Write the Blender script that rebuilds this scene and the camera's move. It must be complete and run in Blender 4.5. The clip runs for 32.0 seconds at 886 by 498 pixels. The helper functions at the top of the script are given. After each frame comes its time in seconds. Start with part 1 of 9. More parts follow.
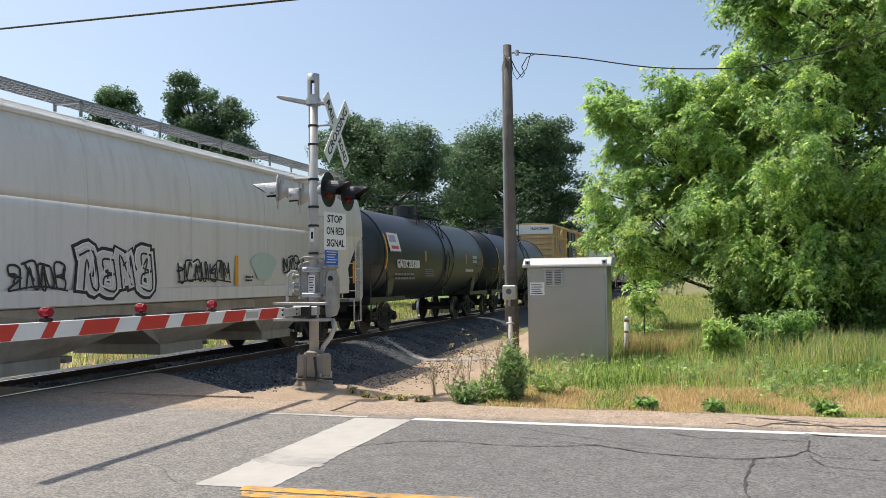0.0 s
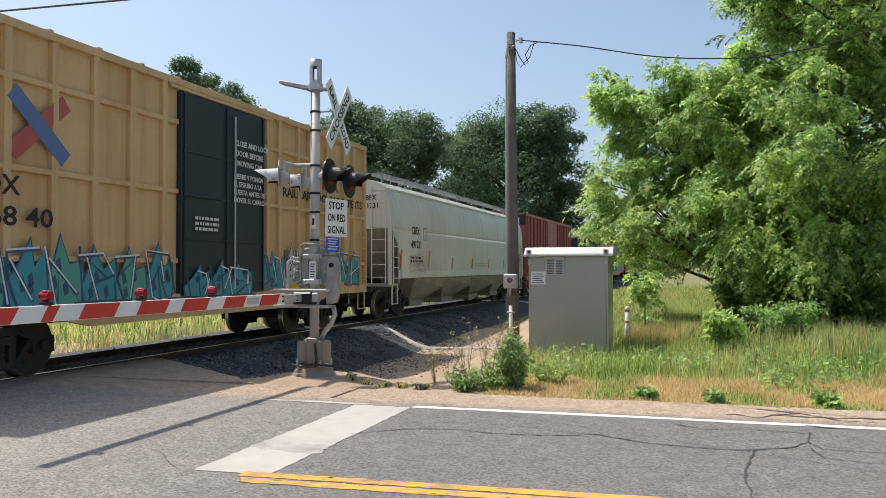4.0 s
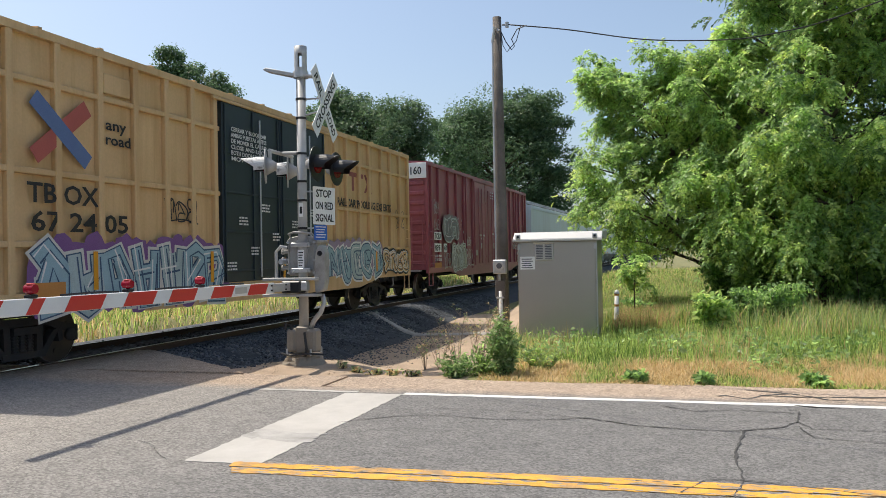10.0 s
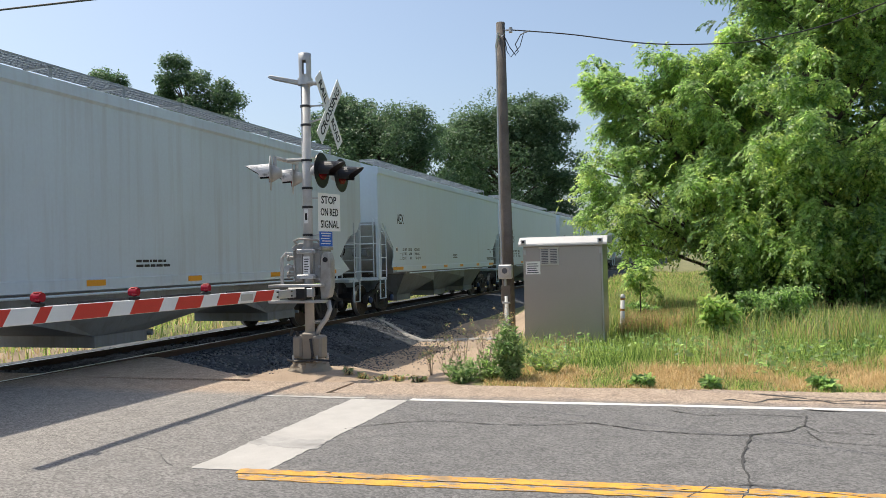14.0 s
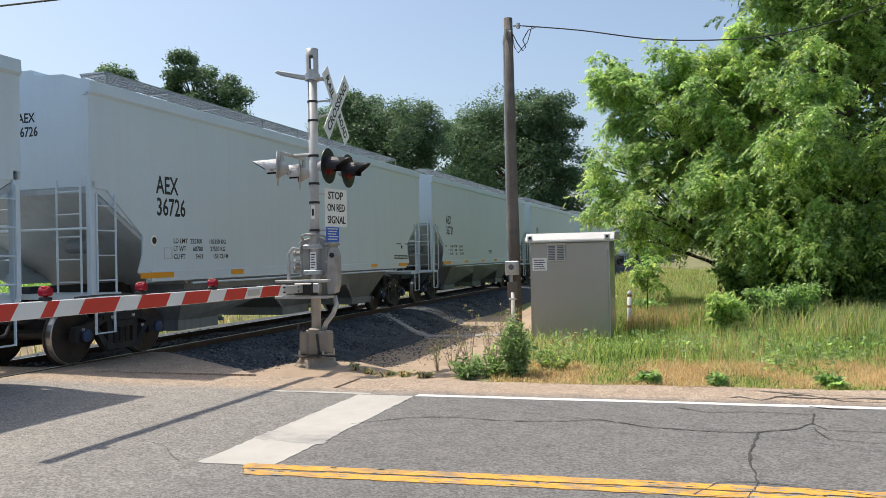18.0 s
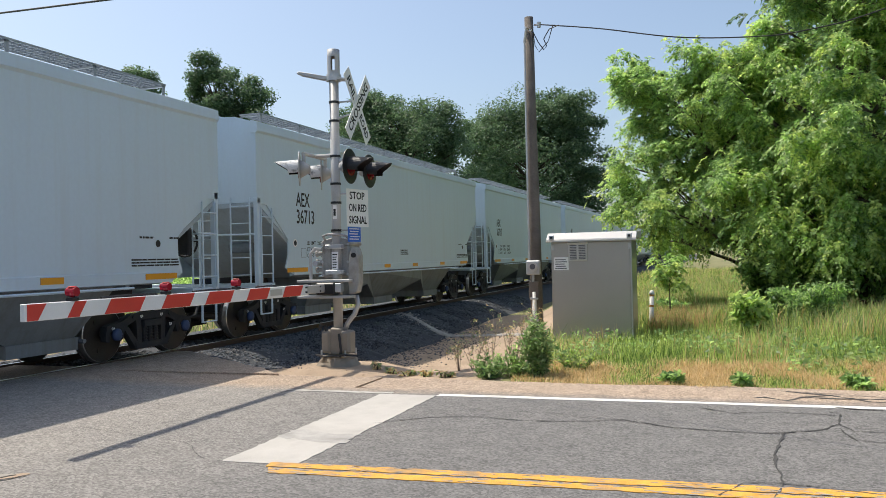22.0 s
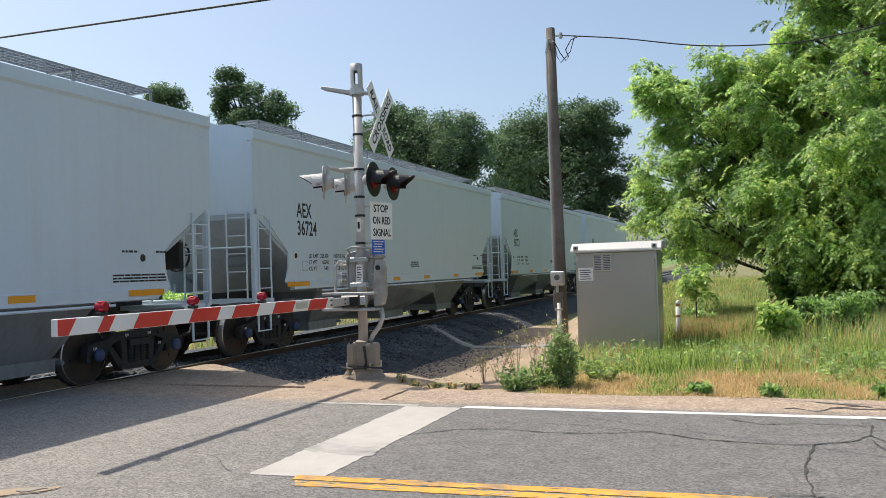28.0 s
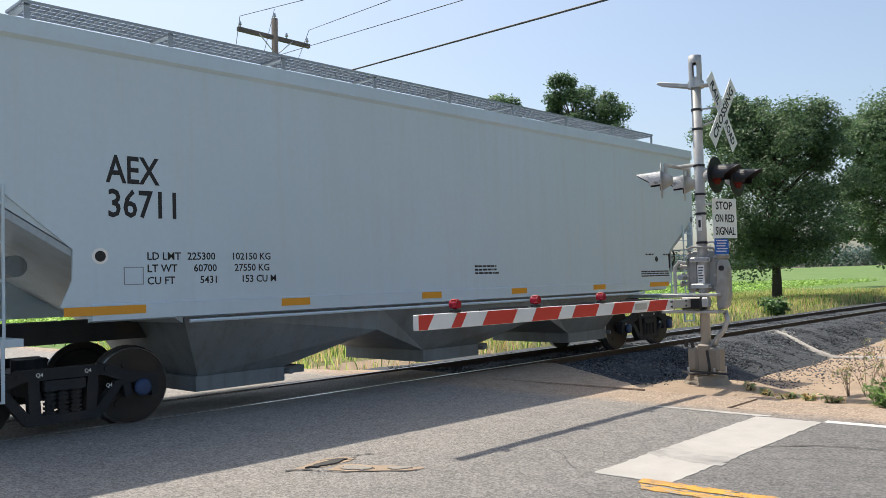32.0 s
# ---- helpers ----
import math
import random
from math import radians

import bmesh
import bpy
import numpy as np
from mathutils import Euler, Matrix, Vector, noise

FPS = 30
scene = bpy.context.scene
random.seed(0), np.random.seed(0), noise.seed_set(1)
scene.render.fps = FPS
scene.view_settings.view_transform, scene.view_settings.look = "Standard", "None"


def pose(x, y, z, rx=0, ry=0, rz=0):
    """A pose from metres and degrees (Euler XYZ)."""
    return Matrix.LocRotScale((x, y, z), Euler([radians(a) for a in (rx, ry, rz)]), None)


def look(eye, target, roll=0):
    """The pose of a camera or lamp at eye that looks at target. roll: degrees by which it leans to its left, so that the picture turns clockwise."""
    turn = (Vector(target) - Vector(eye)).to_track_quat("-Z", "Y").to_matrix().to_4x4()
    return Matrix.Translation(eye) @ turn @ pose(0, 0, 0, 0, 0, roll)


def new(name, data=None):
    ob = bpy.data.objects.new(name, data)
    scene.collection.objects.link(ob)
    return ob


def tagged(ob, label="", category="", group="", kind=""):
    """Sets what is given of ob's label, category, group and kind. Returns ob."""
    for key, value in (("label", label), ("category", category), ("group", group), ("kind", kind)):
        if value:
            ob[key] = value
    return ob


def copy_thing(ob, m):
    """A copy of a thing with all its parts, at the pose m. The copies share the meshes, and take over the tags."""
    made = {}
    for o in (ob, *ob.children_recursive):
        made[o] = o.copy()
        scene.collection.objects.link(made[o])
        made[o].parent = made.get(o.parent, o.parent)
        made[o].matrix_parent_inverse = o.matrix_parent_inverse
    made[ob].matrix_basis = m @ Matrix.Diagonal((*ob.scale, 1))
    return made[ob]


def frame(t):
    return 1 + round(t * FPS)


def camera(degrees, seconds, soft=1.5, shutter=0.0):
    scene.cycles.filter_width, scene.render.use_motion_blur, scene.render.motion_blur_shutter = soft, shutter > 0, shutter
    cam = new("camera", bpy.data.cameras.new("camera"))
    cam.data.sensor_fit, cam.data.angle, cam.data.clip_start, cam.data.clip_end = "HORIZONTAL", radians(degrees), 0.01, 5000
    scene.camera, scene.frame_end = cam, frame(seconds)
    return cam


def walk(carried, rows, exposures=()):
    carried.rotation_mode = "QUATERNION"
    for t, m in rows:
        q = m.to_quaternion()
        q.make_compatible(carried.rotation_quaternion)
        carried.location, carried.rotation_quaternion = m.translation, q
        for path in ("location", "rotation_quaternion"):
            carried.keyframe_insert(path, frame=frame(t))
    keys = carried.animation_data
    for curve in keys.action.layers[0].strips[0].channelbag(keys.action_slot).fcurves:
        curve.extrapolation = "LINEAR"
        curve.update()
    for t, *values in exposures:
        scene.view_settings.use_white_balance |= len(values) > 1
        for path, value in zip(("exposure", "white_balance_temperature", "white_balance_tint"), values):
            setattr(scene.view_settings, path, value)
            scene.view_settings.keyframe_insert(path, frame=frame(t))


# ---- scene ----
cam = camera(57.2, 32.0, 0.5)
PATH = [
    (0, (3.065, -9.218, 1.587), (2.51, -7.299, 1.677), -0.6),
    (0.5, (3.057, -9.224, 1.59), (2.512, -7.302, 1.683), -0.5),
    (1, (3.049, -9.232, 1.59), (2.508, -7.309, 1.684), -0.3),
    (1.5, (3.052, -9.225, 1.588), (2.509, -7.302, 1.678), -0.2),
    (2, (3.047, -9.215, 1.588), (2.498, -7.294, 1.671), -0.1),
    (2.5, (3.044, -9.201, 1.584), (2.485, -7.282, 1.661), -0.1),
    (4.5, (3.041, -9.181, 1.58), (2.488, -7.26, 1.637), 0.1),
    (5, (3.038, -9.174, 1.582), (2.494, -7.25, 1.635), 0.1),
    (5.5, (3.037, -9.173, 1.582), (2.5, -7.247, 1.632), -0.0),
    (6, (3.044, -9.169, 1.58), (2.511, -7.242, 1.628), -0.2),
    (6.5, (3.048, -9.17, 1.581), (2.519, -7.242, 1.625), -0.4),
    (7, (3.046, -9.161, 1.58), (2.519, -7.232, 1.62), -0.5),
    (7.5, (3.042, -9.161, 1.577), (2.518, -7.231, 1.615), -0.6),
    (8, (3.046, -9.165, 1.575), (2.523, -7.235, 1.61), -0.7),
    (8.5, (3.046, -9.161, 1.575), (2.522, -7.232, 1.608), -0.8),
    (9, (3.05, -9.16, 1.574), (2.522, -7.231, 1.605), -0.9),
    (9.5, (3.05, -9.146, 1.577), (2.518, -7.218, 1.606), -0.9),
    (10, (3.045, -9.148, 1.575), (2.512, -7.22, 1.604), -0.9),
    (10.5, (3.044, -9.151, 1.576), (2.509, -7.224, 1.606), -0.9),
    (11, (3.037, -9.148, 1.574), (2.499, -7.223, 1.605), -0.9),
    (11.5, (3.046, -9.151, 1.579), (2.502, -7.227, 1.61), -1.0),
    (12, (3.053, -9.157, 1.578), (2.505, -7.234, 1.613), -1.1),
    (12.5, (3.054, -9.156, 1.58), (2.507, -7.232, 1.618), -1.2),
    (13, (3.052, -9.168, 1.577), (2.508, -7.244, 1.619), -1.2),
    (13.5, (3.054, -9.162, 1.58), (2.511, -7.238, 1.622), -1.3),
    (14, (3.056, -9.156, 1.58), (2.51, -7.233, 1.622), -1.3),
    (14.5, (3.055, -9.148, 1.58), (2.505, -7.226, 1.62), -1.3),
    (16.5, (3.058, -9.14, 1.581), (2.497, -7.221, 1.616), -1.3),
    (17, (3.051, -9.14, 1.58), (2.488, -7.221, 1.615), -1.3),
    (17.5, (3.046, -9.149, 1.58), (2.483, -7.23, 1.613), -1.1),
    (18, (3.053, -9.145, 1.576), (2.491, -7.226, 1.609), -1.1),
    (18.5, (3.048, -9.147, 1.574), (2.487, -7.228, 1.603), -1.0),
    (19, (3.043, -9.151, 1.575), (2.484, -7.23, 1.599), -1.0),
    (19.5, (3.039, -9.147, 1.574), (2.478, -7.227, 1.597), -1.0),
    (20, (3.043, -9.136, 1.576), (2.478, -7.218, 1.598), -1.1),
    (20.5, (3.042, -9.152, 1.574), (2.469, -7.236, 1.599), -1.1),
    (21, (3.043, -9.153, 1.575), (2.458, -7.241, 1.602), -1.1),
    (21.5, (3.041, -9.156, 1.578), (2.443, -7.248, 1.607), -1.2),
    (22, (3.042, -9.156, 1.578), (2.432, -7.252, 1.611), -1.2),
    (22.5, (3.046, -9.147, 1.578), (2.425, -7.246, 1.612), -1.3),
    (23, (3.036, -9.153, 1.576), (2.411, -7.254, 1.612), -1.3),
    (23.5, (3.028, -9.157, 1.578), (2.399, -7.258, 1.612), -1.3),
    (24, (3.035, -9.16, 1.576), (2.403, -7.263, 1.611), -1.3),
    (24.5, (3.033, -9.164, 1.579), (2.401, -7.267, 1.611), -1.2),
    (25, (3.035, -9.162, 1.579), (2.401, -7.266, 1.611), -1.1),
    (25.5, (3.028, -9.167, 1.574), (2.392, -7.271, 1.609), -1.0),
    (27.5, (3.045, -9.181, 1.582), (2.387, -7.294, 1.639), -1.6),
    (28, (3.049, -9.172, 1.588), (2.384, -7.287, 1.65), -1.7),
    (28.5, (3.056, -9.179, 1.589), (2.386, -7.296, 1.656), -1.7),
    (29, (3.045, -9.173, 1.587), (2.371, -7.291, 1.657), -1.6),
    (29.5, (3.041, -9.172, 1.585), (2.358, -7.293, 1.655), -1.5),
    (30, (3.034, -9.162, 1.582), (2.329, -7.292, 1.649), -1.4),
    (30.5, (3.013, -9.156, 1.577), (2.256, -7.306, 1.643), -1.4),
    (31, (3.002, -9.171, 1.579), (2.138, -7.369, 1.645), -1.5),
    (31.5, (2.984, -9.18, 1.576), (1.968, -7.459, 1.648), -1.6),
    (32, (2.963, -9.181, 1.569), (1.612, -7.709, 1.659), -1.5),
]
walk(cam, [(t, look(eye, target, roll)) for t, eye, target, roll in PATH])

# ---- light ----
SUN_EL, SUN_AZ = 61.5, 282.8   # sun over the far side of the tracks, slightly up the line
world = bpy.data.worlds.new("sky")
scene.world = world
world.use_nodes = True
wn = world.node_tree.nodes
sky = wn.new("ShaderNodeTexSky")
sky.sky_type, sky.sun_disc = "NISHITA", False
sky.sun_elevation, sky.sun_rotation = radians(SUN_EL), radians(SUN_AZ)
sky.air_density, sky.dust_density, sky.ozone_density = 1.0, 2.8, 2.0
wn["Background"].inputs[1].default_value = 0.138
tint = wn.new("ShaderNodeMix")
tint.data_type, tint.blend_type = "RGBA", "MULTIPLY"
tint.inputs[0].default_value = 1.0
tint.inputs[7].default_value = (0.985, 1.0, 0.985, 1)   # thin summer haze
pale = wn.new("ShaderNodeHueSaturation")
pale.inputs["Saturation"].default_value = 0.94
world.node_tree.links.new(sky.outputs[0], pale.inputs["Color"])
world.node_tree.links.new(pale.outputs[0], tint.inputs[6])
world.node_tree.links.new(tint.outputs[2], wn["Background"].inputs[0])
sun_data = bpy.data.lights.new("sun", "SUN")
sun_data.energy, sun_data.angle, sun_data.color = 3.5, radians(0.53), (1.0, 0.925, 0.80)
sun = new("sun", sun_data)
_a, _e = radians(SUN_AZ), radians(SUN_EL)
sun_dir = Vector((math.sin(_a) * math.cos(_e), math.cos(_a) * math.cos(_e), math.sin(_e)))
sun.matrix_world = look(sun_dir * 60, (0, 0, 0))
scene.view_settings.exposure = 0.34

# ---- materials ----
def mat(name, color, rough=0.7, metal=0.0, var=0.12, scale=3.0, fine=60.0, bump=0.1, dark=None, patch=0.0, random_obj=0.0, spec=0.5, trans=0.0, streak=0.0):
    """A procedural surface: two scales of colour noise, stains towards `dark`, fine relief."""
    m = bpy.data.materials.new(name)
    m.use_nodes = True
    nt = m.node_tree
    n, l = nt.nodes, nt.links
    b = n["Principled BSDF"]
    b.inputs["Roughness"].default_value = rough
    b.inputs["Metallic"].default_value = metal
    b.inputs["Specular IOR Level"].default_value = spec
    tc = n.new("ShaderNodeTexCoord")
    n1 = n.new("ShaderNodeTexNoise")
    n1.inputs["Scale"].default_value, n1.inputs["Detail"].default_value = scale, 5
    n2 = n.new("ShaderNodeTexNoise")
    n2.inputs["Scale"].default_value, n2.inputs["Detail"].default_value = fine, 3
    for t in (n1, n2):
        l.new(tc.outputs["Object"], t.inputs["Vector"])
    add = n.new("ShaderNodeMath"); add.operation = "ADD"
    l.new(n1.outputs["Fac"], add.inputs[0]); l.new(n2.outputs["Fac"], add.inputs[1])
    mr = n.new("ShaderNodeMapRange")
    mr.inputs["From Min"].default_value, mr.inputs["From Max"].default_value = 0.55, 1.45
    mr.inputs["To Min"].default_value, mr.inputs["To Max"].default_value = 1 - var, 1 + var
    l.new(add.outputs[0], mr.inputs["Value"])
    last = mr.outputs[0]
    if random_obj:
        oi = n.new("ShaderNodeObjectInfo")
        mo = n.new("ShaderNodeMapRange")
        mo.inputs["To Min"].default_value, mo.inputs["To Max"].default_value = 1 - random_obj, 1 + random_obj
        l.new(oi.outputs["Random"], mo.inputs["Value"])
        mu = n.new("ShaderNodeMath"); mu.operation = "MULTIPLY"
        l.new(last, mu.inputs[0]); l.new(mo.outputs[0], mu.inputs[1])
        last = mu.outputs[0]
    vm = n.new("ShaderNodeVectorMath"); vm.operation = "SCALE"
    vm.inputs[0].default_value = color[:3]
    l.new(last, vm.inputs["Scale"])
    col = vm.outputs[0]
    if dark is not None:
        n3 = n.new("ShaderNodeTexNoise")
        n3.inputs["Scale"].default_value, n3.inputs["Detail"].default_value = scale * 0.45, 6
        l.new(tc.outputs["Object"], n3.inputs["Vector"])
        r = n.new("ShaderNodeMapRange")
        r.inputs["From Min"].default_value, r.inputs["From Max"].default_value = 0.5, 0.72
        r.inputs["To Max"].default_value = patch
        l.new(n3.outputs["Fac"], r.inputs["Value"])
        mx = n.new("ShaderNodeMix"); mx.data_type = "RGBA"
        mx.inputs[7].default_value = (*dark[:3], 1)
        l.new(r.outputs[0], mx.inputs[0]); l.new(col, mx.inputs[6])
        col = mx.outputs[2]
    if streak:
        mp = n.new("ShaderNodeMapping")
        mp.inputs["Scale"].default_value = (5.0, 5.0, 0.28)
        l.new(tc.outputs["Object"], mp.inputs["Vector"])
        n4 = n.new("ShaderNodeTexNoise")
        n4.inputs["Scale"].default_value, n4.inputs["Detail"].default_value, n4.inputs["Roughness"].default_value = 1.0, 6, 0.65
        l.new(mp.outputs[0], n4.inputs["Vector"])
        r4 = n.new("ShaderNodeMapRange")
        r4.inputs["From Min"].default_value, r4.inputs["From Max"].default_value = 0.48, 0.75
        r4.inputs["To Max"].default_value = streak
        l.new(n4.outputs["Fac"], r4.inputs["Value"])
        mx = n.new("ShaderNodeMix"); mx.data_type = "RGBA"
        mx.inputs[7].default_value = (*(dark or (0.1, 0.08, 0.06))[:3], 1)
        l.new(r4.outputs[0], mx.inputs[0]); l.new(col, mx.inputs[6])
        col = mx.outputs[2]
    l.new(col, b.inputs["Base Color"])
    if bump:
        bp = n.new("ShaderNodeBump")
        bp.inputs["Strength"].default_value, bp.inputs["Distance"].default_value = bump, 0.01
        l.new(n2.outputs["Fac"], bp.inputs["Height"]); l.new(bp.outputs[0], b.inputs["Normal"])
    if trans:
        tr = n.new("ShaderNodeBsdfTranslucent")
        l.new(col, tr.inputs["Color"])
        ms = n.new("ShaderNodeMixShader")
        ms.inputs[0].default_value = trans
        l.new(b.outputs[0], ms.inputs[1]); l.new(tr.outputs[0], ms.inputs[2])
        l.new(ms.outputs[0], n["Material Output"].inputs[0])
    return m


def leafmat(name, a, b_, trans=0.35, rough=0.55, mix=0.8):
    """Leaves: each island of leaves takes a tone between two greens; light passes through."""
    m = bpy.data.materials.new(name)
    m.use_nodes = True
    n, l = m.node_tree.nodes, m.node_tree.links
    p = n["Principled BSDF"]
    p.inputs["Roughness"].default_value = rough
    p.inputs["Specular IOR Level"].default_value = 0.3
    g = n.new("ShaderNodeNewGeometry")
    tc = n.new("ShaderNodeTexCoord")
    nz = n.new("ShaderNodeTexNoise"); nz.inputs["Scale"].default_value = 1.1
    l.new(tc.outputs["Object"], nz.inputs["Vector"])
    ad = n.new("ShaderNodeMath"); ad.operation = "MULTIPLY_ADD"
    l.new(nz.outputs["Fac"], ad.inputs[0]); ad.inputs[1].default_value = 1.2
    mm = n.new("ShaderNodeMath"); mm.operation = "MULTIPLY_ADD"
    l.new(g.outputs["Random Per Island"], mm.inputs[0]); mm.inputs[1].default_value, mm.inputs[2].default_value = mix, -0.1 - mix / 2
    l.new(mm.outputs[0], ad.inputs[2])
    mx = n.new("ShaderNodeMix"); mx.data_type = "RGBA"
    mx.clamp_factor = True
    mx.inputs[6].default_value, mx.inputs[7].default_value = (*a, 1), (*b_, 1)
    l.new(ad.outputs[0], mx.inputs[0])
    l.new(mx.outputs[2], p.inputs["Base Color"])
    tr = n.new("ShaderNodeBsdfTranslucent")
    hs = n.new("ShaderNodeHueSaturation")
    hs.inputs["Saturation"].default_value, hs.inputs["Value"].default_value = 1.1, 2.1
    l.new(mx.outputs[2], hs.inputs["Color"]); l.new(hs.outputs[0], tr.inputs["Color"])
    ms = n.new("ShaderNodeMixShader"); ms.inputs[0].default_value = trans
    l.new(p.outputs[0], ms.inputs[1]); l.new(tr.outputs[0], ms.inputs[2])
    l.new(ms.outputs[0], n["Material Output"].inputs[0])
    return m


def roadmat(name):
    """Aggregate asphalt, grey on the lanes, bleached and sandy towards the rails and on the shoulder."""
    m = bpy.data.materials.new(name)
    m.use_nodes = True
    n, l = m.node_tree.nodes, m.node_tree.links
    b = n["Principled BSDF"]
    b.inputs["Roughness"].default_value = 0.88
    tc = n.new("ShaderNodeTexCoord")
    def noise_(scale, detail=4, rough=0.6):
        t = n.new("ShaderNodeTexNoise")
        t.inputs["Scale"].default_value, t.inputs["Detail"].default_value, t.inputs["Roughness"].default_value = scale, detail, rough
        l.new(tc.outputs["Object"], t.inputs["Vector"])
        return t.outputs["Fac"]
    def rng_(v, a, b_, c, d):
        r = n.new("ShaderNodeMapRange")
        for k, q in zip(("From Min", "From Max", "To Min", "To Max"), (a, b_, c, d)):
            r.inputs[k].default_value = q
        l.new(v, r.inputs["Value"])
        return r.outputs[0]
    def op(kind, a, b_):
        q = n.new("ShaderNodeMath"); q.operation = kind
        for i, v in enumerate((a, b_)):
            if isinstance(v, (int, float)):
                q.inputs[i].default_value = v
            else:
                l.new(v, q.inputs[i])
        return q.outputs[0]
    def mix(f, a, b_):
        x = n.new("ShaderNodeMix"); x.data_type = "RGBA"; x.clamp_factor = True
        l.new(f, x.inputs[0])
        for i, v in ((6, a), (7, b_)):
            if isinstance(v, tuple):
                x.inputs[i].default_value = (*v, 1)
            else:
                l.new(v, x.inputs[i])
        return x.outputs[2]
    sp = n.new("ShaderNodeSeparateXYZ")
    l.new(tc.outputs["Object"], sp.inputs[0])
    big, mid, fine = noise_(0.7), noise_(4.0), noise_(170.0, 2)
    toward = rng_(op("ADD", sp.outputs[0], op("MULTIPLY", big, 2.2)), 1.6, -2.2, 0.0, 1.0)
    sandy = rng_(op("ADD", sp.outputs[1], op("MULTIPLY", mid, 0.5)), 0.25, 0.75, 0.0, 1.0)
    grey = mix(rng_(mid, 0.35, 0.65, 0, 1), (0.136, 0.131, 0.126), (0.166, 0.160, 0.153))
    pale = mix(rng_(mid, 0.35, 0.7, 0, 1), (0.25, 0.232, 0.212), (0.305, 0.28, 0.252))
    sand = mix(rng_(mid, 0.3, 0.7, 0, 1), (0.33, 0.25, 0.185), (0.42, 0.325, 0.245))
    col = mix(sandy, mix(toward, grey, pale), sand)
    vo = n.new("ShaderNodeTexVoronoi"); vo.inputs["Scale"].default_value = 58.0
    l.new(tc.outputs["Object"], vo.inputs["Vector"])
    sx = n.new("ShaderNodeSeparateXYZ"); l.new(vo.outputs["Color"], sx.inputs[0])
    grain = op("MULTIPLY", rng_(sx.outputs[0], 0, 1, 0.6, 1.42), rng_(fine, 0.3, 0.7, 0.82, 1.18))
    vm = n.new("ShaderNodeVectorMath"); vm.operation = "SCALE"
    l.new(col, vm.inputs[0]); l.new(grain, vm.inputs["Scale"])
    l.new(vm.outputs[0], b.inputs["Base Color"])
    bp = n.new("ShaderNodeBump"); bp.inputs["Strength"].default_value, bp.inputs["Distance"].default_value = 0.5, 0.006
    l.new(vo.outputs["Distance"], bp.inputs["Height"]); l.new(bp.outputs[0], b.inputs["Normal"])
    return m


M = {}
M["roadway"] = roadmat("road_asphalt")
M["asphalt_old"] = mat("asphalt_worn", (0.33, 0.30, 0.26), 0.92, var=0.16, scale=0.9, fine=120, bump=0.4, dark=(0.25, 0.235, 0.215), patch=0.7)
M["dirt"] = mat("sandy_gravel", (0.41, 0.305, 0.215), 0.95, var=0.22, scale=1.5, fine=90, bump=0.6, dark=(0.30, 0.235, 0.17), patch=0.6)
M["verge"] = mat("verge_soil", (0.21, 0.2, 0.085), 0.95, var=0.25, scale=1.3, fine=50, bump=0.6, dark=(0.12, 0.13, 0.05), patch=0.8)
M["field"] = mat("crop_field", (0.13, 0.22, 0.05), 0.9, var=0.25, scale=0.4, fine=4, bump=0.3, dark=(0.20, 0.26, 0.08), patch=0.5)
M["stop_paint"] = mat("worn_stop_line_white", (0.47, 0.445, 0.41), 0.8, var=0.16, scale=3.5, fine=150, bump=0.3, dark=(0.33, 0.31, 0.285), patch=0.75)
M["stop_worn"] = mat("tyre_worn_white", (0.40, 0.38, 0.355), 0.85, var=0.25, scale=6, fine=150, bump=0.3, dark=(0.22, 0.21, 0.195), patch=0.8)
M["white_paint"] = mat("road_white", (0.72, 0.69, 0.645), 0.75, var=0.14, scale=5, fine=90, bump=0.3, dark=(0.42, 0.395, 0.36), patch=0.7)
M["yellow_paint"] = mat("road_yellow", (0.72, 0.36, 0.055), 0.8, var=0.30, scale=7, fine=90, bump=0.5, dark=(0.24, 0.19, 0.13), patch=0.9)
M["crack"] = mat("tar_crack_and_edge_shadow", (0.06, 0.057, 0.054), 0.8, fine=40)
M["ballast"] = mat("ballast_stone", (0.052, 0.057, 0.064), 0.9, var=0.4, scale=3, fine=18, bump=1.0)
M["stone"] = mat("ballast_piece", (0.16, 0.155, 0.15), 0.9, var=0.3, scale=8, fine=60, bump=0.3, random_obj=0.3)
M["rail"] = mat("rail_steel_rust", (0.11, 0.07, 0.05), 0.7, 0.4, var=0.2)
M["rail_top"] = mat("rail_steel_bright", (0.6, 0.59, 0.57), 0.28, 1.0, var=0.05)
M["tie"] = mat("creosote_timber", (0.09, 0.075, 0.06), 0.9, var=0.3, scale=2, fine=30, bump=0.5, random_obj=0.3)
M["galv"] = mat("galvanised_steel", (0.50, 0.51, 0.52), 0.5, 0.55, var=0.1, scale=4, fine=80, dark=(0.36, 0.36, 0.36), patch=0.5)
M["galv_paint"] = mat("silver_paint", (0.46, 0.46, 0.455), 0.55, 0.15, var=0.12, scale=5, fine=70, dark=(0.30, 0.27, 0.24), patch=0.6)
M["mech"] = mat("weathered_grey_casting", (0.36, 0.355, 0.34), 0.6, 0.1, var=0.16, scale=9, fine=80, bump=0.25, dark=(0.17, 0.145, 0.12), patch=0.7)
M["alu_case"] = mat("brushed_aluminium_case", (0.43, 0.405, 0.385), 0.34, 0.75, var=0.06, scale=1.3, fine=60, bump=0.06, dark=(0.34, 0.31, 0.28), patch=0.4)
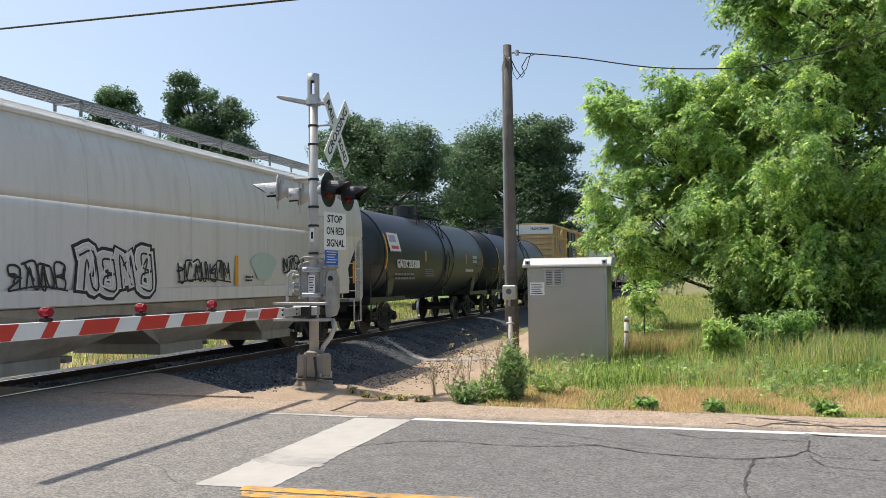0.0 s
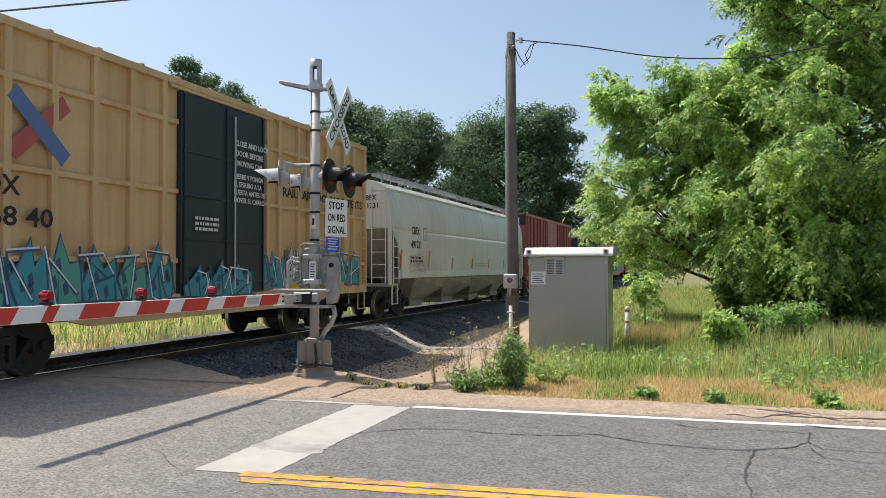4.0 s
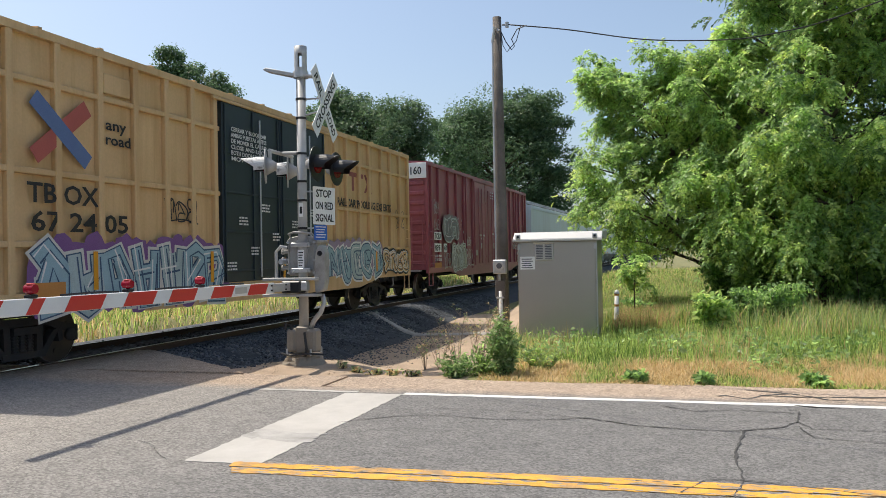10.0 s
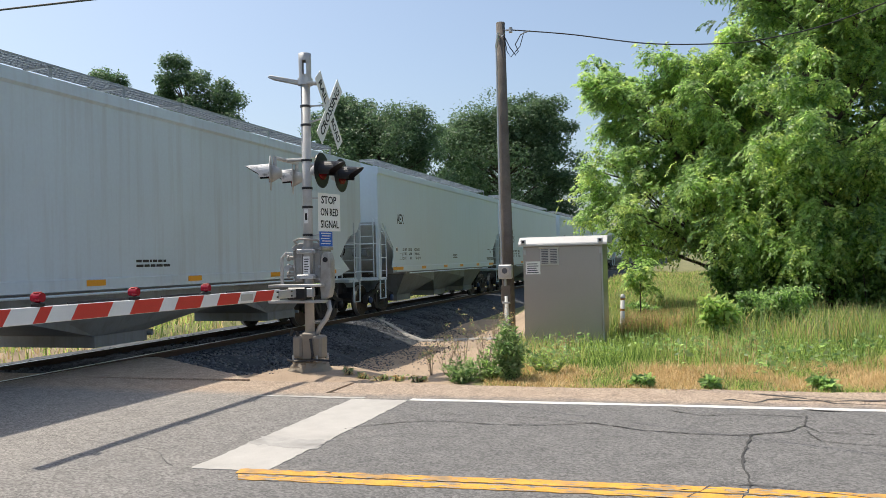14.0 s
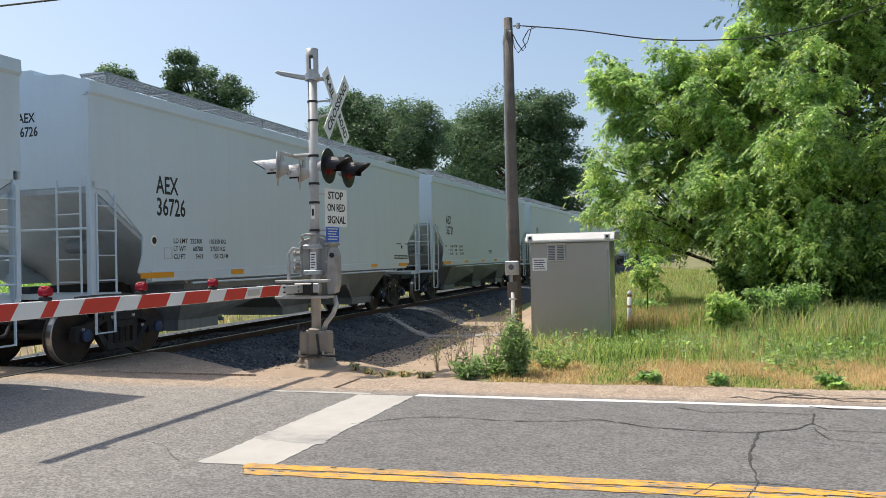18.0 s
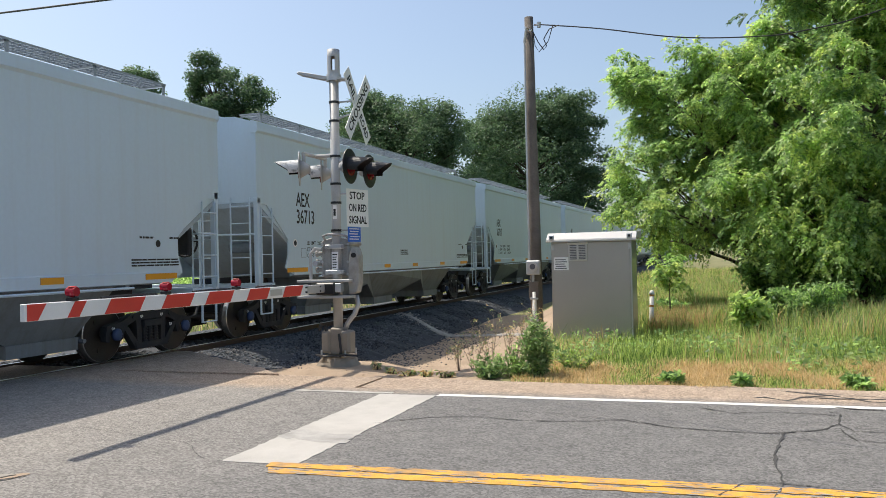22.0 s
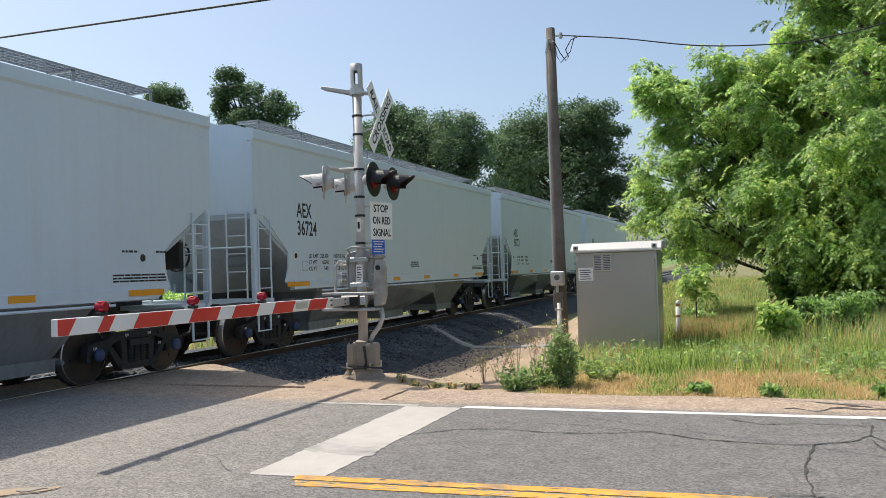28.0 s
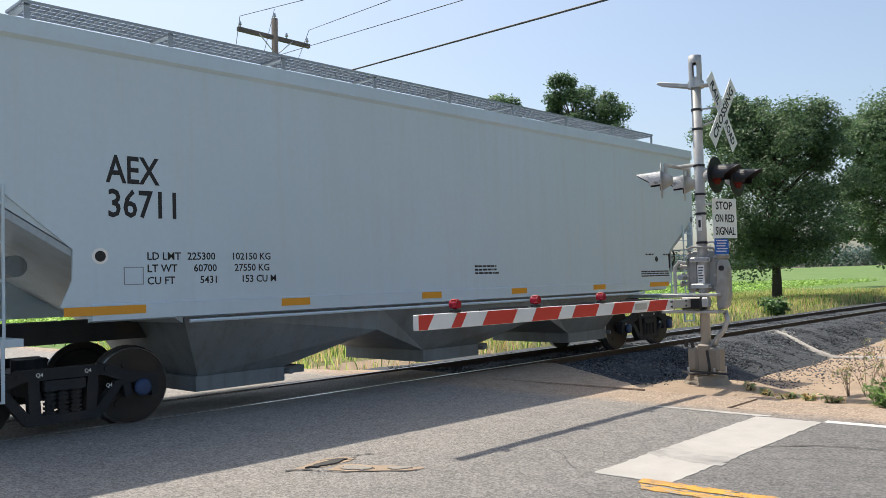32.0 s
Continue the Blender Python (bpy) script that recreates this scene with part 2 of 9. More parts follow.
M["alu_lid"] = mat("aluminium_lid", (0.54, 0.53, 0.51), 0.5, 0.3, var=0.06, scale=3)
M["black"] = mat("black_paint", (0.012, 0.012, 0.014), 0.42, var=0.2)
M["white"] = mat("white_sheet", (0.86, 0.86, 0.85), 0.5, var=0.05, dark=(0.6, 0.59, 0.56), patch=0.3)
M["letter"] = mat("black_lettering", (0.015, 0.015, 0.016), 0.6, var=0.1)
M["letter_white"] = mat("white_lettering", (0.75, 0.75, 0.74), 0.6, var=0.1)
M["blue_sign"] = mat("blue_sheet", (0.02, 0.12, 0.52), 0.45, var=0.05)
M["red"] = mat("red_reflective", (0.62, 0.045, 0.035), 0.4, var=0.08)
M["gate_white"] = mat("gate_white", (0.80, 0.80, 0.79), 0.45, var=0.05, dark=(0.6, 0.57, 0.53), patch=0.3)
M["gate_lens"] = mat("deep_red_plastic", (0.34, 0.012, 0.03), 0.18, var=0.15)
M["lens"] = mat("red_lens", (0.17, 0.010, 0.014), 0.15, var=0.1)
M["wood"] = mat("weathered_pole_wood", (0.15, 0.13, 0.115), 0.9, var=0.3, scale=6, fine=50, bump=0.6, dark=(0.10, 0.085, 0.07), patch=0.7)
M["wire"] = mat("cable_black", (0.03, 0.03, 0.032), 0.6, var=0.1)
M["pvc"] = mat("white_plastic", (0.74, 0.72, 0.67), 0.5, var=0.08, dark=(0.5, 0.36, 0.26), patch=0.4)
M["box_paint"] = mat("weathered_beige_grey_paint", (0.31, 0.275, 0.23), 0.6, 0.1, var=0.15, scale=6, fine=70, dark=(0.24, 0.19, 0.14), patch=0.6)
M["concrete"] = mat("concrete", (0.30, 0.255, 0.20), 0.9, var=0.15, scale=4, fine=60, bump=0.5, dark=(0.28, 0.24, 0.19), patch=0.6)
M["bark"] = mat("bark", (0.09, 0.072, 0.055), 0.95, var=0.3, scale=6, fine=30, bump=0.8)
M["grey_hopper"] = mat("grey_white_hopper_paint", (0.69, 0.68, 0.64), 0.55, var=0.05, scale=0.7, fine=20, bump=0.03, dark=(0.42, 0.39, 0.35), patch=0.4, streak=0.45)
M["cream_hopper"] = mat("cream_hopper_paint", (0.74, 0.745, 0.68), 0.5, var=0.05, scale=0.7, fine=20, bump=0.03, dark=(0.46, 0.44, 0.39), patch=0.35, streak=0.40)
M["aex_hopper"] = mat("pale_grey_hopper_paint", (0.57, 0.685, 0.77), 0.42, var=0.035, scale=0.5, fine=14, bump=0.02, dark=(0.52, 0.58, 0.60), patch=0.3, streak=0.35)
M["ncix_hopper"] = mat("blue_grey_hopper_paint", (0.535, 0.635, 0.69), 0.45, var=0.05, scale=0.6, fine=16, bump=0.03, dark=(0.38, 0.40, 0.40), patch=0.4, streak=0.45)
M["tank_black"] = mat("tank_black_paint", (0.030, 0.037, 0.047), 0.42, var=0.2, scale=1, fine=20, bump=0.03, dark=(0.05, 0.045, 0.042), patch=0.4, streak=0.60)
M["tan_box"] = mat("tan_yellow_boxcar_paint", (0.66, 0.45, 0.23), 0.6, var=0.10, scale=1.2, fine=25, bump=0.05, dark=(0.45, 0.26, 0.10), patch=0.55, streak=0.60)
M["red_box"] = mat("oxide_red_boxcar_paint", (0.43, 0.115, 0.115), 0.45, var=0.14, scale=1.1, fine=25, bump=0.05, dark=(0.23, 0.05, 0.045), patch=0.5, streak=0.60)
M["maroon_box"] = mat("maroon_boxcar_paint", (0.35, 0.098, 0.125), 0.42, var=0.16, scale=1.1, fine=25, bump=0.05, dark=(0.22, 0.06, 0.06), patch=0.5, streak=0.65)
M["black_gon"] = mat("black_gondola_paint", (0.024, 0.045, 0.062), 0.5, var=0.25, scale=1.2, fine=25, bump=0.05, dark=(0.06, 0.052, 0.045), patch=0.4, streak=0.60)
M["black_door"] = mat("black_door_paint", (0.018, 0.031, 0.040), 0.5, var=0.2, scale=2, fine=30, bump=0.05)
M["truck"] = mat("grimy_truck_steel", (0.028, 0.030, 0.034), 0.8, 0.1, var=0.3, scale=4, fine=40, bump=0.3, dark=(0.07, 0.05, 0.035), patch=0.5)
M["wheel"] = mat("wheel_steel", (0.045, 0.038, 0.034), 0.6, 0.3, var=0.25, scale=5, fine=40, dark=(0.09, 0.055, 0.035), patch=0.4)
M["tread"] = mat("wheel_tread_steel", (0.45, 0.44, 0.43), 0.3, 0.9, var=0.08)
M["walk"] = mat("galvanised_grating", (0.33, 0.34, 0.35), 0.5, 0.5, var=0.1)
M["yellow_refl"] = mat("amber_reflector", (0.75, 0.33, 0.02), 0.4, var=0.06)
M["blue_cap"] = mat("blue_bearing_cap", (0.04, 0.07, 0.16), 0.6, var=0.1)
M["teal"] = mat("spray_teal", (0.05, 0.30, 0.34), 0.6, var=0.2, scale=2)
M["ltblue"] = mat("spray_light_blue", (0.30, 0.45, 0.52), 0.6, var=0.2, scale=2)
M["purple"] = mat("spray_purple", (0.20, 0.09, 0.26), 0.6, var=0.25, scale=2)
M["lilac"] = mat("spray_lilac", (0.45, 0.38, 0.56), 0.6, var=0.2, scale=2)
M["silver"] = mat("spray_silver", (0.50, 0.52, 0.52), 0.5, 0.2, var=0.2, scale=2)
M["spray_pale"] = mat("spray_pale_grey", (0.62, 0.61, 0.57), 0.6, var=0.12, scale=2)
M["sky_paint"] = mat("spray_sky_blue", (0.30, 0.46, 0.62), 0.6, var=0.25, scale=1.2)
M["bone"] = mat("spray_bone_white", (0.55, 0.50, 0.40), 0.6, var=0.25, scale=3)
M["slope_dark"] = mat("spray_warm_grey", (0.24, 0.20, 0.21), 0.6, var=0.25, scale=2)
M["teal_green"] = mat("spray_sea_green", (0.10, 0.36, 0.27), 0.6, var=0.2, scale=2)
M["low_ink_spray"] = mat("spray_grey_brown", (0.16, 0.12, 0.09), 0.6, var=0.2, scale=2)
M["teal_pale"] = mat("spray_pale_teal", (0.40, 0.50, 0.51), 0.6, var=0.25, scale=2)
M["blue_dark"] = mat("spray_dark_blue", (0.04, 0.09, 0.17), 0.6, var=0.2, scale=2)
M["mauve"] = mat("spray_mauve", (0.34, 0.26, 0.36), 0.6, var=0.25, scale=2)
M["sprayblack"] = mat("spray_black", (0.02, 0.02, 0.024), 0.6, var=0.2)
M["faded_stripe"] = mat("faded_pink_stripe", (0.60, 0.50, 0.44), 0.7, var=0.2, scale=4)
M["orange_stripe"] = mat("faded_orange_stripe", (0.55, 0.24, 0.06), 0.6, var=0.1)
M["leaf_dark"] = leafmat("leaf_dark_green", (0.05, 0.095, 0.05), (0.15, 0.225, 0.115), 0.36, 0.5)
M["leaf_mid"] = leafmat("leaf_mid_green", (0.075, 0.145, 0.05), (0.28, 0.395, 0.165), 0.48, 0.42, mix=0.9)
M["leaf_bright"] = leafmat("leaf_bright_green", (0.115, 0.205, 0.06), (0.43, 0.56, 0.22), 0.5, 0.42, mix=0.9)
M["leaf_yellow"] = leafmat("leaf_yellow_green", (0.175, 0.27, 0.07), (0.54, 0.61, 0.23), 0.5, 0.42, mix=0.9)
M["grass"] = leafmat("grass_green", (0.07, 0.13, 0.03), (0.40, 0.48, 0.16), 0.45, mix=1.8)
M["leaf_far"] = leafmat("leaf_far_tree", (0.045, 0.085, 0.048), (0.15, 0.215, 0.11), 0.34, 0.5)
M["grass_dry"] = leafmat("grass_dry", (0.40, 0.285, 0.135), (0.64, 0.51, 0.30), 0.35, mix=1.5)
M["grass_red"] = leafmat("grass_russet", (0.34, 0.21, 0.11), (0.50, 0.36, 0.20), 0.35)
M["crop"] = leafmat("crop_leaf", (0.11, 0.20, 0.04), (0.22, 0.33, 0.09), 0.4)
# the haze of distance is mixed into these two leaf greens
M["haze_wood"] = leafmat("far_wood_haze_tint", (0.10, 0.15, 0.13), (0.16, 0.21, 0.19), 0.2)

# ---- mesh helpers ----
def box(bm, x0, y0, z0, x1, y1, z1):
    v = [bm.verts.new(p) for p in ((x0, y0, z0), (x1, y0, z0), (x1, y1, z0), (x0, y1, z0), (x0, y0, z1), (x1, y0, z1), (x1, y1, z1), (x0, y1, z1))]
    for f in ((3, 2, 1, 0), (4, 5, 6, 7), (0, 1, 5, 4), (1, 2, 6, 5), (2, 3, 7, 6), (3, 0, 4, 7)):
        bm.faces.new([v[i] for i in f])
    return v


def bevel(bm, w=0.01, seg=1):
    bmesh.ops.bevel(bm, geom=list(bm.edges), offset=w, segments=seg, affect="EDGES", clamp_overlap=True)
    return bm


def bbox(x0, y0, z0, x1, y1, z1, w=0.01):
    bm = bmesh.new()
    box(bm, x0, y0, z0, x1, y1, z1)
    return bevel(bm, w) if w else bm


def tube(bm, pts, r, n=8, r_end=None, caps=True):
    """A round bar along points, tapering from r to r_end."""
    pts = [Vector(p) for p in pts]
    rings, last = [], None
    for i, p in enumerate(pts):
        d = (pts[min(i + 1, len(pts) - 1)] - pts[max(i - 1, 0)]).normalized()
        up = last if last is not None and abs(last.dot(d)) < 0.95 else (Vector((0, 0, 1)) if abs(d.z) < 0.9 else Vector((1, 0, 0)))
        a = d.cross(up).normalized()
        b = a.cross(d).normalized()
        last = b
        rr = r if r_end is None else r + (r_end - r) * i / (len(pts) - 1)
        rings.append([bm.verts.new(p + a * (math.cos(t) * rr) + b * (math.sin(t) * rr)) for t in (2 * math.pi * k / n for k in range(n))])
    for i in range(len(rings) - 1):
        for k in range(n):
            bm.faces.new((rings[i][k], rings[i][(k + 1) % n], rings[i + 1][(k + 1) % n], rings[i + 1][k]))
    if caps:
        bm.faces.new(rings[0][::-1])
        bm.faces.new(rings[-1])
    return bm


def prism(bm, outline, axis, a, b):
    """Extrude a closed 2D outline along an axis from a to b. axis x: outline is (y, z); y: (x, z); z: (x, y)."""
    def at(p, s):
        return {"x": (s, p[0], p[1]), "y": (p[0], s, p[1]), "z": (p[0], p[1], s)}[axis]
    v0 = [bm.verts.new(at(p, a)) for p in outline]
    v1 = [bm.verts.new(at(p, b)) for p in outline]
    k = len(outline)
    for i in range(k):
        bm.faces.new((v0[i], v0[(i + 1) % k], v1[(i + 1) % k], v1[i]))
    bm.faces.new(v0[::-1])
    bm.faces.new(v1)
    return bm


def mesh_of(bm, material, name="mesh", smooth=False, recalc=True):
    if recalc:
        bmesh.ops.recalc_face_normals(bm, faces=bm.faces)
    me = bpy.data.meshes.new(name)
    bm.to_mesh(me)
    bm.free()
    for mm in material if isinstance(material, (list, tuple)) else [material]:
        me.materials.append(mm)
    if smooth:
        for p in me.polygons:
            p.use_smooth = True
    return me


def part(name, bm, material, parent=None, label="", smooth=False, at=None, kind=""):
    """Link a bmesh (or a shared mesh) as one mesh object under a thing or a part."""
    me = bm if isinstance(bm, bpy.types.Mesh) else mesh_of(bm, material, name, smooth)
    ob = new(name, me)
    if parent is not None:
        ob.parent = parent
    if at is not None:
        ob.matrix_basis = at
    if label:
        ob["label"] = label
    if kind:
        ob["kind"] = kind
    return ob


def thing(name, label, category, m=None, group="", kind=""):
    ob = new(name)
    ob.empty_display_size = 0.2
    if m is not None:
        ob.matrix_basis = m
    return tagged(ob, label, category, group, kind)


FONT_CACHE = {}


def letters(text, size, thick=0.004):
    """Mesh of a line of text in the built-in font, in its x-y plane, from its left foot. The height of capitals is `size`."""
    key = (text, round(size, 3))
    if key not in FONT_CACHE:
        cu = bpy.data.curves.new("line", "FONT")
        cu.body, cu.size, cu.extrude, cu.resolution_u, cu.offset = text, size / 0.69, thick / 2, 2, size * 0.022
        ob = bpy.data.objects.new("line", cu)
        me = bpy.data.meshes.new_from_object(ob)
        bpy.data.objects.remove(ob)
        bpy.data.curves.remove(cu)
        FONT_CACHE[key] = me
    return FONT_CACHE[key].copy()


def text_on_side(parent, text, x, y, z, size, material, width=None, name="lettering", thick=0.004):
    """Lettering on a face that looks towards +x, starting at y and running along +y, foot at z."""
    me = letters(text, size, thick)
    me.materials.clear()
    me.materials.append(material)
    ob = new(name, me)
    ob.parent = parent
    w = max((v.co.x for v in me.vertices), default=1)
    sx = width / w if width else 1
    ob.matrix_basis = Matrix.Translation((x, y, z)) @ Matrix(((0, 0, 1, 0), (sx, 0, 0, 0), (0, 1, 0, 0), (0, 0, 0, 1)))
    return ob


def text_front(parent, text, x, y, z, size, material, width=None, name="lettering", thick=0.004, rot=None):
    """Lettering on a face that looks towards -y, running along +x."""
    me = letters(text, size, thick)
    me.materials.clear()
    me.materials.append(material)
    ob = new(name, me)
    ob.parent = parent
    w = max((v.co.x for v in me.vertices), default=1)
    sx = width / w if width else 1
    m = Matrix(((sx, 0, 0, 0), (0, 0, -1, 0), (0, 1, 0, 0), (0, 0, 0, 1)))
    ob.matrix_basis = Matrix.Translation((x, y, z)) @ (rot or Matrix()) @ m
    return ob


# ---- the line of the track: near rail, and the ground under it ----
def rail_x(y):
    return -6.45 + 0.02 * y + 0.00015 * max(0.0, y) ** 2


def rail_z(y):
    return 0.045 + (0.0065 * y + 0.00004 * y * y if y > 0 else 0.0075 * max(y, -20))


def mid_x(y):
    return rail_x(y) - 0.753


# small surges of the train about its steady run, seconds and metres
SURGE = ((0, -0.42), (1, -0.07), (2, 0.2), (2.5, 0.25), (4.5, -0.06), (5, 0.02), (6, -0.34), (6.5, 0.09), (7, 0.1), (7.5, 0.0), (8, 0.12), (8.5, -0.16), (9, 0.08),
         (10, 0.11), (11, -0.35), (11.5, 0.0), (12, -0.17), (13, -0.46), (13.5, -0.23), (14, -0.24), (16.5, -0.24), (17, -0.2), (18, -0.48), (19, -0.12), (20, -0.17),
         (21, 0.03), (22, 0.0), (23, 0.0), (24, 0.05), (25, -0.36), (25.5, 0.04), (28, -0.08), (28.5, 0.0), (30, -0.02), (31, -0.05), (31.5, 0.0), (32, -0.33))


def travelled(t):
    run = 10.923 * t + 0.023653 * t * t - 0.00044545 * t ** 3
    return run + float(np.interp(t, [a for a, _ in SURGE], [b for _, b in SURGE]))


# ---- the ground ----
def smooth(a, b, v):
    t = min(1.0, max(0.0, (v - a) / (b - a)))
    return t * t * (3 - 2 * t)


def ground_z(x, y):
    """One open sheet: level at the road, climbing gently along the line, a shallow ditch behind the verge."""
    if y <= 0:
        up = 0.0
    else:
        yy = min(y, 260.0)
        up = smooth(4, 14, y) * (0.0065 * yy + 0.00004 * yy * yy - 0.10)
    d = x - mid_x(min(max(y, -60), 170))
    k = smooth(12, 22, y)
    if d < 0:
        bank = -0.55 * smooth(4.9, 3.6, -d - 0.2) * smooth(1.5, 2.6, y)
    else:
        mound = smooth(1.5, 0.65, math.hypot(x + 2.50, y - 2.62))   # raised foot of the signal
        bank = -0.55 * smooth(0.5, 7.5, y) * smooth(7.4 - 2.5 * k, 5.4 - 1.8 * k, d) * (1 - mound)
    bank += -0.55 * smooth(4.9, 3.6, abs(d)) * smooth(-8.2, -9.5, y)
    bank += 0.12 * smooth(11, 5, abs(d)) * smooth(8, 20, y)
    near = 0.10 * smooth(5.0, 9.0, y) * smooth(1.0, 3.0, x) * smooth(13, 9, y)
    far_side = -0.25 * smooth(-8.5, -11.5, x) * smooth(-30, -12, x) * 0.6
    wob = 0.035 * noise.noise((x * 0.35, y * 0.35, 0.0)) * smooth(1.0, 2.5, y)
    return up + bank + near + far_side + wob - 0.02


def axis_steps(edges):
    out = [edges[0][0]]
    for a, b, s in edges:
        k = max(1, round((b - a) / s))
        out += [a + (b - a) * (i + 1) / k for i in range(k)]
    return out


gx = axis_steps([(-1500, -300, 200), (-300, -60, 20), (-60, -14, 2.5), (-14, 14, 0.4), (14, 50, 3), (50, 300, 25), (300, 1500, 200)])
gy = axis_steps([(-1500, -300, 200), (-300, -40, 20), (-40, -12, 4), (-12, 24, 0.4), (24, 60, 2), (60, 180, 6), (180, 300, 20), (300, 1700, 200)])


def ground_kind(x, y):
    wob = 0.35 * noise.noise((x * 0.6, y * 0.6, 3.0))
    d = x - mid_x(min(max(y, -60), 170))
    if -9 < y < 0.9 and x > -200:
        return 0
    if y < -9:
        return 1
    dirt_right = 0.55 - 0.07 * min(5, max(0, y - 1)) + wob if y > 1.3 else 40
    if 0.6 < y < 20 + wob and d > 0 and x < dirt_right:
        return 0
    if abs(d) < 5 and y < 9:
        return 0
    if d < -6:
        return 2 if d < -9 else 1
    return 1


gv = [(x, y, ground_z(x, y)) for y in gy for x in gx]
nx = len(gx)
gf, gm = [], []
for j in range(len(gy) - 1):
    for i in range(nx - 1):
        gf.append((j * nx + i, j * nx + i + 1, (j + 1) * nx + i + 1, (j + 1) * nx + i))
        gm.append(ground_kind((gx[i] + gx[i + 1]) / 2, (gy[j] + gy[j + 1]) / 2))
gme = bpy.data.meshes.new("ground")
gme.from_pydata(gv, [], gf)
for k in ("dirt", "verge", "field"):
    gme.materials.append(M[k])
gme.polygons.foreach_set("material_index", gm)
gme.polygons.foreach_set("use_smooth", [True] * len(gf))
tagged(new("ground", gme), "sandy dirt, dry grassy verge and green field around the crossing", "ground", kind="structure")

# ---- the road ----
ROAD_N, ROAD_S = 0.42, -7.3


def strip(name, x0, x1, y0, y1, z, material, label, category, step=0.5, wav=0.0, under=0.12):
    """A slab with a gently uneven outline, its top at z."""
    k = max(2, int((x1 - x0) / step))
    bm = bmesh.new()
    a, b, c, e = [], [], [], []
    for i in range(k + 1):
        x = x0 + (x1 - x0) * i / k
        wa = wav * noise.noise((x * 1.7, y0, 1.0)) + wav * 0.5 * noise.noise((x * 6.1, y0, 2.0))
        wb = wav * noise.noise((x * 1.7, y1, 5.0)) + wav * 0.5 * noise.noise((x * 6.1, y1, 6.0))
        zz = z(x) if callable(z) else z
        a.append(bm.verts.new((x, y0 + wa, zz))); b.append(bm.verts.new((x, y1 + wb, zz)))
        c.append(bm.verts.new((x, y0 + wa, zz - under))); e.append(bm.verts.new((x, y1 + wb, zz - under)))
    for i in range(k):
        bm.faces.new((a[i], a[i + 1], b[i + 1], b[i]))
        bm.faces.new((c[i], c[i + 1], a[i + 1], a[i]))
        bm.faces.new((b[i], b[i + 1], e[i + 1], e[i]))
    bm.faces.new((a[0], b[0], e[0], c[0])); bm.faces.new((a[k], c[k], e[k], b[k]))
    ob = new(name, mesh_of(bm, material, name))
    return tagged(ob, label, category, kind="structure")


def crown(x):
    """The road climbs a little to the rails."""
    return 0.004 + 0.03 * smooth(-4.2, -6.2, x) - 0.03 * smooth(-8.3, -10.5, x)


strip("road", -1.25, 300, ROAD_S, ROAD_N, 0.004, M["roadway"], "grey cracked asphalt two-lane road", "road", 0.5, 0.05)
strip("road_crossing", -6.42, -1.25, ROAD_S - 0.6, 1.35, crown, M["roadway"], "pale worn asphalt approach to the rails", "road", 0.25, 0.09)
strip("road_between_rails", -7.80, -6.56, ROAD_S - 0.6, 1.5, 0.03, M["roadway"], "worn asphalt between the rails", "road", 0.3, 0.02)
strip("road_far_side", -60, -7.95, ROAD_S - 0.6, 0.8, crown, M["roadway"], "pale asphalt road beyond the rails", "road", 0.5, 0.05)
strip("road_shoulder", -1.2, 300, ROAD_N - 0.02, 1.28, 0.0, M["roadway"], "sandy worn asphalt shoulder", "road", 0.35, 0.14)
strip("near_shoulder", -5.5, 300, -9.9, ROAD_S, 0.0, M["dirt"], "sandy gravel shoulder on the near side", "shoulder", 0.5, 0.12)

# ---- road markings ----
def marking(name, pts, material, label, z=0.0085, worn=0.018):
    bm = bmesh.new()
    out = []
    for i, p in enumerate(pts):
        q = pts[(i + 1) % len(pts)]
        k = max(1, min(400, int(math.dist(p, q) / 0.06)))
        for s in range(k):
            x, y = p[0] + (q[0] - p[0]) * s / k, p[1] + (q[1] - p[1]) * s / k
            out.append((x + random.uniform(-worn, worn), y + random.uniform(-worn, worn)))
    prism(bm, out, "z", z - 0.004, z)
    ob = new(name, mesh_of(bm, material, name))
    return tagged(ob, label, "road marking", kind="structure")


marking("stop_line", [(-0.72, -3.42), (-0.06, -3.40), (0.0, -0.03), (-0.71, -0.03)], M["stop_paint"], "worn white stop line across one lane", 0.009, 0.012)
marking("tyre_wear", [(-0.71, -2.52), (-0.03, -2.60), (-0.02, -2.26), (-0.71, -2.18)], M["stop_worn"], "grey tyre-worn band across the stop line", 0.0098, 0.05)
marking("edge_line", [(0.0, -0.02), (300, -0.02), (300, 0.11), (0.0, 0.11)], M["white_paint"], "white edge line of the road")
marking("edge_line", [(-2.0, 0.0), (-0.6, 0.0), (-0.6, 0.10), (-2.0, 0.09)], M["stop_paint"], "worn white edge line of the road", 0.010)
marking("centre_line", [(-0.26, -3.49), (2.5, -3.37), (7, -3.24), (300, -3.24), (300, -3.11), (7, -3.11), (2.5, -3.23), (-0.30, -3.36)], M["yellow_paint"], "double yellow centre line, worn", 0.0095, 0.012)
marking("centre_line", [(-0.16, -3.66), (2.5, -3.54), (7, -3.41), (300, -3.41), (300, -3.28), (7, -3.28), (2.5, -3.41), (-0.22, -3.53)], M["yellow_paint"], "double yellow centre line, worn", 0.0095, 0.012)


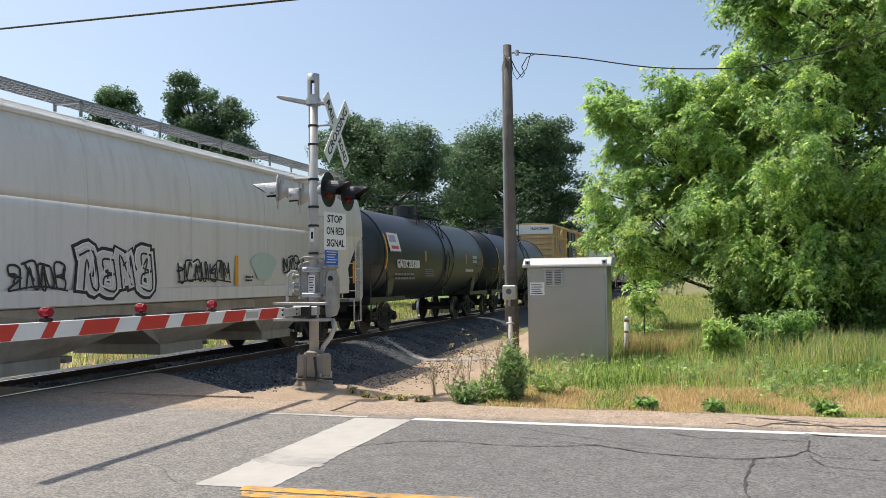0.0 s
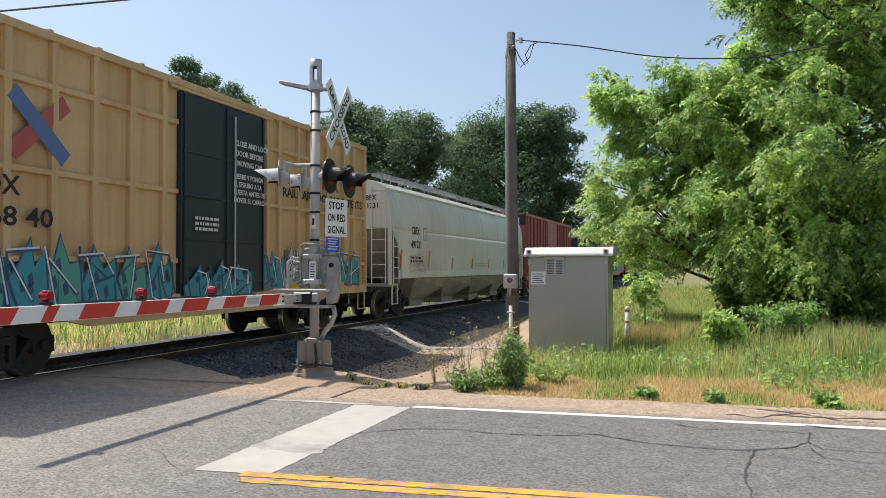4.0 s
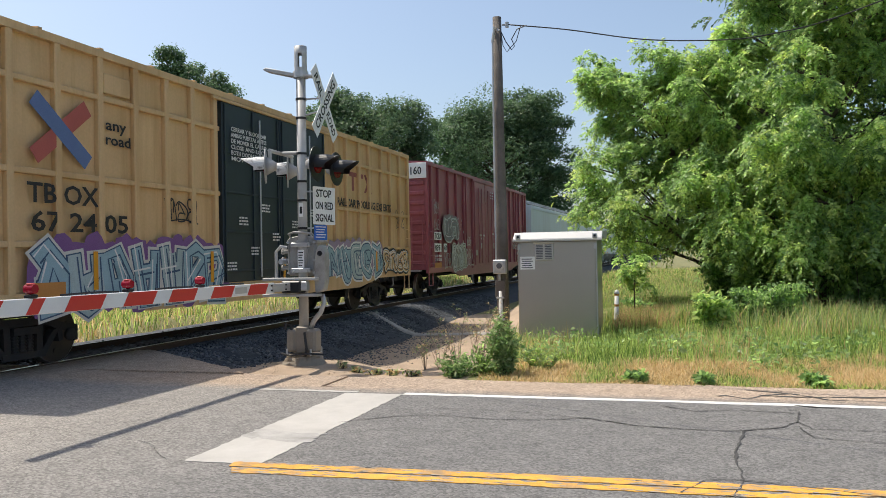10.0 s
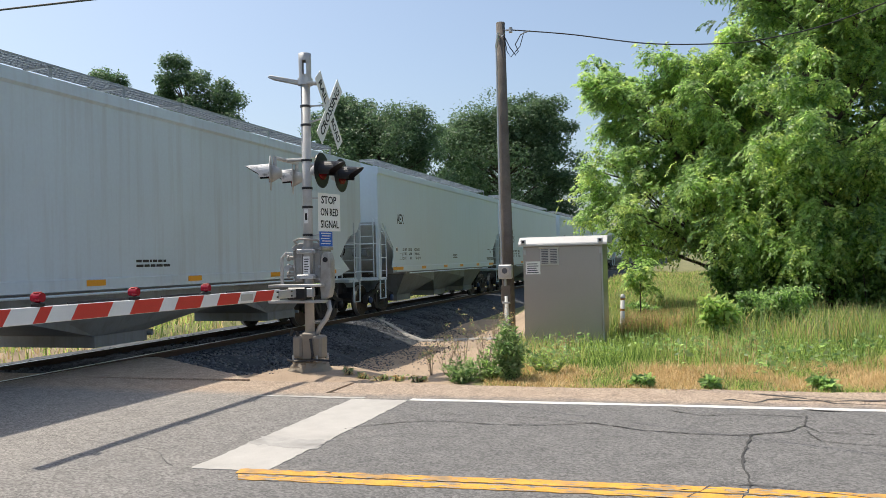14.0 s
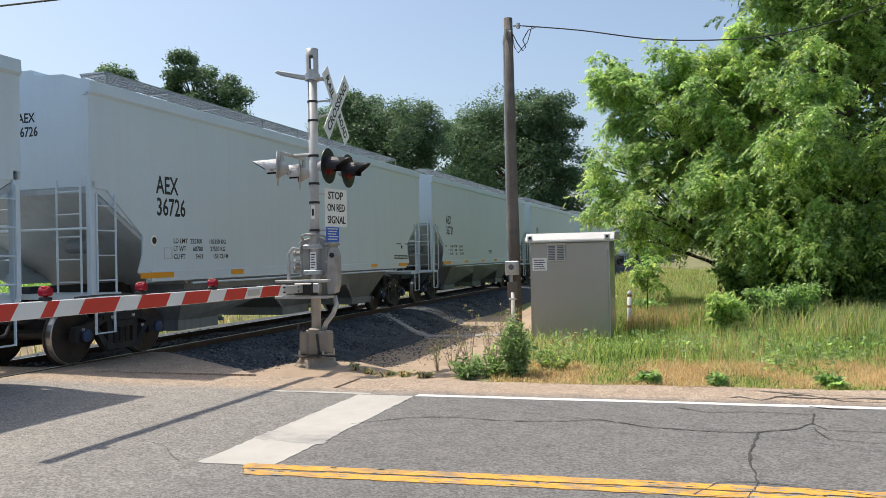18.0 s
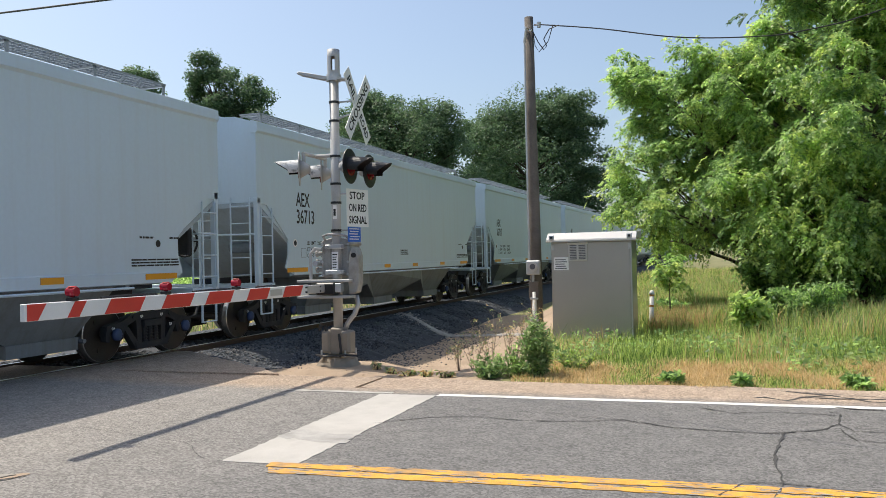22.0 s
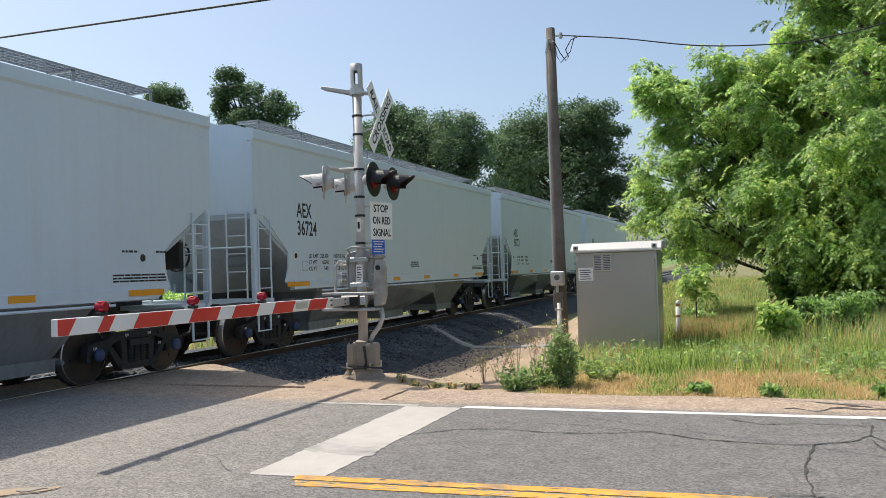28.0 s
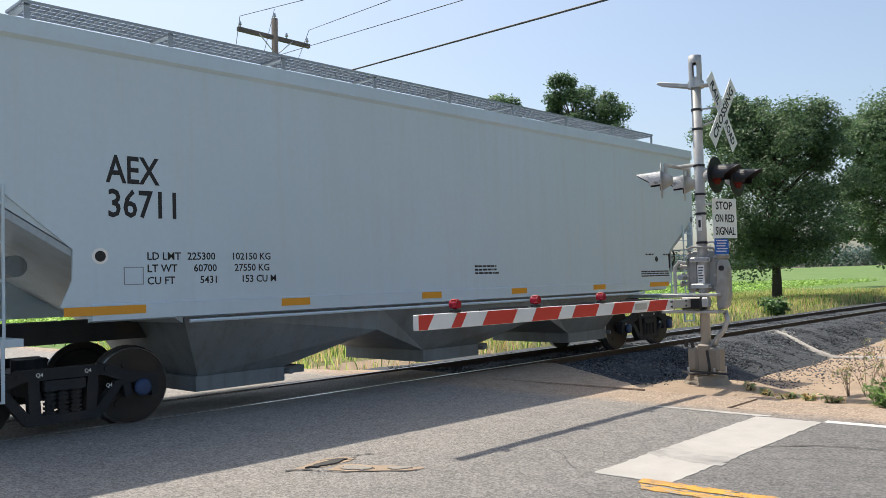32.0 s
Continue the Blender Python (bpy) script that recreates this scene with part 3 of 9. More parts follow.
def paint_wear():
    """Flecks of bare asphalt where the yellow paint has worn off."""
    rnd = random.Random(31)
    bm = bmesh.new()
    for k in range(420):
        x = -0.2 + 8.5 * rnd.random() ** 1.1
        mid = np.interp(x, (-0.3, 2.5, 7.0), (-3.51, -3.385, -3.26))
        y = mid + rnd.choice((-0.085, 0.085)) + rnd.choice((-1, 1)) * rnd.uniform(0.015, 0.068)
        a, b = rnd.uniform(0.012, 0.075), rnd.uniform(0.004, 0.013)
        ring = [(x + a * math.cos(t) * rnd.uniform(0.6, 1.2), y + b * math.sin(t) * rnd.uniform(0.6, 1.3)) for t in (6.283 * i / 8 for i in range(8))]
        prism(bm, ring, "z", 0.0092, 0.0104)
    tagged(new("paint_wear", mesh_of(bm, M["asphalt_old"], "paint_wear")), "flecks of bare asphalt worn through the yellow lines", "road marking", kind="stuff")


paint_wear()


def crack(points, w=0.02, z=0.0102, name="crack"):
    """A wandering dark line: a tar-filled crack, or the pothole's painted edge shadow."""
    pts = []
    for (x0, y0), (x1, y1) in zip(points, points[1:]):
        k = max(2, int(math.dist((x0, y0), (x1, y1)) / 0.06))
        for s in range(k):
            f = s / k
            pts.append((x0 + (x1 - x0) * f, y0 + (y1 - y0) * f))
    pts.append(points[-1])
    pts = [(x + 0.03 * noise.noise((x * 5, y * 5, 9)), y + 0.03 * noise.noise((x * 5, y * 5, 4))) for x, y in pts]
    bm = bmesh.new()
    a, b = [], []
    for i, p in enumerate(pts):
        q, r = pts[min(i + 1, len(pts) - 1)], pts[max(i - 1, 0)]
        d = Vector((q[0] - r[0], q[1] - r[1])).normalized()
        ww = w * random.uniform(0.12, 0.68)
        a.append(bm.verts.new((p[0] - d.y * ww / 2, p[1] + d.x * ww / 2, z)))
        b.append(bm.verts.new((p[0] + d.y * ww / 2, p[1] - d.x * ww / 2, z)))
    for i in range(len(pts) - 1):
        bm.faces.new((a[i], a[i + 1], b[i + 1], b[i]))
    return tagged(new(name, mesh_of(bm, M["crack"], name)), "dark line in the asphalt, tar-filled crack or painted pothole edge shadow", "crack", "road cracks", "structure")


crack([(-0.09, -1.72), (0.35, -1.31), (0.82, -1.19), (1.34, -1.3), (1.84, -1.23), (2.26, -1.07), (2.75, -1.33), (3.35, -1.44), (3.69, -1.38), (4.02, -1.16), (4.19, -0.89), (4.29, -0.35), (4.19, -0.25)], 0.045)
crack([(2.98, -0.28), (3.28, -0.51), (3.67, -0.38), (4.1, -0.39), (4.28, -0.45)], 0.035)
crack([(3.69, -1.38), (3.61, -1.79), (3.53, -2.22), (3.51, -2.46)], 0.06)
crack([(3.51, -2.46), (3.53, -2.77), (3.52, -3.11), (3.4, -3.8)], 0.03)
crack([(4.19, -0.89), (4.28, -1.19), (4.56, -1.18), (4.87, -1.19), (7.0, -1.15)], 0.045)
crack([(4.16, -1.08), (4.22, -1.55), (4.47, -1.64), (4.76, -1.67), (7.0, -1.6)], 0.03)
crack([(3.1, -3.5), (3.2, -3.27), (3.28, -3.14), (3.54, -3.12), (3.82, -3.16), (4.6, -3.4)], 0.03, 0.0112)
crack([(2.26, -1.07), (1.5, -0.85), (0.6, -0.8)], 0.02)
crack([(3.55, 0.5), (3.65, 0.57), (3.84, 0.37), (4.05, 0.64), (4.45, 0.59), (5.33, 0.72), (7, 0.7)], 0.10, 0.0045)
crack([(3.9, 1.0), (4.02, 0.95), (4.36, 0.81), (4.71, 0.46), (5.24, 0.41), (7, 0.42)], 0.09, 0.0045)
crack([(4.05, 0.64), (4.36, 0.81)], 0.08, 0.0045)
crack([(4.3, 0.0), (4.55, -0.06), (4.7, -0.05)], 0.07, 0.0112)
crack([(-1.69, -1.0), (-1.96, -1.46), (-2.27, -2.26), (-2.4, -2.88)], 0.012)
crack([(-2.6, -1.2), (-3.2, -1.15), (-3.4, -1.5)], 0.02, 0.0102)
crack([(-2.9, -2.5), (-1.4, -2.9), (-0.9, -3.4)], 0.012, 0.0102)

# pothole in the approach, a shallow broken patch with loose chips
def pothole():
    """A shallow broken patch: two lifted slabs, ragged edges with painted shadow strokes, crumbs round them."""
    root = thing("pothole", "broken shallow pothole with crumbled asphalt edge", "pothole", kind="structure")
    rnd = random.Random(9)
    for name, ring, z0, z1, m in (
        ("broken_surface", [(-2.85, -4.86), (-2.92, -4.62), (-2.98, -4.40), (-2.90, -4.24), (-2.76, -4.20), (-2.70, -4.36), (-2.72, -4.60)], 0.004, 0.0086, "dirt"),
        ("broken_surface", [(-2.62, -4.66), (-2.66, -4.42), (-2.44, -4.32), (-2.2, -4.20), (-1.98, -4.10), (-1.97, -4.22), (-2.2, -4.42), (-2.36, -4.58)], 0.004, 0.0086, "dirt"),
        ("loose_slab", [(-2.80, -4.74), (-2.84, -4.52), (-2.86, -4.34), (-2.79, -4.28), (-2.73, -4.44), (-2.74, -4.66)], 0.006, 0.021, "crack"),
        ("loose_slab", [(-2.55, -4.58), (-2.58, -4.46), (-2.42, -4.40), (-2.3, -4.38), (-2.34, -4.52)], 0.006, 0.017, "asphalt_old"),
        ("loose_slab", [(-2.24, -4.30), (-2.12, -4.18), (-2.04, -4.18), (-2.14, -4.34)], 0.006, 0.016, "asphalt_old")):
        out = []
        for p, q in zip(ring, ring[1:] + ring[:1]):
            for k in range(5):
                f = k / 5
                out.append((p[0] + (q[0] - p[0]) * f + rnd.uniform(-.015, .015), p[1] + (q[1] - p[1]) * f + rnd.uniform(-.02, .02)))
        bm = bmesh.new()
        prism(bm, out, "z", z0, z1)
        part(name, bm, M[m], root)
    # dark strokes round the slabs, painted for the shadow at their edges
    crack([(-2.86, -4.92), (-2.80, -4.80), (-2.70, -4.76), (-2.6, -4.74)], 0.06, 0.0125)
    crack([(-2.60, -4.70), (-2.42, -4.63), (-2.24, -4.47), (-2.02, -4.30), (-1.95, -4.18)], 0.05, 0.0125)
    crack([(-2.98, -4.22), (-2.84, -4.14), (-2.80, -4.0), (-2.72, -3.92)], 0.04, 0.0125)
    crack([(-2.9, -4.5), (-2.82, -4.34), (-2.74, -4.22)], 0.05, 0.0225)


def road_apron():
    """Asphalt laid past the road's edge along the near rail, with a rounded end."""
    ring = [(-6.40, 1.2), (-6.38, 3.3)] + [(-6.2 + 0.62 * math.sin(a), 3.15 + 0.62 * math.cos(a)) for a in (-0.3, 0.1, 0.5, 0.9)] + [(-5.1, 3.05), (-4.5, 2.6), (-3.9, 2.15), (-3.3, 1.7), (-2.8, 1.25)]
    out = []
    for p, q in zip(ring, ring[1:] + ring[:1]):
        for k in range(4):
            x, y = p[0] + (q[0] - p[0]) * k / 4, p[1] + (q[1] - p[1]) * k / 4
            out.append((x + 0.05 * noise.noise((x * 4, y * 4, 1)), y + (0.06 * noise.noise((x * 4, y * 4, 7)) if y > 1.3 else 0)))
    bm = bmesh.new()
    prism(bm, out, "z", -0.5, 0.031)
    tagged(new("road_apron", mesh_of(bm, M["roadway"], "road_apron")), "worn asphalt apron with rounded end beside the rail", "road", kind="structure")


road_apron()
pothole()

# ---- track ----
def along(outline, ys, dx=0.0, dz=0.0):
    """Sweep an (x, z) outline along the line of the near rail."""
    bm = bmesh.new()
    prev = None
    for y in ys:
        ring = [bm.verts.new((rail_x(y) + dx + p[0], y, rail_z(y) + dz + p[1])) for p in outline]
        if prev:
            for i in range(len(ring)):
                j = (i + 1) % len(ring)
                bm.faces.new((prev[i], prev[j], ring[j], ring[i]))
        else:
            bm.faces.new(ring)
        prev = ring
    bm.faces.new(prev[::-1])
    return bm


track_ys = [-200, -120, -60] + [-30 + 3 * i for i in range(44)] + [108, 120, 135, 150, 170]
track = thing("railway_track", "single railway track of rusty rails on timber ties in grey ballast", "railway track", kind="structure")
RAIL_PROFILE = [(-0.07, -0.17), (0.07, -0.17), (0.07, -0.155), (0.012, -0.135), (0.012, -0.05), (0.036, -0.04), (0.036, -0.004), (-0.036, -0.004), (-0.036, -0.04), (-0.012, -0.05), (-0.012, -0.135), (-0.07, -0.155)]
for gx_ in (0.0, -1.506):
    part("rail", along(RAIL_PROFILE, track_ys, gx_), M["rail"], track, "rusty steel rail")
    part("rail_head", along([(-0.030, -0.004), (0.030, -0.004), (0.028, 0.0), (-0.028, 0.0)], track_ys, gx_), M["rail_top"], track, "bright worn running surface of the rail")
tie_me = mesh_of(bbox(-1.3, -0.115, -0.175, 1.3, 0.115, -0.01, 0.015), M["tie"], "tie")
for i in range(150):
    y = 1.9 + 0.52 * i
    part("tie", tie_me, None, track, at=pose(mid_x(y) + random.uniform(-0.03, 0.03), y, rail_z(y) - 0.16, 0, 0, random.uniform(-1, 1)))


BED = [(-5.6, -0.62), (-4.8, -0.40), (-3.6, -0.27), (-2.6, -0.15), (-1.9, -0.125), (-1.1, -0.12), (-0.4, -0.12), (0.35, -0.125), (0.8, -0.16), (1.0, -0.21), (1.2, -0.27), (1.4, -0.345), (1.6, -0.42), (2.0, -0.56), (2.7, -0.80)]


def ballast_bed():
    """Heaped stone bed with an uneven foot, from the crossing up the line; and one behind the road."""
    for y0, y1, st in ((1.75, 26, 0.22), (26, 170, 3.0), (-200, -8.3, 6.0)):
        ys = axis_steps([(y0, y1, st)])
        prof = BED
        bm = bmesh.new()
        rows = []
        for y in ys:
            e = smooth(1.75, 3.2, y) if y0 > 0 else 1.0
            row = []
            for k, (px, pz) in enumerate(prof):
                x = rail_x(y) + px * (1.0 if abs(px + 0.75) < 1.5 else (0.75 + 0.25 * e))
                z = rail_z(y) + pz * (0.6 + 0.4 * e) + 0.05 * noise.noise((x * 1.3, y * 1.3, 7.0)) + 0.03 * noise.noise((x * 6, y * 6, 2.0))
                row.append(bm.verts.new((x, y, z)))
            rows.append(row)
        for r0, r1 in zip(rows, rows[1:]):
            for k in range(len(prof) - 1):
                bm.faces.new((r0[k], r0[k + 1], r1[k + 1], r1[k]))
        part("ballast_bed", bm, M["ballast"], track, "grey crushed stone bed", smooth=False)


ballast_bed()

# ---- the train: every car's origin is its leading end on the track's middle, at rail level; y runs towards its tail ----
CARS, AXLES = [], []


def lathe_x(profile, n=28):
    """Turn an (x, radius) outline round the x axis."""
    bm = bmesh.new()
    rings = [[bm.verts.new((x, r * math.cos(a), r * math.sin(a))) for a in (2 * math.pi * k / n for k in range(n))] for x, r in profile]
    for a, b in zip(rings, rings[1:]):
        for k in range(n):
            bm.faces.new((a[k], a[(k + 1) % n], b[(k + 1) % n], b[k]))
    bm.faces.new(rings[0]); bm.faces.new(rings[-1][::-1])
    return bm


def wheelset_mesh():
    prof = [(-0.86, 0.0), (-0.86, 0.10), (-0.80, 0.10), (-0.80, 0.40), (-0.798, 0.442), (-0.79, 0.457), (-0.69, 0.462), (-0.685, 0.485), (-0.655, 0.485), (-0.655, 0.40), (-0.70, 0.37), (-0.71, 0.17), (-0.64, 0.12), (-0.6, 0.08), (0, 0.075)]
    full = prof + [(-x, r) for x, r in prof[::-1][1:]]
    bm = lathe_x([(x, max(r, 0.002)) for x, r in full])
    for side in (-1, 1):
        for k in range(3):
            a = 2.1 * k
            tube(bm, [(side * 0.795, 0.27 * math.cos(a), 0.27 * math.sin(a)), (side * 0.812, 0.27 * math.cos(a), 0.27 * math.sin(a))], 0.045, 8)
    bmesh.ops.recalc_face_normals(bm, faces=bm.faces)
    me = mesh_of(bm, [M["wheel"], M["tread"]], "wheelset")
    for p in me.polygons:
        c = p.center
        if math.hypot(c.y, c.z) > 0.43 and 0.69 < abs(c.x) < 0.81:
            p.material_index = 1
    return me


WHEELSET = wheelset_mesh()


def bogie_mesh():
    """Cast side frames with open windows, spring nests, pedestals and the bolster between them."""
    bm = bmesh.new()
    for s in (-1, 1):
        top = [(-1.10, 0.50), (-1.08, 0.60), (-0.74, 0.66), (-0.46, 0.77), (0.46, 0.77), (0.74, 0.66), (1.08, 0.60), (1.10, 0.50), (0.72, 0.53), (0.42, 0.65), (-0.42, 0.65), (-0.72, 0.53)]
        prism(bm, top, "x", s * 0.93, s * 1.06)
        prism(bm, [(-0.40, 0.17), (0.40, 0.17), (0.42, 0.27), (-0.42, 0.27)], "x", s * 0.92, s * 1.07)
        for d in (-1, 1):
            prism(bm, [(d * 0.70, 0.56), (d * 0.58, 0.56), (d * 0.32, 0.24), (d * 0.40, 0.17)], "x", s * 0.935, s * 1.055)
            prism(bm, [(d * 0.36, 0.26), (d * 0.24, 0.26), (d * 0.26, 0.66), (d * 0.38, 0.66)], "x", s * 0.94, s * 1.05)
            prism(bm, [(d * 1.10, 0.52), (d * 1.10, 0.36), (d * 1.02, 0.34), (d * 1.0, 0.52)], "x", s * 0.94, s * 1.05)
            prism(bm, [(d * 0.76, 0.54), (d * 0.78, 0.38), (d * 0.70, 0.36), (d * 0.66, 0.54)], "x", s * 0.94, s * 1.05)
            tube(bm, [(s * 1.07, d * 0.47, 0.71), (s * 1.085, d * 0.47, 0.71)], 0.035, 8)
        for k in (-0.14, 0.0, 0.14):
            for j in range(5):
                tube(bm, [(s * 1.0, k, 0.275 + 0.05 * j), (s * 1.0, k, 0.30 + 0.05 * j)], 0.068, 10)
            tube(bm, [(s * 1.0, k, 0.27), (s * 1.0, k, 0.54)], 0.05, 8)
        box(bm, min(s * 0.8, s * 1.09), -0.22, 0.53, max(s * 0.8, s * 1.09), 0.22, 0.64)
    box(bm, -0.95, -0.24, 0.42, 0.95, 0.24, 0.66)
    tube(bm, [(0, 0, 0.6), (0, 0, 0.82)], 0.2, 12)
    return mesh_of(bm, M["truck"], "bogie")


BOGIE = bogie_mesh()
CAP = {k: mesh_of(lathe_x([(0, 0.10), (0.05, 0.10), (0.07, 0.07), (0.08, 0.002)], 14), M[k], "bearing_cap", True) for k in ("blue_cap", "truck")}


def bogie(car, yc, cap="truck"):
    b = part("bogie", BOGIE, None, car, "grimy dark cast-steel bogie", at=pose(0, yc, 0))
    for dy in (-0.89, 0.89):
        w = part("wheelset", WHEELSET, None, b, "steel wheelset with bright treads", at=pose(0, dy, 0.457))
        AXLES.append((w, dy))
        for s in (-1, 1):
            part("bearing_cap", CAP[cap], None, b, at=pose(s * 1.06, dy, 0.457, 0, 0, 0 if s > 0 else 180))
    return b


def coupler_mesh():
    bm = bmesh.new()
    box(bm, -0.10, 0.0, 0.74, 0.10, 0.62, 0.96)
    box(bm, -0.20, -0.04, 0.70, 0.17, 0.16, 1.0)
    box(bm, -0.30, 0.62, 0.68, 0.30, 0.95, 1.02)
    tube(bm, [(0.3, 0.5, 0.85), (0.42, 0.2, 0.55), (0.38, -0.05, 0.5)], 0.03, 6)
    return mesh_of(bevel(bm, 0.01), M["truck"], "coupler")


COUPLER = coupler_mesh()


def ends(car, L, gap=0.72, sill=True):
    """Couplers and the stub of the centre sill at both ends."""
    part("coupler", COUPLER, None, car, "rusty knuckle coupler", at=pose(0, -gap, 0))
    part("coupler", COUPLER, None, car, "rusty knuckle coupler", at=pose(0, L + gap, 0, 0, 0, 180))


def ladder(car, x, y0, y1, z0, z1, n, material, r=0.012, axis="y"):
    bm = bmesh.new()
    def at(u, z):
        return (x, u, z) if axis == "y" else (u, x, z)
    for u in (y0, y1):
        tube(bm, [at(u, z0), at(u, z1)], r * 1.4, 6)
    for k in range(n):
        z = z0 + (z1 - z0) * (k + 0.5) / n
        tube(bm, [at(y0, z), at(y1, z)], r, 6)
    return part("ladder", bm, material, car)


def stirrup(car, x, y0, y1, z0, z1, material):
    bm = bmesh.new()
    tube(bm, [(x, y0, z1), (x, y0, z0), (x, y1, z0), (x, y1, z1)], 0.022, 6)
    return part("stirrup_step", bm, material, car)


def bars(car, x, y, z, w, h, rows, material, seed=0, name="fine_stencil"):
    """Small stencilled data too fine to read, as plain bars; y, z the lower corner."""
    rnd = random.Random(seed + int(y * 100))
    bm = bmesh.new()
    rh = h / rows
    for r in range(rows):
        u = y
        while u < y + w * rnd.uniform(0.75, 1.0):
            b = rnd.uniform(0.05, 0.2) * max(0.5, w)
            box(bm, x, u, z + r * rh + rh * 0.2, x + 0.003, min(u + b, y + w), z + r * rh + rh * 0.75)
            u += b + rh * 0.35
    return part(name, bm, material, car, kind="stuff")


def patch(car, x, y0, y1, z0, z1, material, name="patch", t=0.004, bev=0.0):
    return part(name, bbox(x, y0, z0, x + t, y1, z1, bev), material, car)


def blob(bm, pts, x, t, mi):
    n0 = len(bm.faces)
    prism(bm, pts, "x", x, x + t)
    bm.faces.ensure_lookup_table()
    for f in bm.faces[n0:]:
        f.material_index = mi


GLYPHS = (
    (((0.0, 0.0), (0.25, 1.0), (0.75, 1.0), (1.0, 0.05)), ((0.1, 0.45), (0.95, 0.4))),
    (((0.05, 1.0), (0.0, 0.0), (0.9, 0.05), (1.0, 0.42), (0.25, 0.5), (0.9, 0.62), (0.8, 1.0), (0.05, 0.98)),),
    (((1.0, 0.8), (0.5, 1.0), (0.0, 0.62), (0.08, 0.1), (0.85, 0.02), (1.0, 0.4), (0.5, 0.42)),),
    (((0.0, 0.05), (0.1, 1.0), (0.5, 0.35), (0.9, 1.0), (1.0, 0.0)),),
    (((0.1, 0.0), (0.0, 0.9), (0.9, 1.0), (0.92, 0.58), (0.2, 0.5), (1.0, 0.0)),),
    (((1.0, 0.95), (0.15, 1.0), (0.05, 0.6), (0.9, 0.45), (0.95, 0.05), (0.0, 0.05)),),
    (((0.0, 1.0), (0.05, 0.1), (0.5, 0.0), (0.95, 0.1), (1.0, 1.0)),),
)


def scramble(rnd):
    """A stroke shape turned, mirrored and bent, so that it is no letter."""
    g = GLYPHS[rnd.randrange(len(GLYPHS))]
    kind = rnd.randrange(3)
    f = ((lambda p, q: (1 - p, q)), (lambda p, q: (q, 1 - p)), (lambda p, q: (p, 1 - q)))[kind]
    out = []
    for s in g:
        s = [f(p, q) for p, q in s]
        out.append(tuple((p + 0.16 * math.sin(4.4 * q + kind), q) for p, q in s))
    return out + [((rnd.random(), rnd.uniform(0.1, 0.4)), (rnd.random(), rnd.uniform(0.6, 1.0)), (rnd.random(), rnd.uniform(0.3, 0.7)))]


def flow(pts, steps=5):
    """A smooth line through points."""
    P = [Vector(p) for p in pts]
    Q = [P[0] * 2 - P[1]] + P + [P[-1] * 2 - P[-2]]
    out = []
    for i in range(1, len(Q) - 2):
        for k in range(steps):
            t = k / steps
            a, b, c, d = Q[i - 1], Q[i], Q[i + 1], Q[i + 2]
            out.append(0.5 * ((2 * b) + (c - a) * t + (2 * a - 5 * b + 4 * c - d) * t * t + (3 * b - a - 3 * c + d) * t ** 3))
    return out + [P[-1]]


def ribbon(bm, pts, w, x, mi=0, grow=0.0):
    """A painted stroke of width w along (y, z) points at depth x; grow lengthens its ends."""
    P = [Vector(p) for p in pts]
    if grow:
        P[0] = P[0] + (P[0] - P[1]).normalized() * grow
        P[-1] = P[-1] + (P[-1] - P[-2]).normalized() * grow
    prev = None
    for i, p in enumerate(P):
        d = P[min(i + 1, len(P) - 1)] - P[max(i - 1, 0)]
        d = d.normalized() if d.length > 1e-6 else Vector((1, 0))
        e = Vector((-d.y, d.x)) * w / 2
        now = (bm.verts.new((x + 0.00002 * i, p.x - e.x, p.y - e.y)), bm.verts.new((x + 0.00002 * i, p.x + e.x, p.y + e.y)))
        if prev:
            bm.faces.new((prev[0], now[0], now[1], prev[1])).material_index = mi
        prev = now


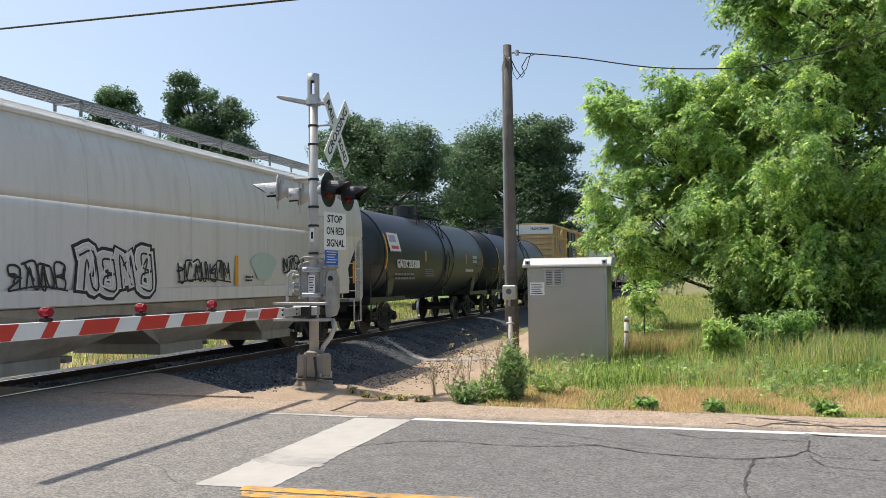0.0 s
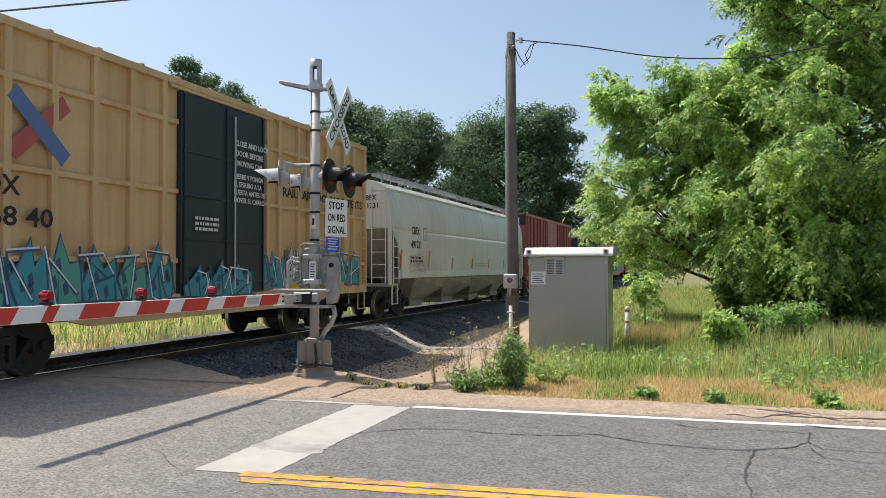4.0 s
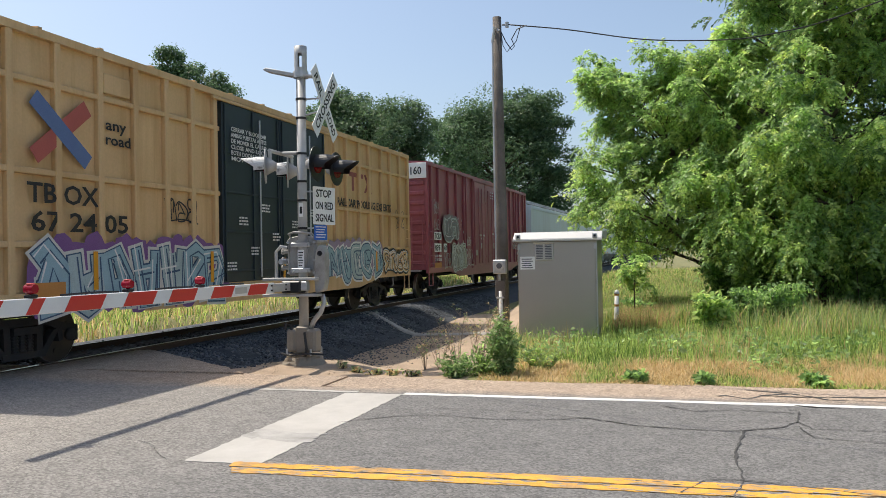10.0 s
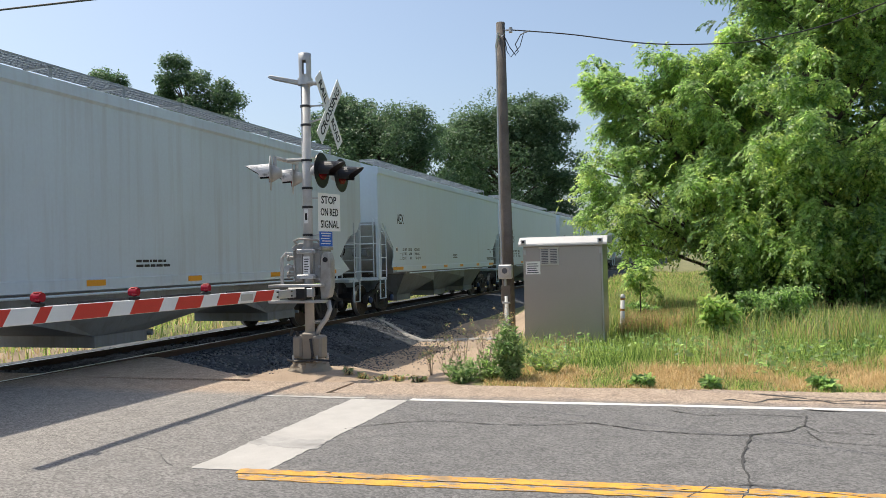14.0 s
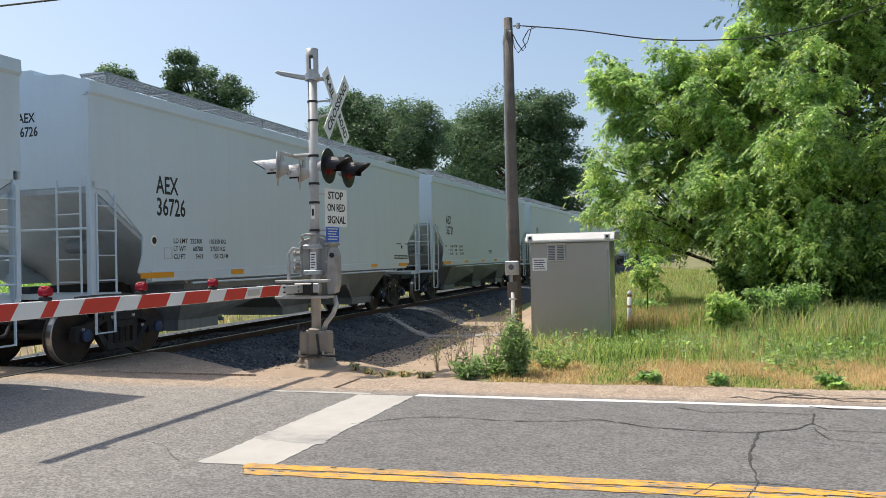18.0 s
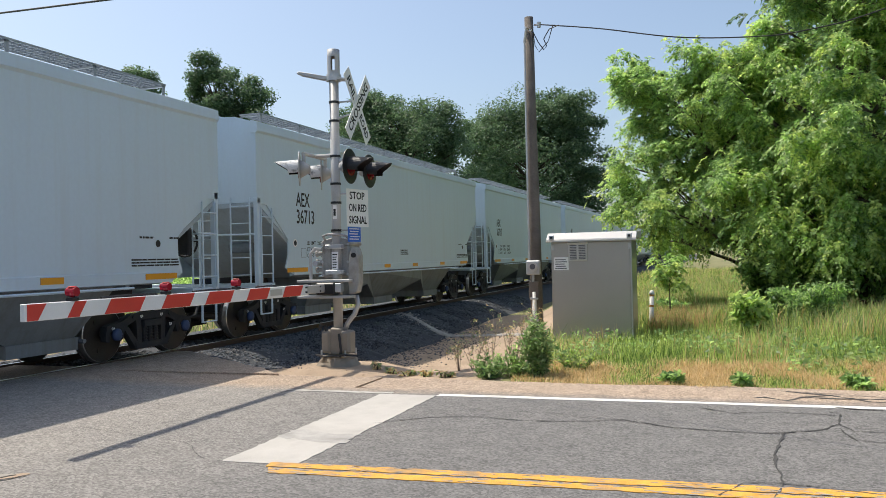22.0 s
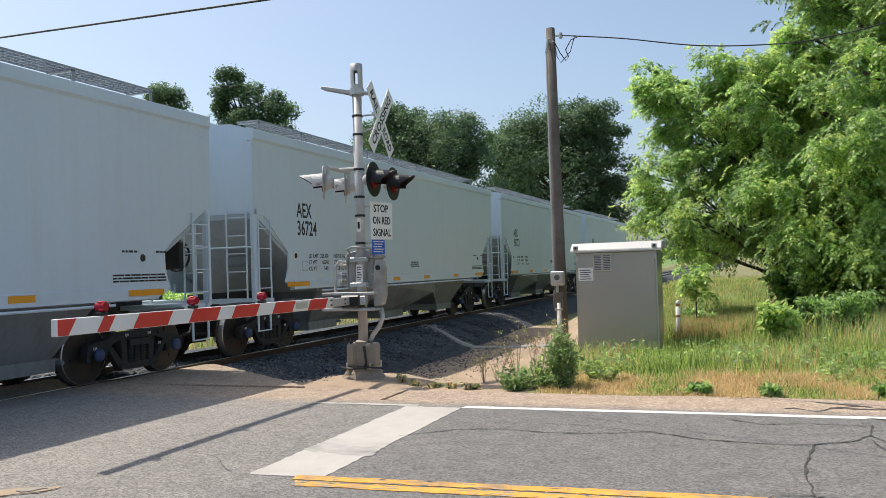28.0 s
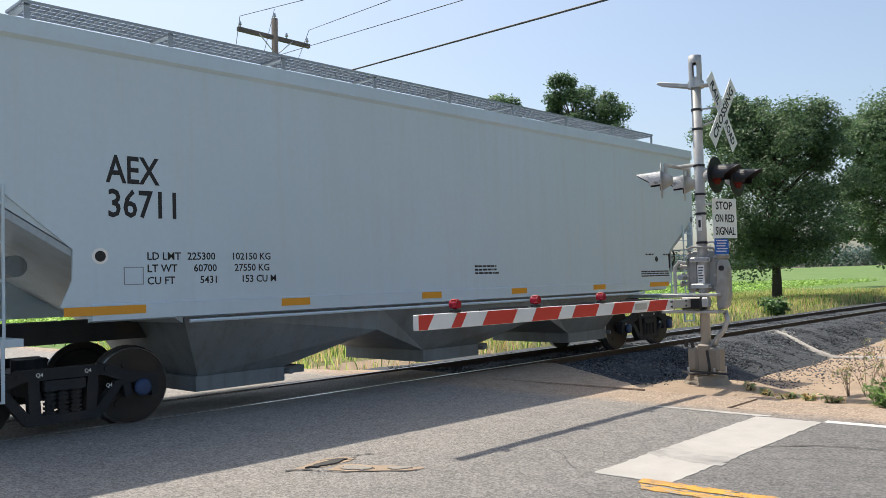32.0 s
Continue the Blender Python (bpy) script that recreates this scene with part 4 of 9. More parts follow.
def graffiti(car, x, y0, y1, z0, z1, fills, n=5, seed=1, style="block", line="sprayblack", haze=None, drops=0, rim=None, shade=None):
    """Sprayed lettering shapes that spell nothing: fat outlined strokes, pale edges, a cloud behind them."""
    rnd = random.Random(seed)
    bm = bmesh.new()
    mats = [M[line]] + [M[f] for f in fills] + [M["letter_white"]] + ([M[haze]] if haze else [])
    outer = 0
    if rim:
        mats.append(M[rim])
        outer = len(mats) - 1
    low = 0
    if shade:
        mats.append(M[shade])
        low = len(mats) - 1
    white = len(fills) + 1
    if haze:
        for k in range(n * 2):
            c, r = y0 + (y1 - y0) * (k + 0.5) / (n * 2), (y1 - y0) / n * rnd.uniform(0.45, 0.62)
            m, q = (z0 + z1) / 2 + rnd.uniform(0.0, 0.12), (z1 - z0) * rnd.uniform(0.44, 0.56)
            blob(bm, [(c + r * math.cos(t) * rnd.uniform(0.85, 1.1), max(z0, m + q * math.sin(t) * rnd.uniform(0.9, 1.08))) for t in (2 * math.pi * i / 18 for i in range(18))], x, 0.001 + 0.0001 * k, white + 1)
    for k in range(drops):
        c, m, r = y0 - rnd.random() ** 0.8 * 0.2 + (y1 - y0 + 1.1) * rnd.uniform(0.55, 1.0), z0 + (z1 - z0) * rnd.uniform(0.1, 1.35), rnd.uniform(0.012, 0.065)
        blob(bm, [(c + r * 0.8 * math.cos(t), m + r * 1.3 * math.sin(t)) for t in (2 * math.pi * i / 9 for i in range(9))], x, 0.0032, white + 1 if haze else white)
    w = (y1 - y0) / n
    for k in range(n):
        g = scramble(rnd)
        lean, hh = rnd.uniform(-0.1, 0.1) * w, (z1 - z0) * rnd.uniform(0.86, 1.04)
        fat = min(w * 0.40, hh * 0.30) * rnd.uniform(0.9, 1.1)
        mi = 1 + k % len(fills)
        dx = x + 0.0032 + 0.0009 * (k % 3)
        if style == "jag":
            tip = rnd.uniform(0.2, 0.8)
            ring = [(0.02, 0), (-0.08, 0.45), (tip * 0.5, 0.75), (tip, 1.12), (0.5 + tip * 0.35, 0.7), (1.0, rnd.uniform(0.75, 1.0)), (1.06, 0.4), (0.95, 0.0), (0.5, 0.08)]
            ring = [(y0 + w * (k + p), z0 + hh * q) for p, q in ring]
            c = (y0 + w * (k + 0.5), z0 + hh * 0.45)
            blob(bm, ring, x, dx - x, outer)
            blob(bm, [(c[0] + (p - c[0]) * 0.9, c[1] + (q - c[1]) * 0.92) for p, q in ring], x, dx - x + 0.0005, mi)
            if shade:
                blob(bm, [(c[0] + (p - c[0]) * 0.9, c[1] + (min(q, z0 + hh * (0.30 + 0.05 * math.sin(9 * p))) - c[1]) * 0.92) for p, q in ring], x, dx - x + 0.0012, low)
            for _ in range(3):
                u, v = rnd.uniform(0.15, 0.85), rnd.uniform(0.15, 0.6)
                blob(bm, [(y0 + w * (k + u + a), z0 + hh * (v + b)) for a, b in ((0, 0), (0.12, 0.05), (0.06, 0.22), (-0.05, 0.16))], x, dx - x + 0.0016, 0)
            fat *= 0.45
        for stroke in g:
            pts = [(y0 + w * k + fat * 0.4 + (w - fat * 0.7) * p + lean * q, z0 + fat * 0.5 + (hh - fat) * q) for p, q in stroke]
            if style == "round":
                pts = flow(pts, 4)
            if style != "jag":
                ribbon(bm, pts, fat + 0.14, dx, outer, 0.07)
                ribbon(bm, pts, fat + 0.03, dx + 0.003, 0 if rim else white, 0.02)
                ribbon(bm, pts, fat - 0.03, dx + 0.006, mi)
                ribbon(bm, [(p[0] + fat * 0.22, p[1] - fat * 0.12) for p in pts], 0.035, dx + 0.009, 0)
            else:
                ribbon(bm, pts, 0.055, dx + 0.003, 0)
            ribbon(bm, [(p[0] - fat * 0.2, p[1] + fat * 0.18) for p in pts[: max(2, len(pts) // 2)]], 0.03, dx + 0.0115, white)
    me = mesh_of(bm, mats, "graffiti", recalc=False)
    return part("graffiti", me, None, car, "sprayed graffiti lettering")


def tag(car, x, y0, y1, z0, z1, material, seed=1, w=0.035):
    """A quick sprayed scrawl in one line width."""
    rnd = random.Random(seed)
    bm = bmesh.new()
    n = max(3, int((y1 - y0) / ((z1 - z0) * 0.6)))
    c = (y1 - y0) / n
    for k in range(n):
        hh = (z1 - z0) * rnd.uniform(0.75, 1.0)
        for stroke in scramble(rnd):
            ribbon(bm, flow([(y0 + c * k + c * 0.85 * p + rnd.uniform(-.06, .06) * c, z0 + hh * q) for p, q in stroke], 4), w, x + 0.003 + 0.0003 * (k % 3))
    ribbon(bm, flow([(y0, z0 - 0.02), ((y0 + y1) / 2, z0 + 0.04), (y1, z0 - 0.03)], 5), w * 0.8, x + 0.0045)
    return part("graffiti_tag", mesh_of(bm, material, "graffiti_tag", recalc=False), None, car, "sprayed scrawl")


def grating(car, x0, x1, y0, y1, z, posts, material, step=0.11):
    bm = bmesh.new()
    for k in range(5):
        x = x0 + (x1 - x0) * k / 4
        box(bm, x - 0.007, y0, z - 0.035, x + 0.007, y1, z)
    for k in range(int((y1 - y0) / step) + 1):
        y = y0 + k * step
        box(bm, x0, y - 0.006, z - 0.03, x1, y + 0.006, z - 0.004)
    ob = part("running_board", bm, material, car, "open steel grating running board")
    k = max(2, round((y1 - y0) / posts))
    for i in range(k + 1):
        bm = bmesh.new()
        y = y0 + 0.05 + (y1 - y0 - 0.1) * i / k
        box(bm, x0, y - 0.03, z - 0.26, x0 + 0.02, y + 0.03, z - 0.03)
        box(bm, x1 - 0.02, y - 0.03, z - 0.28, x1, y + 0.03, z - 0.03)
        box(bm, x0, y - 0.03, z - 0.06, x1, y + 0.03, z - 0.036)
        part("running_board_bracket", bm, material, car)
    return ob


def register(root, L, R):
    CARS.append((root, L, R))
    return root


def hopper_underside(car, L, low, centers, bottom=0.36, top=1.27, half=0.62, joint=0.92):
    """Sloping outlet bays below the sill, with their gates, over the open space between the bogies."""
    y0, y1 = 2.55, L - 2.55
    for i, c in enumerate(centers):
        a = y0 if i == 0 else (centers[i - 1] + c) / 2
        b = y1 if i == len(centers) - 1 else (centers[i + 1] + c) / 2
        bm = bmesh.new()
        za = top if i == 0 else joint
        zb = top if i == len(centers) - 1 else joint
        v = []
        for s in (-1, 1):
            v.append([bm.verts.new(p) for p in ((s * 1.44, a, top), (s * 1.44, b, top), (s * 1.40, b, zb - 0.001), (s * 0.95, c + half, bottom + 0.12), (s * 0.95, c - half, bottom + 0.12), (s * 1.40, a, za - 0.001))])
        k = len(v[0])
        for q in range(k):
            bm.faces.new((v[0][q], v[0][(q + 1) % k], v[1][(q + 1) % k], v[1][q]))
        bm.faces.new(v[0]); bm.faces.new(v[1][::-1])
        # on covered hoppers low is body paint darkened for grime and underside shade
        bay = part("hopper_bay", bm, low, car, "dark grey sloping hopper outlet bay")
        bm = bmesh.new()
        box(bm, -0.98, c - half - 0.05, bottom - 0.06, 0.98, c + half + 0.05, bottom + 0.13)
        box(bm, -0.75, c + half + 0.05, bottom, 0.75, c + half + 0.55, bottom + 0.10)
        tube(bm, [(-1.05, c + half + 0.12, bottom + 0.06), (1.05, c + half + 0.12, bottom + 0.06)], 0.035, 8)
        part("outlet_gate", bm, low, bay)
    bm = bmesh.new()
    box(bm, -0.18, 0.2, 0.98, 0.18, L - 0.2, 1.25)
    part("centre_sill", bm, M["truck"], car)


def flat_hopper(name, label, L, body, low, eave=4.45, cut=None, marks=True, centers=None, bogie_in=1.32, cap="blue_cap"):
    """A flat-sided covered hopper: side sheets with cut-away lower corners, sloping end sheets, hatch roof and gratings."""
    car = thing(name, label, "freight car", group="freight cars of the train")
    sill, X = 1.30, 1.56
    cut = cut or [(0.38, 2.76), (1.23, 2.05), (1.22, 1.72), (1.10, 1.44)]
    side = [(0.0, eave - 0.2), (0.0, 2.78)] + cut + [(1.40, sill)] + [(L - 1.40, sill)] + [(L - y, z) for y, z in cut[::-1]] + [(L, 2.78), (L, eave - 0.2)]
    for s in (1, -1):
        bm = bmesh.new()
        prism(bm, side, "x", s * (X - 0.03), s * X)
        sh = part("side_sheet", bm, body, car)
        bm = bmesh.new()
        prism(bm, [(s * X, eave - 0.24), (s * (X + 0.045), eave - 0.20), (s * (X + 0.03), eave - 0.02), (s * (X - 0.12), eave + 0.03), (s * (X - 0.12), eave - 0.24)], "y", 0.0, L)
        part("top_chord", bm, body, sh)
        bm = bmesh.new()
        prism(bm, [(s * X, sill + 0.16), (s * (X + 0.02), sill + 0.15), (s * (X + 0.02), sill - 0.02), (s * (X - 0.1), sill - 0.04), (s * (X - 0.1), sill + 0.16)], "y", 1.42, L - 1.42)
        part("side_sill", bm, body, sh)
        # corner posts and end platforms
        for y in (0.02, L - 0.14):
            part("corner_post", bbox(s * X - (0.10 if s > 0 else 0.0), y, 1.10, s * X + (0.0 if s > 0 else 0.10), y + 0.12, 2.9, 0.01), body, car)
        bm = bmesh.new()
        tube(bm, [(s * (X + 0.03), 2.55, 1.22), (s * (X + 0.03), L - 2.4, 1.22)], 0.022, 6)
        part("air_pipe", bm, body, car)
    core = [(0.05, eave - 0.1), (0.05, 2.80), (2.5, 1.28), (L - 2.5, 1.28), (L - 0.05, 2.80), (L - 0.05, eave - 0.1)]
    bm = bmesh.new()
    prism(bm, core, "x", -(X - 0.031), X - 0.031)
    part("hopper_body", bm, body, car, "hopper body")
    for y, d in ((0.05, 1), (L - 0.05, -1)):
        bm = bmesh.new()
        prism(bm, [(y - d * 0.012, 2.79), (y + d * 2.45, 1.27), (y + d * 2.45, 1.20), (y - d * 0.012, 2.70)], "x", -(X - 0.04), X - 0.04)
        part("end_slope_sheet", bm, M["slope_grey"], car, "sloping end sheet, grey for grime and recess shade")
    bm = bmesh.new()
    prism(bm, [(-X + 0.1, eave), (-1.05, eave + 0.12), (-0.45, eave + 0.15), (-0.42, eave + 0.24), (0.42, eave + 0.24), (0.45, eave + 0.15), (1.05, eave + 0.12), (X - 0.1, eave), (X - 0.1, eave - 0.12), (-X + 0.1, eave - 0.12)], "y", 0.06, L - 0.06)
    part("roof", bm, body, car)
    for s in (1, -1):
        grating(car, min(s * 0.62, s * 1.12), max(s * 0.62, s * 1.12), 0.9, L - 0.9, eave + 0.34, 1.65, M["walk"])
    for y0 in (0.0, L - 0.75):
        bm = bmesh.new()
        box(bm, -1.5, y0, 1.06, 1.5, y0 + 0.75, 1.14)
        part("end_platform", bm, body, car)
    for s in (1, -1):
        for y, d in ((0.12, 1), (L - 0.12, -1)):
            ladder(car, s * (X + 0.02), y, y + d * 0.42, 1.15, 2.70, 4, body)
            stirrup(car, s * (X - 0.02), y, y + d * 0.42, 0.52, 1.12, body)
    for y in (-0.02, L + 0.02):
        ladder(car, y, 0.95, 1.40, 1.15, 2.9, 5, body, axis="x")
        bm = bmesh.new()
        tube(bm, [(-1.5, y, 2.15), (1.5, y, 2.15)], 0.02, 6)
        tube(bm, [(0.2, y, 1.1), (0.2, y, 2.8)], 0.03, 6)
        part("end_rail", bm, body, car)
    bm = bmesh.new()
    bmesh.ops.create_cone(bm, segments=16, radius1=0.12, radius2=0.12, depth=0.5, cap_ends=True, matrix=pose(0.6, 0.9, 1.9, 0, 90, 0))
    part("air_reservoir", bm, M["low_grey"], car)
    bm = bmesh.new()
    R_ = 0.28
    tube(bm, [(0.75 + R_ * math.cos(a), L + 0.06, 2.0 + R_ * math.sin(a)) for a in (2 * math.pi * k / 20 for k in range(21))], 0.022, 6)
    for k in range(5):
        a = 2 * math.pi * k / 5
        tube(bm, [(0.75, L + 0.03, 2.0), (0.75 + R_ * math.cos(a), L + 0.06, 2.0 + R_ * math.sin(a))], 0.012, 5)
    part("brake_wheel", bm, M["truck"], car, "dark spoked brake wheel")
    part("brake_box", bbox(0.55, L - 0.12, 1.75, 0.95, L + 0.02, 2.25, 0.02), M["truck"], car)
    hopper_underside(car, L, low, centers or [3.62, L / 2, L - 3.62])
    bogie(car, bogie_in, cap)
    bogie(car, L - bogie_in, cap)
    ends(car, L)
    if marks:
        for y, w in ((1.12, 0.9), (3.85, 0.45), (6.4, 0.42), (8.55, 0.42), (11.05, 0.42), (13.2, 0.8)):
            patch(car, X + 0.022, y * L / 15.3, y * L / 15.3 + w, 1.34, 1.435, M["yellow_refl"], "reflector")
    return car


# hopper paint greyed for dirt and for the shade inside the end recess
M["slope_grey"] = mat("slope_sheet_grime_and_shade", (0.38, 0.45, 0.50), 0.55, var=0.12, scale=1.5, fine=25, bump=0.05, dark=(0.28, 0.28, 0.28), patch=0.5, streak=0.50)
# body paints darkened for grime and for the shade below the sill
M["low_grey"] = mat("hopper_paint_grime_and_shade", (0.205, 0.238, 0.262), 0.6, var=0.12, scale=1.5, fine=25, bump=0.05, dark=(0.12, 0.11, 0.10), patch=0.5, streak=0.60)
M["low_cream"] = mat("grimy_shaded_cream_paint", (0.36, 0.35, 0.31), 0.65, var=0.12, scale=1.5, fine=25, bump=0.05, dark=(0.20, 0.175, 0.14), patch=0.6, streak=0.60)
AEX_LABEL = "pale blue-grey covered hopper car with grated roof walks"


def hopper_stencils(car, L, X):
    """Fine data, seal and boxes common to the pale hoppers."""
    bm = bmesh.new()
    tube(bm, [(X, 1.52, 1.98), (X + 0.004, 1.52, 1.98)], 0.09, 16)
    part("round_emblem", bm, M["white"], car, "small round emblem")
    bm = bmesh.new()
    tube(bm, [(X + 0.003, 1.52, 1.98), (X + 0.006, 1.52, 1.98)], 0.06, 14)
    part("emblem_disc", bm, M["letter"], car)
    bars(car, X, 7.65, 1.68, 0.6, 0.17, 3, M["letter"], 3)
    bars(car, X, L - 2.4, 1.55, 1.2, 0.14, 3, M["letter"], 4)
    bars(car, X, L - 2.2, 2.0, 0.35, 0.06, 1, M["letter"], 5)
    bars(car, X, L - 1.45, 2.0, 0.3, 0.06, 1, M["letter"], 6)
    bm = bmesh.new()
    tube(bm, [(X, L - 1.75, 1.93), (X + 0.004, L - 1.75, 1.93)], 0.06, 12)
    part("round_emblem", bm, M["letter"], car)
    for a, b, c, d in ((1.78, 1.79, 1.66, 1.86), (2.0, 2.01, 1.66, 1.86), (1.78, 2.01, 1.66, 1.668), (1.78, 2.01, 1.852, 1.86)):
        patch(car, X, a, b, c, d, M["low_grey"], "stencil_box", 0.002)


def aex(i, number):
    L = 15.307
    if not hasattr(aex, "first"):
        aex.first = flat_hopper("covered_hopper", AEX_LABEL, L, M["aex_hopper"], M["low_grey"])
        hopper_stencils(aex.first, L, 1.56)
        X = 1.56
        text_on_side(aex.first, "AEX", X, 1.60, 2.80, 0.30, M["letter"], 0.62, "reporting_mark")
        for z, a, b, c in ((1.94, ("LD LMT", 2.05), ("225300", 2.55), ("102150 KG", 3.14)), (1.80, ("LT WT", 2.05), ("60700", 2.63), ("27550 KG", 3.18)), (1.66, ("CU FT", 2.05), ("5431", 2.71), ("153 CU M", 3.27))):
            for word, y in (a, b, c):
                text_on_side(aex.first, word, X, y, z, 0.085, M["letter"], None, "data_lettering")
        for b_ in [c_ for c_ in aex.first.children if c_.name.startswith("bogie")]:
            for y, z in ((-0.98, 0.535), (-0.30, 0.69), (0.22, 0.69), (0.46, 0.50), (-0.10, 0.195)):
                text_on_side(b_, "Q4", 1.063, y, z, 0.045, M["letter_white"], 0.075, "stencil_lettering")
        text_front(aex.first, "AEX", 0.15, 0.049, 3.86, 0.15, M["letter"], 0.34, "reporting_mark")
        car = aex.first
    else:
        car = copy_thing(aex.first, Matrix())
    if number:
        aex.later.append((car, number))
    D = 219.146 + 16.626 * (i - 13) + (0.35 if i == 10 else 0.0)
    return register(car, D, D + L)


aex.later = []
numbers = {11: "36725", 12: "36726", 13: "36731", 14: "36709", 15: "36713", 16: "36717", 17: "36716", 19: "36724", 20: "36723", 21: "36711"}


def make_aex_cars():
    aex.first = None
    del aex.first
    for i in range(10, 22):
        aex(i, numbers.get(i, ""))
    for car, number in aex.later:
        text_on_side(car, number, 1.56, 1.60, 2.42, 0.30, M["letter"], 0.82, "car_number")
        text_front(car, number, 0.10, 0.049, 3.64, 0.15, M["letter"], 0.44, "car_number")
    # axles of the copies
    AXLES.clear()


M["seam"] = mat("dirty_weld_seam", (0.60, 0.595, 0.55), 0.7, var=0.3, scale=3)


def round_off(me):
    """Smooth the long swelling sides, keep the flat ends crisp."""
    for p in me.polygons:
        p.use_smooth = abs(p.normal.y) < 0.5 and abs(p.normal.z) < 0.985


def round_hopper(name, label, L, R, body, low, eave=4.22, cream=True):
    """A covered hopper with rounded sides: swelling section, round eaves, raised grated walk on posts."""
    ln = R - L
    car = thing(name, label, "freight car", group="freight cars of the train")
    X = 1.58
    bulge = lambda z: (X * (1 - (abs(z - 2.5) / 2.67) ** 3.5), z)
    right = [bulge(2.826 + 1.334 * k / 11) for k in range(12)] + [(1.16, 4.24), (0.95, 4.31), (0.7, 4.35), (0.4, 4.37)]
    bm = bmesh.new()
    prism(bm, right + [(-x, z) for x, z in right[::-1]], "y", 0.0, ln)
    up = part("upper_body", bm, body, car)
    round_off(up.data)
    bm = bmesh.new()
    low_half = [bulge(1.32 + 1.507 * k / 12) for k in range(13)]
    prism(bm, low_half + [(-x, z) for x, z in low_half[::-1]], "y", 2.45, ln - 2.45)
    round_off(part("lower_body", bm, body, car).data)
    for s in (1, -1):
        for y, d in ((0.0, 1), (ln, -1)):
            bm = bmesh.new()
            prism(bm, [(y + d * 0.10, 2.83), (y + d * 2.46, 2.83), (y + d * 2.46, 1.4), (y + d * 0.95, 1.4), (y + d * 0.90, 1.6), (y + d * 0.98, 1.95), (y + d * 0.5, 2.5)], "x", s * (X - 0.05), s * (X - 0.005))
            part("corner_sheet", bm, body, car)
        bm = bmesh.new()
        prism(bm, [(s * 1.47, 1.55), (s * 1.585, 1.53), (s * 1.585, 1.30), (s * 1.47, 1.28)], "y", 0.95, ln - 0.95)
        part("side_sill", bm, body, car)
        for y in (0.0, ln - 0.14):
            part("corner_post", bbox(min(s * 1.46, s * 1.56), y, 1.10, max(s * 1.46, s * 1.56), y + 0.14, 2.9, 0.01), body, car)
        bm = bmesh.new()
        prism(bm, [(s * 1.33, 4.02), (s * 1.40, 4.03), (s * 1.41, 4.08), (s * 1.30, 4.15)], "y", 0.0, ln)
        part("top_chord", bm, body, car)
        grating(car, min(s * 0.62, s * 1.15), max(s * 0.62, s * 1.15), 0.3, ln - 0.3, 4.56, 2.1, M["walk"])
    bm = bmesh.new()
    prism(bm, [(0.05, 2.83), (2.5, 1.30), (ln - 2.5, 1.30), (ln - 0.05, 2.83)], "x", -1.45, 1.45)
    part("end_slope_sheet", bm, low, car, "grimy sloping end sheet")
    for y0 in (0.0, ln - 0.75):
        part("end_platform", bbox(-1.5, y0, 1.06, 1.5, y0 + 0.75, 1.14, 0), low, car)
    for s in (1, -1):
        for y, d in ((0.12, 1), (ln - 0.12, -1)):
            ladder(car, s * (X + 0.03), y, y + d * 0.45, 1.15, 2.75, 5, body)
            stirrup(car, s * (X - 0.02), y, y + d * 0.45, 0.52, 1.12, body)
    for y in (-0.02, ln + 0.02):
        ladder(car, y, 0.95, 1.40, 1.15, 4.2, 8, body, axis="x")
    for k in range(1, 7):
        y = ln * k / 7
        bm = bmesh.new()
        zs = [1.5 + 2.5 * q / 16 for q in range(17)]
        tube(bm, [(bulge(z)[0] - 0.002, y, z) for z in zs], 0.009, 5)
        part("seam", bm, M["seam"], car, "dirty weld seam")
    hopper_underside(car, ln, low, [3.8, ln / 2 - 1.9, ln / 2 + 1.9, ln - 3.8] if ln > 18.5 else [4.0, ln / 2, ln - 4.0])
    bogie(car, 1.9)
    bogie(car, ln - 1.9)
    ends(car, ln)
    return register(car, L, R)


def leading_grey_hopper():
    car = round_hopper("covered_hopper", "off-white covered hopper car with black sprayed tags", -7.2, 11.5, M["grey_hopper"], M["low_cream"])
    X = 1.585
    for y in (3.0, 6.0, 9.15, 12.15, 15.38, 18.0):
        patch(car, X, y, y + 0.12, 1.55, 2.15, M["yellow_refl"], "reflector")
    graffiti(car, X, 7.75, 9.55, 1.45, 2.2, ["spray_pale"], 4, 5, "round")
    tag(car, X, 6.5, 7.6, 1.55, 1.95, M["sprayblack"], 3)
    tag(car, X, 10.25, 12.0, 1.65, 2.05, M["sprayblack"], 4)
    tag(car, X, 14.15, 15.2, 1.83, 2.22, M["sprayblack"], 8, 0.04)
    tag(car, X, 15.6, 16.6, 1.7, 2.13, M["sprayblack"], 9, 0.03)
    blob_bm = bmesh.new()
    prism(blob_bm, [(13.3 + 0.5 * math.cos(a) * (1 + 0.2 * math.sin(3 * a)), 1.95 + 0.3 * math.sin(a)) for a in (2 * math.pi * k / 18 for k in range(18))], "x", X, X + 0.003)
    part("paint_patch", blob_bm, mat("pale_green_patch", (0.42, 0.55, 0.48), 0.6), car)
    bars(car, X, 12.55, 1.62, 0.28, 0.14, 2, M["letter"], 2)


